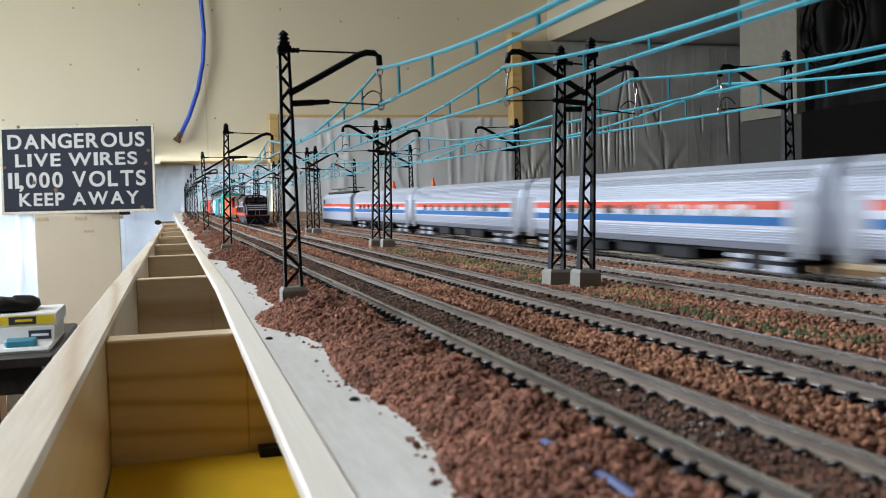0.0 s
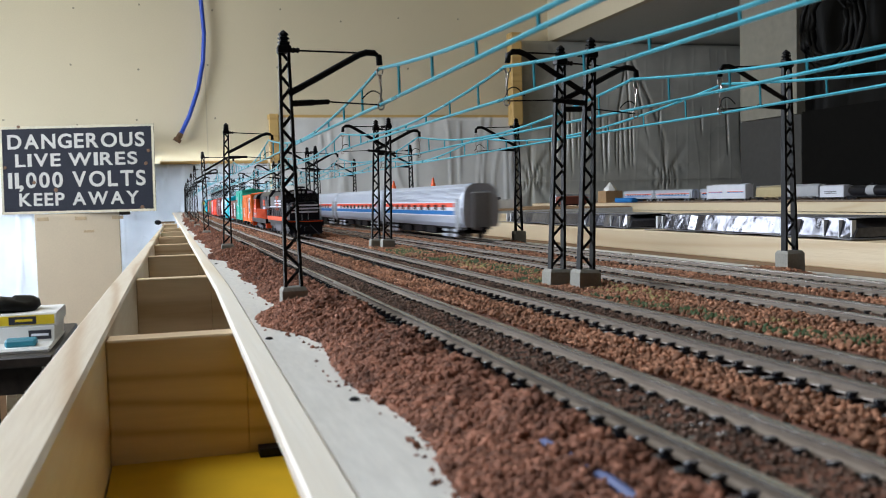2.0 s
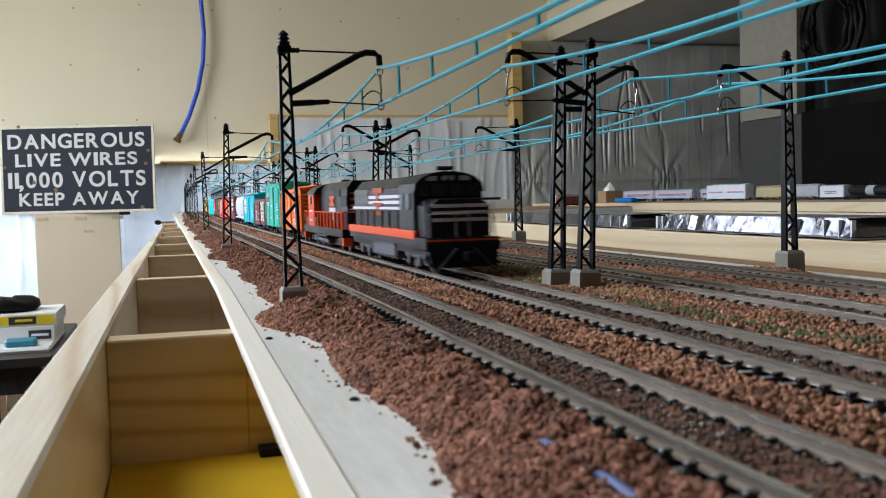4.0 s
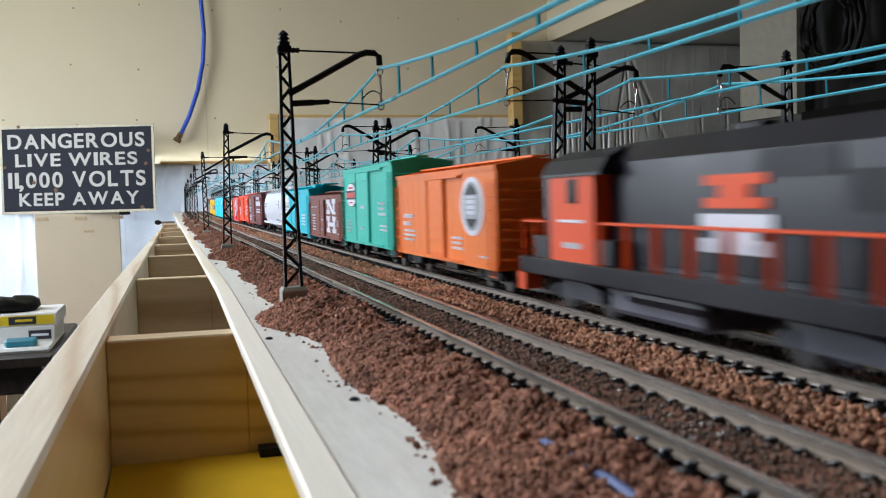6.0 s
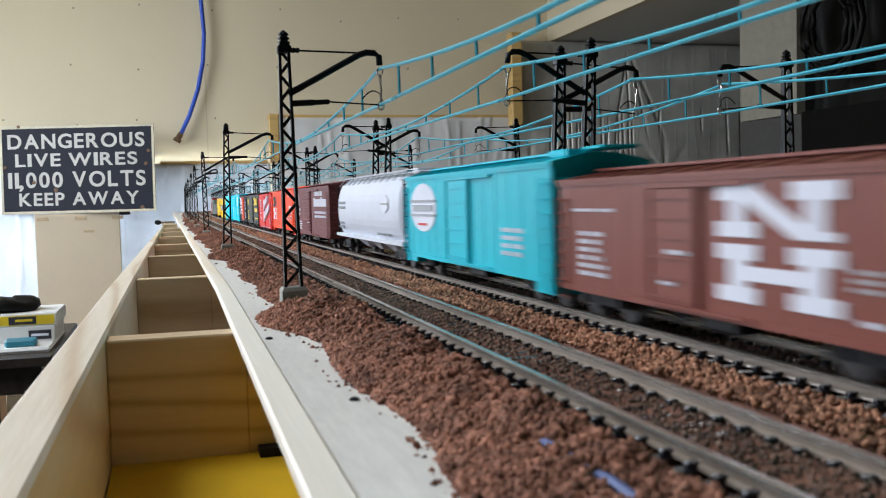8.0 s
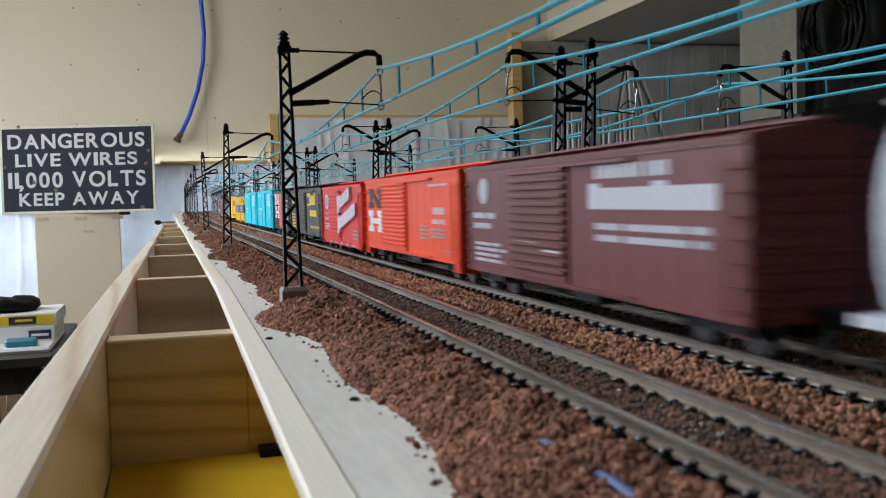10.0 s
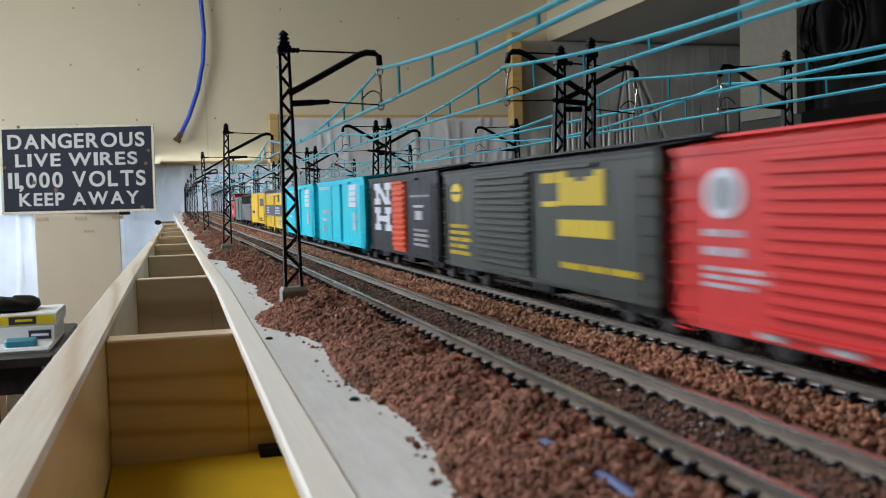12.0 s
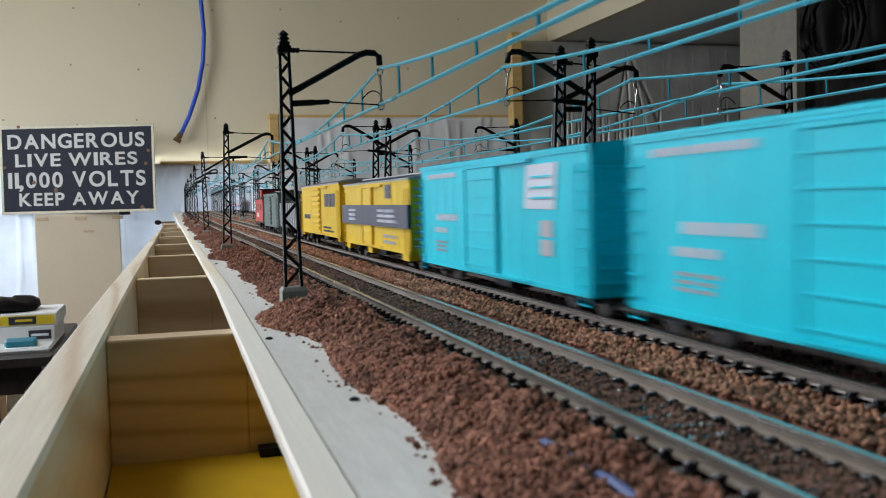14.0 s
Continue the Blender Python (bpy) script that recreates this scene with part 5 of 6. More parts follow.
def switcher(label, L):
    """The second diesel: orange cab at its rear, dark hood, orange railings along the walkway."""
    c = thing("diesel_locomotive", label, "locomotive", group="freight train")
    part("frame", Mesh().box((-0.0170, 0.003, 0.0100), (0.0170, L - 0.003, 0.0152), 0.0004), loco_black, c)
    hood = [(-0.0115, 0.0152), (0.0115, 0.0152), (0.0115, 0.0420), (0.0075, 0.0470), (-0.0075, 0.0470), (-0.0115, 0.0420)]
    part("hood", Mesh().extrude(hood, 0.012, L * 0.69), loco_black, c)
    part("short_hood", Mesh().extrude([(x * 0.98, min(z, 0.0440)) for x, z in hood], L * 0.85, L - 0.010), loco_grey, c)
    cab = [(-0.0165, 0.0152), (0.0165, 0.0152), (0.0165, 0.0395), (0.0140, 0.0432), (0.0085, 0.0458), (-0.0085, 0.0458), (-0.0140, 0.0432), (-0.0165, 0.0395)]
    part("cab", Mesh().extrude(cab, L * 0.69, L * 0.85), loco_orange, c, "orange cab")
    part("cab_roof", Mesh().extrude([(-0.0170, 0.0390), (-0.0170, 0.0398), (-0.0144, 0.0437), (-0.0086, 0.0464), (0.0086, 0.0464), (0.0144, 0.0437), (0.0170, 0.0398), (0.0170, 0.0390)], L * 0.665, L * 0.880), loco_grey, c)
    part("cab_window", Mesh().box((-0.0169, L * 0.746, 0.0316), (-0.0163, L * 0.780, 0.0382)), glass_dark, c)
    part("lettering", Mesh().box((-0.0168, L * 0.725, 0.0262), (-0.0163, L * 0.815, 0.0270)), mark_white, c)
    part("lettering", Mesh().box((-0.0168, L * 0.735, 0.0190), (-0.0163, L * 0.800, 0.0206)), mark_faint, c)
    part("battery_box", Mesh().box((-0.0166, L * 0.63, 0.0152), (-0.0116, L * 0.688, 0.0220), 0.0004), loco_grey, c)
    part("battery_box", Mesh().box((-0.0166, L * 0.852, 0.0152), (-0.0116, L * 0.92, 0.0220), 0.0004), loco_grey, c)
    part("radiator", Mesh().box((-0.0121, L * 0.20, 0.0364), (-0.0113, L * 0.33, 0.0418)), mark_black, c)
    part("radiator", Mesh().box((-0.0121, 0.0115, 0.0300), (-0.0113, L * 0.188, 0.0372)), mark_black, c)
    for k in range(8):
        part("hood_door", Mesh().box((-0.0118, 0.014 + L * 0.078 * k, 0.0165), (-0.0114, 0.014 + L * (0.078 * k + 0.070), 0.0255), 0.0002), loco_black, c)
    e = Mesh()
    for y, z, w, h in ((0.315, 0.0352, 0.12, 0.0022), (0.345, 0.0325, 0.06, 0.0027), (0.315, 0.0303, 0.12, 0.0022)):
        e.box((-0.0122, L * y, z), (-0.0113, L * (y + w), z + h))
    part("emblem", e, loco_orange, c, "orange block emblem")
    e = Mesh()
    for y, z, w, h in ((0.303, 0.0264, 0.14, 0.0027), (0.330, 0.0238, 0.085, 0.0026), (0.303, 0.0208, 0.14, 0.0030)):
        e.box((-0.0122, L * y, z), (-0.0113, L * (y + w), z + h))
    part("emblem", e, mark_white, c, "white block emblem")
    for x in (-0.0162, 0.0162):
        handrail(c, x, 0.006, L * 0.67, 0.0152, 0.0262, 9, loco_orange, 0.0011)
        handrail(c, x, L * 0.87, L - 0.005, 0.0152, 0.0262, 3, loco_orange)
    for y in (0.004, L - 0.004):
        part("end_railing", Mesh().tube([(-0.0155, y, 0.0152), (-0.0155, y, 0.0265), (0.0155, y, 0.0265), (0.0155, y, 0.0152)], 0.0005, 5).tube([(-0.005, y, 0.0152), (-0.005, y, 0.0265)], 0.0005, 5).tube([(0.005, y, 0.0152), (0.005, y, 0.0265)], 0.0005, 5), loco_orange, c)
        part("step", Mesh().box((-0.0165, y - 0.002, 0.0045), (-0.0105, y + 0.004, 0.0100)).box((0.0105, y - 0.002, 0.0045), (0.0165, y + 0.004, 0.0100)), loco_orange, c, "orange corner steps")
    for z in (0.030, 0.034, 0.038):
        part("nose_stripe", Mesh().box((-0.0095, 0.0113, z), (0.0095, 0.0121, z + 0.0015)), loco_orange, c)
    part("stack", Mesh().box((-0.0025, L * 0.40, 0.0470), (0.0025, L * 0.46, 0.0490), 0.0004), mark_black, c)
    part("fuel_tank", Mesh().box((-0.0140, L * 0.42, 0.0032), (0.0140, L * 0.67, 0.0100), 0.0012), tank_grey, c)
    part("air_tank", Mesh().turned((-0.0145, L * 0.40, 0.0088), (-0.0145, L * 0.60, 0.0088), [(0, 0.001), (0.06, 0.002), (0.94, 0.002), (1, 0.001)], 8), mark_black, c)
    for y in (0.036, L - 0.036):
        truck(c, y, 0.0270, truck_grey)
    couplers(c, L)
    return c


def coach(label, L, group="passenger train", end_door=True):
    """A fluted silver coach with a red, white and blue band round its windows."""
    c = thing("passenger_coach", label, "passenger car", group=group)
    lo = 0.0105
    side = [(-0.0142, lo), (-0.0157, 0.0135), (-0.0162, 0.0180), (-0.0164, 0.0250), (-0.0160, 0.0320), (-0.0148, 0.0380), (-0.0120, 0.0425), (-0.0065, 0.0450)]
    prof = side + [(-x, z) for x, z in reversed(side)]
    part("shell", Mesh().loft([[(x * 0.95, 0.0015, z) for x, z in prof], [(x, 0.004, z) for x, z in prof], [(x, L - 0.004, z) for x, z in prof], [(x * 0.95, L - 0.0015, z) for x, z in prof]]), silver, c)

    def at(z):
        for (xa, za), (xb, zb) in zip(side, side[1:]):
            if za <= z <= zb:
                return xa + (xb - xa) * (z - za) / (zb - za)
        return -0.012

    f = Mesh()
    z = 0.0116
    while z < 0.0415:
        if not 0.0193 < z < 0.0308:
            x = at(z)
            for s in (-1, 1):
                f.add([(s * (x - 0.0002), 0.006, z), (s * (x - 0.0002), L - 0.006, z), (s * (x - 0.00027), L - 0.006, z + 0.0003), (s * (x - 0.00027), 0.006, z + 0.0003), (s * (at(z + 0.0006) - 0.0002), 0.006, z + 0.0006), (s * (at(z + 0.0006) - 0.0002), L - 0.006, z + 0.0006)], [(0, 1, 2, 3), (3, 2, 5, 4)])
        z += 0.0010
    part("fluting", f, silver, c)

    def band(name, z0, z1, y0, y1, material, out):
        m = Mesh()
        for s in (-1, 1):
            m.add([(s * (at(z0) - out), y0, z0), (s * (at(z0) - out), y1, z0), (s * (at(z1) - out), y1, z1), (s * (at(z1) - out), y0, z1)], [(0, 1, 2, 3)])
            m.add([(s * (at(z0) + 0.0004), y0, z0), (s * (at(z0) + 0.0004), y1, z0), (s * (at(z1) + 0.0004), y1, z1), (s * (at(z1) + 0.0004), y0, z1)], [(3, 2, 1, 0)])
        return part(name, m, material, c)

    band("white_line", 0.0298, 0.0309, 0.012, L - 0.012, mark_white, 0.00045)
    band("red_band", 0.0264, 0.0298, 0.020, L - 0.020, stripe_red, 0.00050)
    band("window_band", 0.0236, 0.0264, 0.020, L - 0.020, mark_white, 0.00045)
    band("blue_band", 0.0202, 0.0236, 0.020, L - 0.020, stripe_blue, 0.00050)
    band("white_line", 0.0192, 0.0202, 0.012, L - 0.012, mark_white, 0.00045)
    n = 9
    for k in range(n):
        y = L * (0.170 + 0.0810 * k)
        band("window", 0.0240, 0.0284, y - 0.0052, y + 0.0052, glass_dark, 0.0009)
    for y in (0.011, L - 0.011):
        part("door", Mesh().box((-0.0168, y - 0.0042, 0.0085), (-0.0150, y + 0.0042, 0.0330), 0.0003), silver_shade, c)
    for y, s in ((0.0008, -1), (L - 0.0008, 1)):
        part("diaphragm", Mesh().box((-0.0075, y - 0.0022, 0.0085), (0.0075, y + 0.0022, 0.0385), 0.0012), steel_dark if s > 0 else silver_shade, c)
        part("end_door", Mesh().box((-0.0045, y + s * 0.0023 - 0.0003, 0.0110), (0.0045, y + s * 0.0023 + 0.0003, 0.0340)), silver_shade, c)
    part("underframe", Mesh().box((-0.0120, 0.092, 0.0034), (0.0120, 0.124, 0.0100), 0.001).box((-0.0120, 0.132, 0.0040), (0.0120, L - 0.122, 0.0100), 0.001).box((-0.0120, L - 0.108, 0.0034), (0.0120, L - 0.078, 0.0100), 0.001).box((-0.010, 0.006, 0.0085), (0.010, L - 0.006, 0.0108)), steel_dark, c)
    for y in (0.042, L - 0.042):
        truck(c, y, 0.0300)
        for q in (-0.0125, 0.0125):
            part("truck_step", Mesh().box((-0.0142, y + q - 0.0062, 0.0066), (-0.0126, y + q + 0.0062, 0.0084), 0.0003), silver, c, "silver truck side bar")
            part("truck_step", Mesh().box((-0.0142, y + q - 0.0066, 0.0022), (-0.0126, y + q + 0.0066, 0.0048), 0.0003), silver, c, "silver truck side bar")
    couplers(c, L)
    return c


def electric_loco(label, L):
    c = thing("electric_locomotive", label, "locomotive", group="passenger train")
    prof = [(-0.0172, 0.0085), (-0.0172, 0.0380), (-0.0130, 0.0430), (0.0130, 0.0430), (0.0172, 0.0380), (0.0172, 0.0085)]
    part("shell", Mesh().loft([[(x, 0.002, z) for x, z in prof], [(x, L - 0.020, z) for x, z in prof], [(x * 0.93, L - 0.002, 0.0085 + (z - 0.0085) * 0.74) for x, z in prof]]), silver, c)
    for z0, z1, m in ((0.0262, 0.0298, stripe_red), (0.0240, 0.0262, mark_white), (0.0200, 0.0240, stripe_blue)):
        part("band", Mesh().box((-0.0176, 0.003, z0), (-0.0170, L - 0.022, z1)), m, c)
    part("roof_gear", Mesh().box((-0.011, 0.02, 0.043), (0.011, L - 0.03, 0.0462), 0.0012), steel_dark, c)
    for y in (0.05, L - 0.06):
        part("pantograph", Mesh().tube([(0, y - 0.015, 0.0462), (0, y, 0.0505), (0, y + 0.015, 0.0462)], 0.0006, 5).tube([(-0.011, y, 0.0507), (0.011, y, 0.0507)], 0.0006, 5), steel_dark, c)
    part("cab_window", Mesh().box((-0.0174, L - 0.036, 0.0300), (-0.0169, L - 0.026, 0.0365)), glass_dark, c)
    part("underframe", Mesh().box((-0.0155, 0.004, 0.0030), (0.0155, L - 0.004, 0.0085), 0.001), steel_dark, c)
    for y in (0.045, L - 0.045):
        truck(c, y, 0.0300)
    couplers(c, L)
    return c


def tank_car(label, L, material, group):
    c = thing("tank_car", label, "freight car", group=group)
    part("tank", Mesh().turned((0, 0.004, 0.026), (0, L - 0.004, 0.026), [(0, 0.006), (0.02, 0.012), (0.05, 0.0148), (0.95, 0.0148), (0.98, 0.012), (1, 0.006)], 18), material, c, smooth=True)
    part("dome", Mesh().turned((0, L / 2, 0.038), (0, L / 2, 0.0465), [(0, 0.006), (0.8, 0.006), (1, 0.004)], 12), material, c)
    part("frame", Mesh().box((-0.012, 0.001, 0.0085), (0.012, L - 0.001, 0.0115)), steel_dark, c)
    part("band", Mesh().turned((0, L * 0.42, 0.026), (0, L * 0.58, 0.026), [(0, 0.0151), (1, 0.0151)], 18), ash, c)
    for y in (0.0185, L - 0.0185):
        truck(c, y)
    couplers(c, L)
    return c


# ---------- the trains ----------
freight, passenger = [], []
V_FREIGHT, V_PASSENGER = -0.2455, 0.500


def build_freight():
    def put(car, y):
        freight.append((car, y))
        return car
    put(road_loco("black diesel locomotive with white stripes and an orange sill", 0.1875), 1.3685)
    put(switcher("black diesel locomotive with an orange cab and orange railings", 0.181), 1.573)
    # orange box car with an oval emblem
    L = 0.1440
    c = put(box_car("glossy orange box car with an oval black and white emblem", L, 0.0090, 0.0440, orange, [(0.40, 0.575, orange, 0)]), 1.7745)
    disc(c, L, 0.815, 0.0306, 0.0110, mark_white, 0.0004, 1.24)
    disc(c, L, 0.815, 0.0306, 0.0092, ash, 0.0006, 1.14)
    patch(c, L, [(0.760, 0.0350), (0.870, 0.0350), (0.845, 0.0372), (0.815, 0.0392), (0.785, 0.0372)], mark_black, out=0.0008)
    patch(c, L, [(0.770, 0.0260), (0.860, 0.0260), (0.840, 0.0238), (0.815, 0.0222), (0.790, 0.0238)], mark_black, out=0.0008)
    patch(c, L, [(0.778, 0.0276), (0.852, 0.0276), (0.852, 0.0344), (0.778, 0.0344)], hopper_white, out=0.0008)
    for z in (0.0290, 0.0310, 0.0330):
        slab(c, L, 0.785, 0.845, z, z + 0.0006, ash, "emblem", 0.0010)
    bars(c, L, 0.089, 0.217, 0.0213, 0.0271, 2, mark_white, seed=2)
    bars(c, L, 0.098, 0.262, 0.0145, 0.0199, 3, mark_white, seed=3)
    bars(c, L, 0.636, 0.735, 0.0136, 0.0189, 3, mark_white, seed=33)
    bars(c, L, 0.870, 0.930, 0.0120, 0.0128, 1, mark_white, seed=34)
    # tall jade car
    L = 0.1345
    c = put(box_car("tall jade green box car with an oval white emblem", L, 0.0092, 0.0520, jade, [(0.325, 0.605, jade, 0)], roof_high=0.0028), 1.9290)
    disc(c, L, 0.205, 0.0372, 0.0074, mark_black, 0.0004, 2.12)
    disc(c, L, 0.205, 0.0372, 0.0070, mark_white, 0.0006, 2.12)
    slab(c, L, 0.098, 0.312, 0.0345, 0.0399, mark_black, out=0.0008, name="emblem")
    slab(c, L, 0.106, 0.304, 0.0357, 0.0387, mark_red, out=0.0010, name="emblem")
    slab(c, L, 0.150, 0.262, 0.0410, 0.0420, mark_red, out=0.0008, name="emblem")
    slab(c, L, 0.160, 0.250, 0.0322, 0.0331, mark_red, out=0.0008, name="emblem")
    bars(c, L, 0.762, 0.878, 0.0254, 0.0327, 3, mark_white, seed=4)
    bars(c, L, 0.785, 0.905, 0.0172, 0.0207, 2, mark_white, seed=5)
    bars(c, L, 0.085, 0.157, 0.0145, 0.0218, 4, mark_faint, seed=35)
    bars(c, L, 0.446, 0.497, 0.0168, 0.0188, 1, mark_white, 0.0014, seed=36)
    bars(c, L, 0.450, 0.520, 0.0290, 0.0310, 1, mark_white, 0.0014, seed=37)
    # low brown car with the block emblem
    L = 0.1410
    c = put(box_car("low oxide brown box car with large white block emblem", L, 0.0082, 0.0372, oxide, [(0.38, 0.53, oxide, 0)], roof_high=0.0030), 2.0715)
    emblem_blocks(c, L, 0.576, 0.836, 0.0119, 0.0353, mark_white, mark_white)
    bars(c, L, 0.07, 0.251, 0.0292, 0.0302, 1, mark_white, seed=6)
    bars(c, L, 0.098, 0.219, 0.0120, 0.0241, 6, mark_white, seed=7)
    bars(c, L, 0.44, 0.52, 0.0200, 0.0212, 1, mark_white, 0.0014, seed=8)
    bars(c, L, 0.42, 0.48, 0.0130, 0.0140, 1, mark_white, 0.0014, seed=41)
    bars(c, L, 0.854, 0.919, 0.0165, 0.0205, 3, mark_faint, seed=9)
    bars(c, L, 0.870, 0.930, 0.0110, 0.0122, 1, mark_white, seed=42)
    # turquoise car with overhanging roof
    L = 0.1750
    c = put(box_car("turquoise insulated box car with a round white emblem", L, 0.0085, 0.0430, turquoise, [(0.392, 0.555, turquoise, 0)], roof_high=0.0036, roof_over=0.0, skirt=((0.0, 0.10, 0.003), (0.92, 1.0, 0.004))), 2.2170)
    disc(c, L, 0.177, 0.0300, 0.0106, mark_white, 0.0004, 1.95)
    for z in (0.0262, 0.0324):
        slab(c, L, 0.062, 0.292, z, z + 0.0010, ash, out=0.0007, name="emblem")
    slab(c, L, 0.085, 0.268, 0.0284, 0.0312, ash, out=0.0007, name="emblem")
    slab(c, L, 0.135, 0.215, 0.0222, 0.0232, mark_red, out=0.0007, name="emblem")
    bars(c, L, 0.750, 0.880, 0.0142, 0.0236, 4, mark_white, seed=10)
    part("hatch", Mesh().box((-0.0105, 0.002, 0.0452), (-0.0045, 0.016, 0.0476), 0.0004), turquoise, c)
    part("platform", Mesh().box((-0.0060, -0.0120, 0.0470), (0.0060, 0.0005, 0.0480), 0.0003), turquoise, c)
    # pale hopper
    L = 0.1820
    c = put(white_hopper("pale grey covered hopper car with sloping bottom bays", L, 0.0125, 0.0437, hopper_white), 2.4010)
    bars(c, L, 0.06, 0.20, 0.0285, 0.0335, 2, ash, seed=11)
    bars(c, L, 0.07, 0.16, 0.0165, 0.0205, 2, ash, seed=43)
    disc(c, L, 0.800, 0.0317, 0.0046, mark_white, 0.0006, 1.9)
    slab(c, L, 0.758, 0.842, 0.0312, 0.0322, ash, out=0.0008, name="emblem")
    bars(c, L, 0.70, 0.90, 0.0150, 0.0165, 1, ash, seed=44)
    # maroon car, double door
    L = 0.1790
    c = put(box_car("dusty maroon box car with a ribbed door and white lettering bars", L, 0.0080, 0.0440, maroon, [(0.27, 0.52, maroon, 13)]), 2.6110)
    disc(c, L, 0.115, 0.0360, 0.0046, mark_faint)
    slab(c, L, 0.09, 0.14, 0.0352, 0.0366, mark_faint, out=0.0006, name="emblem")
    bars(c, L, 0.05, 0.19, 0.0225, 0.0285, 2, mark_white, seed=12)
    bars(c, L, 0.06, 0.24, 0.0110, 0.0180, 4, mark_white, seed=13)
    slab(c, L, 0.30, 0.40, 0.0185, 0.0198, mark_white, "lettering", 0.0016)
    slab(c, L, 0.43, 0.50, 0.0165, 0.0178, mark_white, "lettering", 0.0016)
    bars(c, L, 0.62, 0.90, 0.0375, 0.0415, 1, mark_white, seed=14)
    for k in range(9):
        slab(c, L, 0.60 + 0.038 * k, 0.630 + 0.038 * k, 0.0300, 0.0355 + (0.0012 if k in (0, 5) else 0), mark_white, "lettering")
    bars(c, L, 0.62, 0.92, 0.0215, 0.0265, 2, mark_white, seed=15)
    # vermilion car
    L = 0.1785
    c = put(box_car("bright vermilion box car with black and white block emblem", L, 0.0085, 0.0440, vermilion, [(0.257, 0.54, vermilion, 15)], skirt=((0.0, 0.05, 0.004), (0.95, 1.0, 0.004))), 2.7990)
    emblem_blocks(c, L, 0.055, 0.250, 0.0167, 0.0400, mark_black, mark_white)
    bars(c, L, 0.757, 0.941, 0.0388, 0.0400, 1, mark_white, seed=16)
    bars(c, L, 0.793, 0.884, 0.0268, 0.0303, 1, mark_white, seed=17)
    bars(c, L, 0.786, 0.914, 0.0229, 0.0252, 1, mark_white, seed=45)
    bars(c, L, 0.675, 0.754, 0.0160, 0.0224, 4, mark_faint, seed=18)
    bars(c, L, 0.773, 0.830, 0.0170, 0.0212, 3, mark_faint, seed=46)
    bars(c, L, 0.840, 0.899, 0.0170, 0.0212, 3, mark_faint, seed=47)
    bars(c, L, 0.885, 0.930, 0.0118, 0.0128, 1, mark_faint, seed=48)
    # crimson car with slanted lettering bars
    L = 0.1420
    c = put(box_car("crimson box car with slanted white lettering bars", L, 0.0072, 0.0426, crimson, [(0.24, 0.52, crimson, 13)], skirt=((0.02, 0.98, 0.0022),)), 2.9885)
    disc(c, L, 0.135, 0.0335, 0.0052, mark_white, 0.0004, 1.3)
    disc(c, L, 0.135, 0.0335, 0.0034, ash, 0.0006, 1.3)
    bars(c, L, 0.085, 0.185, 0.0245, 0.0262, 1, mark_white, seed=19)
    bars(c, L, 0.085, 0.195, 0.0205, 0.0226, 1, mark_white, seed=51)
    bars(c, L, 0.085, 0.240, 0.0140, 0.0185, 3, mark_white, seed=52)
    m = Mesh()
    for f0, step, count, zb, first in ((0.500, 0.062, 5, 0.0255, 0.0110), (0.500, 0.054, 8, 0.0125, 0.0112)):
        for k in range(count):
            a, b = f0 + step * k, f0 + step * (k + 0.68)
            za, zc = zb + 0.026 * (a - f0) + (0.0020 if k else 0), zb + 0.026 * (b - f0) + (0.0020 if k else 0)
            tall = first if k == 0 else 0.0072
            q = [(L * (1 - a), za), (L * (1 - b), zc), (L * (1 - b), zc + tall), (L * (1 - a), za + tall)]
            m.add([(-HALF - 0.0021, y, z) for y, z in q] + [(-HALF, y, z) for y, z in q], [(0, 1, 2, 3), (7, 6, 5, 4), (0, 4, 5, 1), (1, 5, 6, 2), (2, 6, 7, 3), (3, 7, 4, 0)])
    part("lettering", m, mark_white, c, "slanted white bars")
    for f in (0.22, 0.36, 0.50, 0.64, 0.78):
        slab(c, L, f, f + 0.05, 0.0056, 0.0068, mark_faint, "sill_patch", 0.0005)
    bars(c, L, 0.80, 0.92, 0.0100, 0.0160, 3, mark_faint, seed=20)
    # dark olive car, yellow lettering
    L = 0.1740
    c = put(box_car("dark olive grey box car with yellow lettering bars", L, 0.0080, 0.0435, pullman, [(0.252, 0.554, pullman, 14)], roof_m=mark_black), 3.1370)
    disc(c, L, 0.103, 0.0358, 0.0036, mark_yellow, 0.0004, 1.9)
    slab(c, L, 0.070, 0.136, 0.0353, 0.0363, pullman, "emblem", 0.0006)
    bars(c, L, 0.050, 0.210, 0.0118, 0.0238, 5, mark_yellow, seed=21)
    for k in range(3):
        slab(c, L, 0.602 + 0.024 * k, 0.620 + 0.024 * k, 0.0375, 0.0405, mark_yellow, "lettering", 0.0005)
    for k, high in enumerate((0.0098, 0.0078, 0.0066, 0.0078, 0.0094)):
        slab(c, L, 0.675 + 0.034 * k, 0.703 + 0.034 * k, 0.0310, 0.0310 + high, mark_yellow, "lettering", 0.0005)
    slab(c, L, 0.602, 0.668, 0.0306, 0.0322, mark_yellow, "lettering", 0.0005)
    for k in range(6):
        slab(c, L, 0.673 + 0.032 * k, 0.700 + 0.032 * k, 0.0223, 0.0270, mark_yellow, "lettering", 0.0005)
    bars(c, L, 0.678, 0.938, 0.0130, 0.0150, 1, mark_yellow, seed=22)
    # black car with orange door
    L = 0.1375
    c = put(box_car("black box car with an orange ribbed door and white block emblem", L, 0.0080, 0.0445, carbon, [(0.415, 0.60, loco_orange, 12)], roof_m=mark_black), 3.3185)
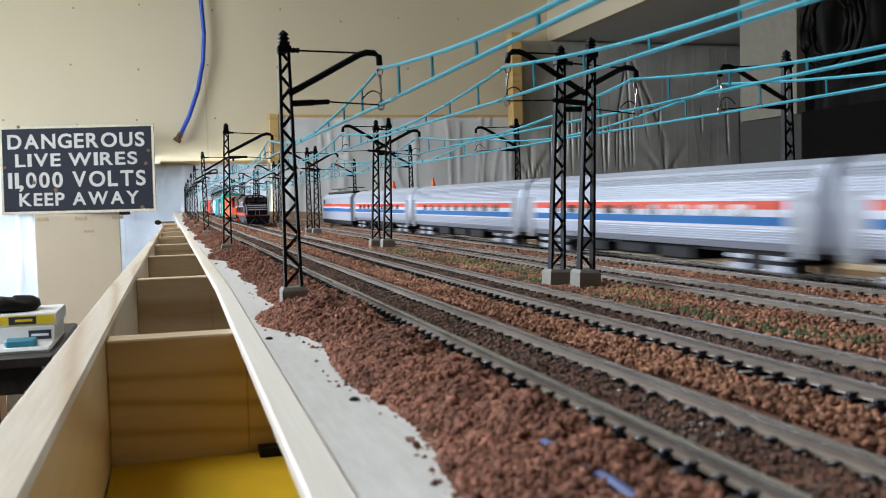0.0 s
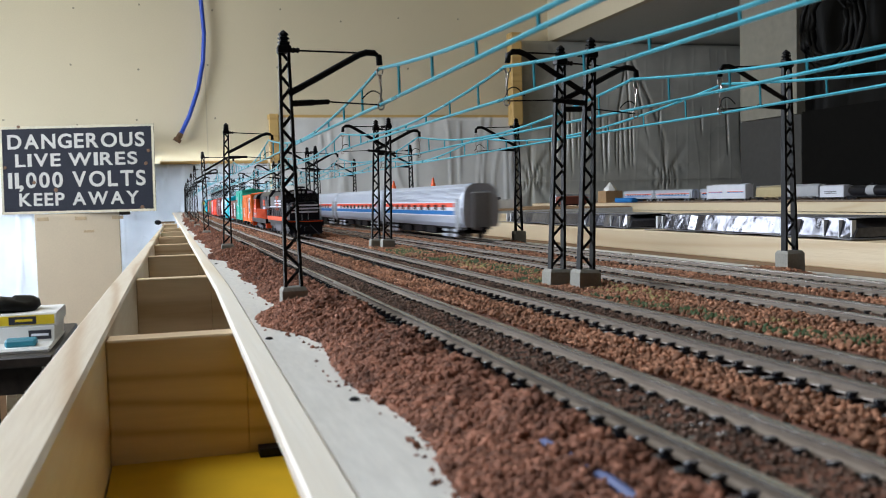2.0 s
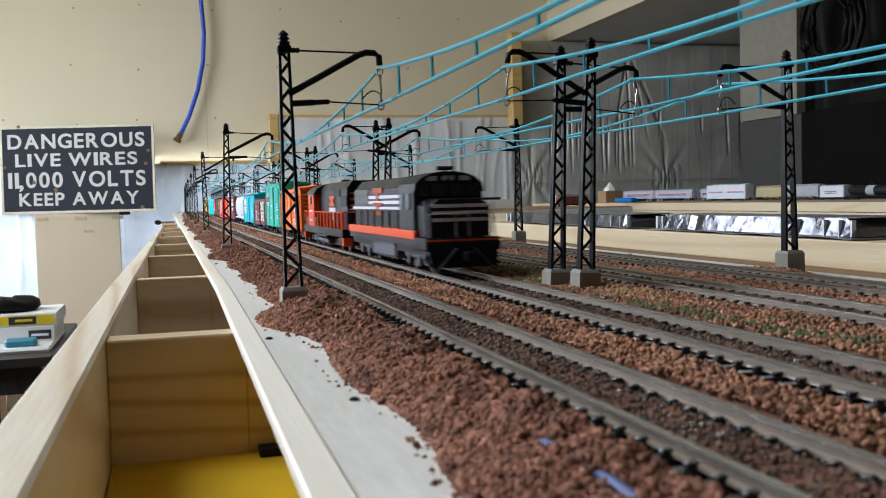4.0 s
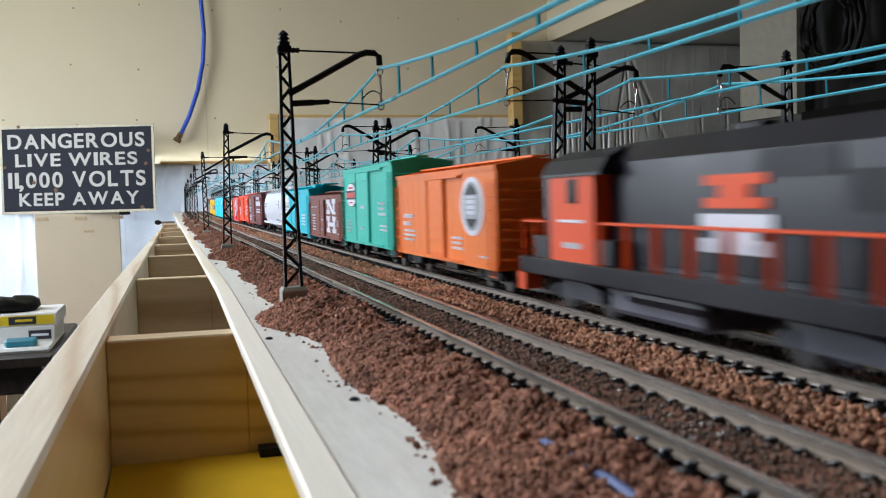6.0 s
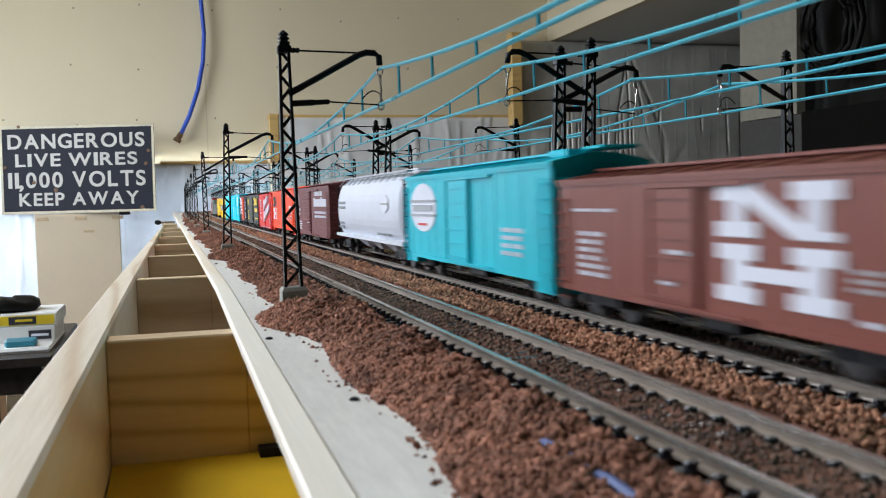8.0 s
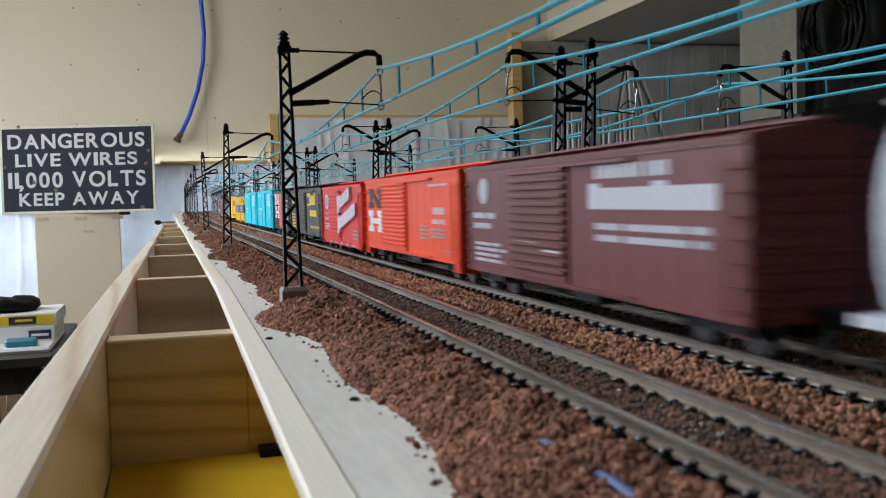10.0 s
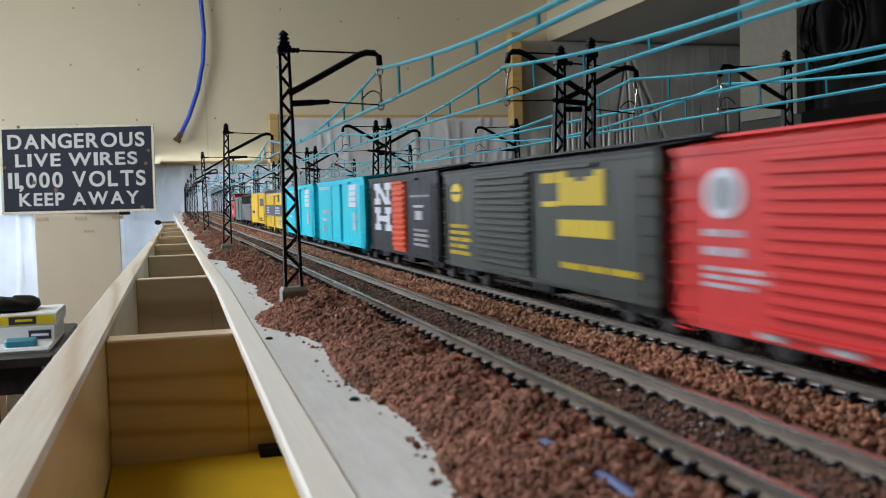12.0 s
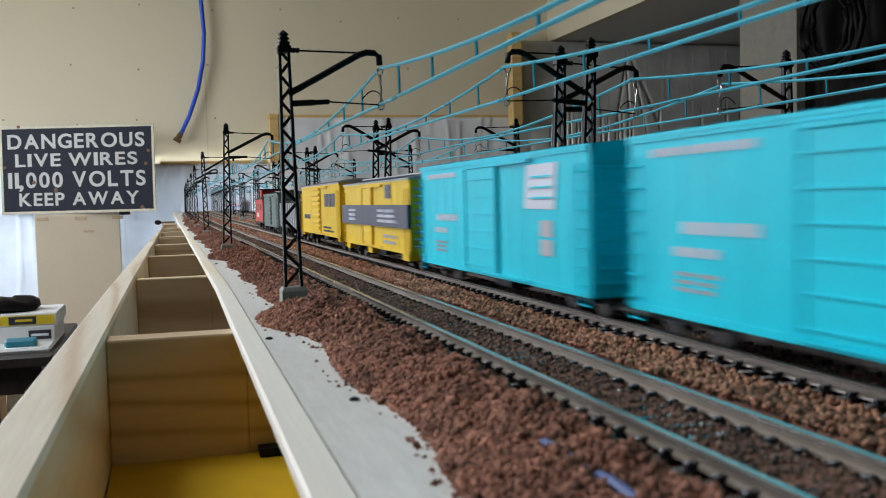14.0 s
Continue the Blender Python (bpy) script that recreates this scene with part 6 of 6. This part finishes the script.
    emblem_blocks(c, L, 0.100, 0.380, 0.0179, 0.0425, mark_white, mark_white)
    bars(c, L, 0.66, 0.90, 0.0345, 0.0357, 1, mark_faint, seed=23)
    slab(c, L, 0.70, 0.82, 0.0300, 0.0311, mark_faint, "lettering")
    slab(c, L, 0.72, 0.80, 0.0245, 0.0285, mark_faint, "lettering")
    bars(c, L, 0.70, 0.88, 0.0125, 0.0205, 4, mark_faint, seed=24)
    # two cyan cars
    for k, y in enumerate((3.4710, 3.6640)):
        L = 0.1720 if k == 0 else 0.1730
        c = put(box_car("cyan box car with ribbed doors and a white emblem block", L, 0.0068, 0.0466, cyan_paint, [(0.379, 0.582, cyan_paint, 0)], roof_high=0.0020, walk=False), y)
        bars(c, L, 0.066, 0.320, 0.0418, 0.0440, 1, mark_white, seed=26)
        bars(c, L, 0.145, 0.321, 0.0245, 0.0276, 1, mark_white, seed=27)
        bars(c, L, 0.125, 0.258, 0.0196, 0.0220, 1, mark_white, seed=49)
        bars(c, L, 0.130, 0.240, 0.0120, 0.0165, 3, mark_faint, seed=50)
        patch(c, L, [(0.722, 0.0300), (0.858, 0.0298), (0.872, 0.0436), (0.736, 0.0434)], mark_white, out=0.0004)
        for z in (0.0330, 0.0362, 0.0394):
            slab(c, L, 0.755, 0.850, z, z + 0.0006, cyan_paint, "emblem", 0.0008)
        slab(c, L, 0.795, 0.848, 0.0159, 0.0207, mark_faint, "data_panel")
        slab(c, L, 0.795, 0.848, 0.0216, 0.0265, mark_faint, "data_panel")
    # yellow cars
    L = 0.1680
    c = put(box_car("yellow refrigerator car with a dark band across its side", L, 0.0085, 0.0430, yellow, [(0.36, 0.52, yellow, 0)], roof_m=ash, roof_high=0.003, end_m=ash, skirt=((0.03, 0.09, 0.004), (0.42, 0.48, 0.004), (0.90, 0.97, 0.004))), 3.8580)
    slab(c, L, 0.0, 1.0, 0.0200, 0.0312, band_grey, "band", 0.0015)
    bars(c, L, 0.62, 0.92, 0.0220, 0.0290, 3, mark_white, 0.0018, seed=28)
    bars(c, L, 0.14, 0.28, 0.0220, 0.0290, 3, mark_white, 0.0018, seed=29)
    slab(c, L, 0.70, 0.77, 0.0345, 0.0415, band_grey, "emblem", 0.0005)
    bars(c, L, 0.66, 0.86, 0.0110, 0.0160, 2, mark_faint, seed=30)
    L = 0.1780
    c = put(box_car("yellow box car with dark lettering blocks", L, 0.0100, 0.0454, yellow, [(0.36, 0.56, yellow, 8)], roof_m=ash, roof_high=0.003, walk=False, skirt=((0.0, 0.06, 0.003), (0.94, 1.0, 0.003))), 4.0430)
    for a, b in ((0.66, 0.73), (0.745, 0.81), (0.825, 0.90)):
        slab(c, L, a, b, 0.0300, 0.0390, band_grey, "lettering")
    bars(c, L, 0.08, 0.30, 0.0200, 0.0240, 1, band_grey, seed=31)
    bars(c, L, 0.62, 0.86, 0.0120, 0.0160, 2, band_grey, seed=32)
    # tail of the train
    put(open_hopper("grey hopper car heaped with black coal", 0.150, 0.0100, 0.0330, ash), 4.2370)
    put(box_car("grey green box car near the end of the train", 0.142, 0.0085, 0.0425, grey_green, [(0.36, 0.56, grey_green, 8)]), 4.4020)
    put(caboose("red caboose with a black roof closing the train", 0.115), 4.5580)


def build_passenger():
    for k in range(5):
        passenger.append((coach("fluted silver passenger coach with red white and blue window band", 0.2862), -0.3050 + 0.2905 * k))
    passenger.append((electric_loco("silver electric locomotive with red and blue side bands", 0.235), 1.1510))


def parked_stock():
    """Models standing in the yard on the far shelf and on the work table."""
    g = "parked models on the far shelf"
    yard = 1.911

    def stand(car, x, y, z, turn=0):
        tagged(car, group=g)
        car.matrix_world = pose(x, y, z, 0, 0, turn)
    stand(coach("small silver coach parked on the far shelf", 0.2650, g), yard, 3.402, Z)
    stand(coach("small silver coach parked on the far shelf", 0.2862, g), yard, 3.112, Z)
    stand(coach("small silver coach half hidden on the far shelf", 0.2000, g), yard + 0.034, 2.92, Z)
    c = box_car("pale silver express car parked on the far shelf", 0.240, 0.0075, 0.0540, hopper_white, name="express_car")
    slab(c, 0.240, 0.05, 0.42, 0.0300, 0.0318, stripe_red)
    slab(c, 0.240, 0.55, 0.95, 0.0300, 0.0318, stripe_red)
    slab(c, 0.240, 0.05, 0.42, 0.0275, 0.0296, stripe_blue)
    slab(c, 0.240, 0.55, 0.95, 0.0275, 0.0296, stripe_blue)
    stand(c, yard, 2.772, Z)
    stand(white_hopper("tan covered hopper parked on the far shelf", 0.150, 0.0125, 0.0425, tan_hopper, group=g), yard, 2.570, Z)
    stand(white_hopper("grey covered hopper parked on the far shelf", 0.165, 0.0125, 0.0437, ash, group=g), yard, 2.398, Z)
    c = box_car("pale grey box car parked on the far shelf", 0.105, 0.0085, 0.0400, hopper_white)
    bars(c, 0.105, 0.2, 0.8, 0.018, 0.026, 2, mark_black, seed=40)
    stand(c, yard, 2.288, Z)
    stand(tank_car("black tank car parked on the far shelf", 0.190, mark_black, g), yard, 2.092, Z)
    c = box_car("dark brown box car standing on the work table", 0.142, 0.0085, 0.0330, oxide)
    stand(c, 1.33, 3.06, Z - 0.007, -62)
    stand(coach("silver coach standing on the work table", 0.240, g), 1.46, 3.62 - 0.2, Z - 0.007, -60)


# ---------- track and ballast ----------
def tracks():
    ys = [-0.55] + [1.2 + (FAR - 1.2) * k / 14 for k in range(15)]
    prof_top = [(-0.00075, -0.0007), (0.00075, -0.0007), (0.00075, -0.0001), (0.0005, 0), (-0.0005, 0), (-0.00075, -0.0001)]
    prof_low = [(-0.0011, -0.0026), (0.0011, -0.0026), (0.0010, -0.0022), (0.0005, -0.0018), (0.0005, -0.0007), (-0.0005, -0.0007), (-0.0005, -0.0018), (-0.0010, -0.0022)]
    tie = Mesh().box((-0.0152, -0.0013, -0.0044), (0.0152, 0.0013, -0.0026), 0.0003).data("tie", tie_black)
    spike = Mesh()
    for x in (-0.0103, -0.0066, 0.0066, 0.0103):
        spike.box((x - 0.0010, -0.0008, -0.0027), (x + 0.0010, 0.0008, -0.0017), 0.0003)
    plates = spike.data("tie_plate", tie_black)
    for n, c in enumerate(TRACKS):
        t = thing("track", "model railway track with brown painted rails on black ties", "track", group="main line tracks")
        for s in (-1, 1):
            x = c + s * 0.00895
            r = part("rail", Mesh().loft([[(x + bend(y) + px, y, Z + pz) for px, pz in prof_low] for y in ys]), rail_paint, t)
            part("rail_head", Mesh().loft([[(x + bend(y) + px, y, Z + pz) for px, pz in prof_top] for y in ys]), rail_shine, r)
        step = 0.0068
        rnd = random.Random(n)
        count = 0
        rest = []
        y = -0.30
        while y < FAR - 0.1:
            if 0.02 < y and count < 290:
                o = new("tie", tie)
                o.parent = t
                o.location = (c + bend(y) + rnd.uniform(-0.0003, 0.0003), y + rnd.uniform(-0.0003, 0.0003), Z)
                o.rotation_euler = (0, 0, rnd.uniform(-0.01, 0.01))
                if count < 130:
                    q = new("tie_plate", plates)
                    q.parent = o
                count += 1
            else:
                rest.append(y)
            y += step
        m = Mesh()
        for y in rest:
            m.box((c + bend(y) - 0.0152, y - 0.0013, Z - 0.0044), (c + bend(y) + 0.0152, y + 0.0013, Z - 0.0026))
        tagged(part("far_ties", m, tie_black, t), kind="stuff")


def left_edge(y):
    """Where the spilled ballast ends on the bare plywood."""
    heap = ((y - 0.310 + 0.193) % 0.386 - 0.193) / 0.029
    x = 0.0372 - 0.0050 * min(max((y - 0.4) / 0.5, 0.0), 1.0) + 0.0017 * math.cos((y - 0.155) * 66) - 0.0104 * math.exp(-heap * heap)
    return x + 0.0014 * noise.noise(Vector((y * 90, 3.1, 0))) + 0.0008 * noise.noise(Vector((y * 230, 5.1, 0))) + bend(y)


def bed_height(x, y):
    """The ballast's surface over the plywood, under the rail heads."""
    x -= bend(y)
    z = -0.0026
    for c in TRACKS:
        d = abs(x - c)
        if d < 0.0075:
            z = -0.0023 + 0.0004 * noise.noise(Vector((x * 150, y * 110, 6.5)))
        elif d < 0.0165:
            z = -0.0036
    if x < TRACKS[0] - 0.0165:
        e = left_edge(y) - bend(y)
        w = max(0.0, min(1.0, (x - e) / 0.016))
        z = -0.0052 + 0.0040 * w ** 0.7 + 0.0014 * w * math.exp(-(((y - 0.315 + 0.193) % 0.386 - 0.193) / 0.03) ** 2) + (0.0018 * noise.noise(Vector((x * 90, y * 70, 0.5))) + 0.0016 * noise.noise(Vector((x * 320, y * 320, 0.5)))) * w
        foot = math.hypot(x - 0.0418, (y - 0.333 + 0.193) % 0.386 - 0.193)
        z = min(z, -0.0046 + 0.55 * max(0.0, foot - 0.0055))
    elif TRACKS[1] + 0.0165 < x < TRACKS[2] - 0.0165:
        z = -0.0020 + 0.0012 * noise.noise(Vector((x * 60, y * 40, 2.5)))
    elif TRACKS[0] + 0.0165 < x < TRACKS[1] - 0.0165 or TRACKS[2] + 0.0165 < x < TRACKS[3] - 0.0165:
        z = -0.0021 + 0.0007 * noise.noise(Vector((x * 80, y * 60, 4.5)))
    if x > 0.255:
        z = -0.0036 - (x - 0.255) * 0.22 + 0.0008 * noise.noise(Vector((x * 90, y * 60, 8.5))) + 0.0042 * math.exp(-((x - 0.268) / 0.012) ** 2) * math.exp(-(((y - 0.20) % SPAN - 0.16) / 0.03) ** 2)
    return z


def ballast():
    b = thing("ballast", "loose rust brown ballast grains spread between the tracks", "ballast", kind="stuff")
    # bed: a finely rolling sheet under the grains
    xs = np.concatenate([np.arange(0.026, 0.2860, 0.0016)])
    ys = np.concatenate([np.arange(0.0, 0.9, 0.004), np.arange(0.9, FAR, 0.02)])
    ys = np.concatenate([np.arange(-0.5, 0.0, 0.02), ys])
    vs, ok = [], []
    for y in ys:
        e = left_edge(y)
        for x in xs:
            xx = x + bend(y)
            vs.append((xx, y, Z + max(bed_height(xx, y) - 0.0003, -0.0056 if x < 0.245 else -0.012) + 0.0003 * noise.noise(Vector((x * 800, y * 800, 0)))))
            ok.append(xx > e - 0.0005)
    n = len(xs)
    fs = []
    for j in range(len(ys) - 1):
        for i in range(n - 1):
            k = j * n + i
            if ok[k] and ok[k + 1] and ok[k + n] and ok[k + n + 1]:
                fs.append((k, k + 1, k + n + 1, k + n))
    tagged(rough_mesh("bed", vs, fs, ballast_bed, b), kind="stuff")
    # grains: irregular lumps, thickest where they lie nearest
    rng = np.random.default_rng(7)
    ico = bmesh.new()
    bmesh.ops.create_icosphere(ico, subdivisions=1, radius=1)
    base = np.array([v.co[:] for v in ico.verts])
    tri = np.array([[v.index for v in f.verts] for f in ico.faces])
    ico.free()
    octa = np.array([(1, 0, 0), (-1, 0, 0), (0, 1, 0), (0, -1, 0), (0, 0, 1), (0, 0, -1)], dtype=float)
    otri = np.array([(0, 2, 4), (2, 1, 4), (1, 3, 4), (3, 0, 4), (2, 0, 5), (1, 2, 5), (3, 1, 5), (0, 3, 5)])

    def scatter(name, count, y0, y1, size, body, faces, x0=0.027, x1=0.282, bias=1.0, keep=None):
        pts = []
        while len(pts) < count:
            y = y0 + (y1 - y0) * rng.random() ** bias
            x = x0 + (x1 - x0) * rng.random()
            e = left_edge(y) - bend(y)
            if x < e - (0.004 if rng.random() < 0.008 else 0.0):
                continue
            near = min(abs(x - c) for c in TRACKS)
            if near < 0.0160 and rng.random() < (0.55 if near > 0.008 else 0.10):
                continue
            if keep and not keep(x, y):
                continue
            if any(abs(abs(x - c) - 0.00895) < 0.0016 for c in TRACKS):
                continue
            pts.append((x, y, near))
        n = len(pts)
        P = np.array([(x + bend(y), y, Z + bed_height(x + bend(y), y) - (0.0003 if near < 0.016 else 0.0)) for x, y, near in pts])
        S = size * (0.55 + 0.9 * rng.random(n) ** 1.5)
        S = np.where(np.array([p[2] for p in pts]) < 0.016, S * 0.7, S)
        q = rng.normal(size=(n, 4))
        q /= np.linalg.norm(q, axis=1)[:, None]
        w, x, y, z = q.T
        R = np.stack([1 - 2 * (y * y + z * z), 2 * (x * y - z * w), 2 * (x * z + y * w), 2 * (x * y + z * w), 1 - 2 * (x * x + z * z), 2 * (y * z - x * w), 2 * (x * z - y * w), 2 * (y * z + x * w), 1 - 2 * (x * x + y * y)], 1).reshape(n, 3, 3)
        stretch = 0.65 + 0.7 * rng.random((n, 1, 3))
        V = body[None] * stretch * (0.70 + 0.60 * rng.random((n, len(body), 1)))
        V = np.einsum("nij,nvj->nvi", R, V) * S[:, None, None] + P[:, None, :] + np.array([0, 0, 1.0]) * (S * (0.9 * rng.random(n) ** 1.6 - 0.05))[:, None, None]
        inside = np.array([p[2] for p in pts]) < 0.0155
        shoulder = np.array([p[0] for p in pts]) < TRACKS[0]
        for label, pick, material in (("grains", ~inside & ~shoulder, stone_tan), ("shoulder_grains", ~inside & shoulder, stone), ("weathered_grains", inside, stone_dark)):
            W = V[pick]
            F = (faces[None] + (np.arange(len(W)) * len(body))[:, None, None]).reshape(-1, 3)
            if len(W):
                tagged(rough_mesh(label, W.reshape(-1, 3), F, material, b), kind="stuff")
    scatter("grains", 100000, 0.07, 0.47, 0.00062, octa, otri)
    scatter("grains", 34000, 0.08, 0.42, 0.00068, octa, otri, 0.027, 0.060)
    scatter("grains", 26000, 0.08, 0.36, 0.00058, octa, otri, 0.027, 0.060)
    scatter("grains", 62000, 0.47, 1.15, 0.00075, octa, otri)
    scatter("grains", 20000, 1.15, 2.6, 0.00110, octa, otri)
    g = thing("moss", "green and straw coloured scatter grass between the tracks", "grass", kind="stuff")
    for name, material, n, sd in (("tufts", moss, 2600, 1), ("dry_tufts", straw, 800, 2)):
        r = np.random.default_rng(sd)
        vs, fs = [], []
        while len(vs) < n * 6:
            y = 0.17 + 0.50 * r.random()
            x = 0.152 + 0.013 * r.normal()
            d = noise.noise(Vector((x * 40, y * 14, sd * 3.0)))
            if d < 0.08 or not 0.142 < x < 0.168:
                continue
            z = Z + bed_height(x, y) + 0.0004
            s = 0.0007 * (0.5 + r.random())
            k = len(vs)
            vs += [(x + a * s * r.uniform(0.6, 1.3), y + c * s * r.uniform(0.6, 1.3), z + e * s * r.uniform(0.6, 1.4)) for a, c, e in octa]
            fs += [tuple(int(i) + k for i in f) for f in otri]
        tagged(rough_mesh(name, vs, fs, material, g), kind="stuff")
    # blue feeder wire beside the nearest rail
    w = Mesh().tube([(0.0507, 0.1293, Z - 0.0037), (0.0503, 0.1221, Z - 0.0013), (0.0503, 0.1139, Z - 0.0011), (0.0510, 0.1096, Z - 0.0019), (0.0507, 0.1026, Z - 0.0011), (0.0505, 0.0957, Z - 0.0013), (0.0501, 0.085, Z - 0.0037)], 0.0007, 8)
    single("feeder_wire", w, blue_wire, "thin blue feeder wire half buried in ballast", "wire", smooth=True)


room()
wall_dressing()
warning_sign()
side_table()
bench()
riser_clutter()
far_benches()
catenary()
build_freight()
build_passenger()
parked_stock()
tracks()
ballast()


def rows_along(x, y, way):
    """Poses of a car whose front stands at y at the start, on the line whose straight part lies at x."""
    rows = []
    for k in range(15):
        yy = y + way(k)
        a = math.degrees(math.atan2(bend(yy + 0.15) - bend(yy), 0.15))
        rows.append((float(k), pose(x + bend(yy), yy, Z, 0, 0, -a)))
    return rows


def leaving(t):
    """The passenger train runs off at a steady pace and comes to rest at the far end of the line."""
    if t <= 5:
        return V_PASSENGER * t
    u = min(1.0, (t - 5) / 4.0)
    return V_PASSENGER * (5 + 4.0 * (u - u * u / 2))


def motions():
    for car, y in freight:
        walk(car, rows_along(TRACKS[1], y, lambda t: V_FREIGHT * t))
    for car, y in passenger:
        walk(car, rows_along(TRACKS[3], y, leaving))


motions()
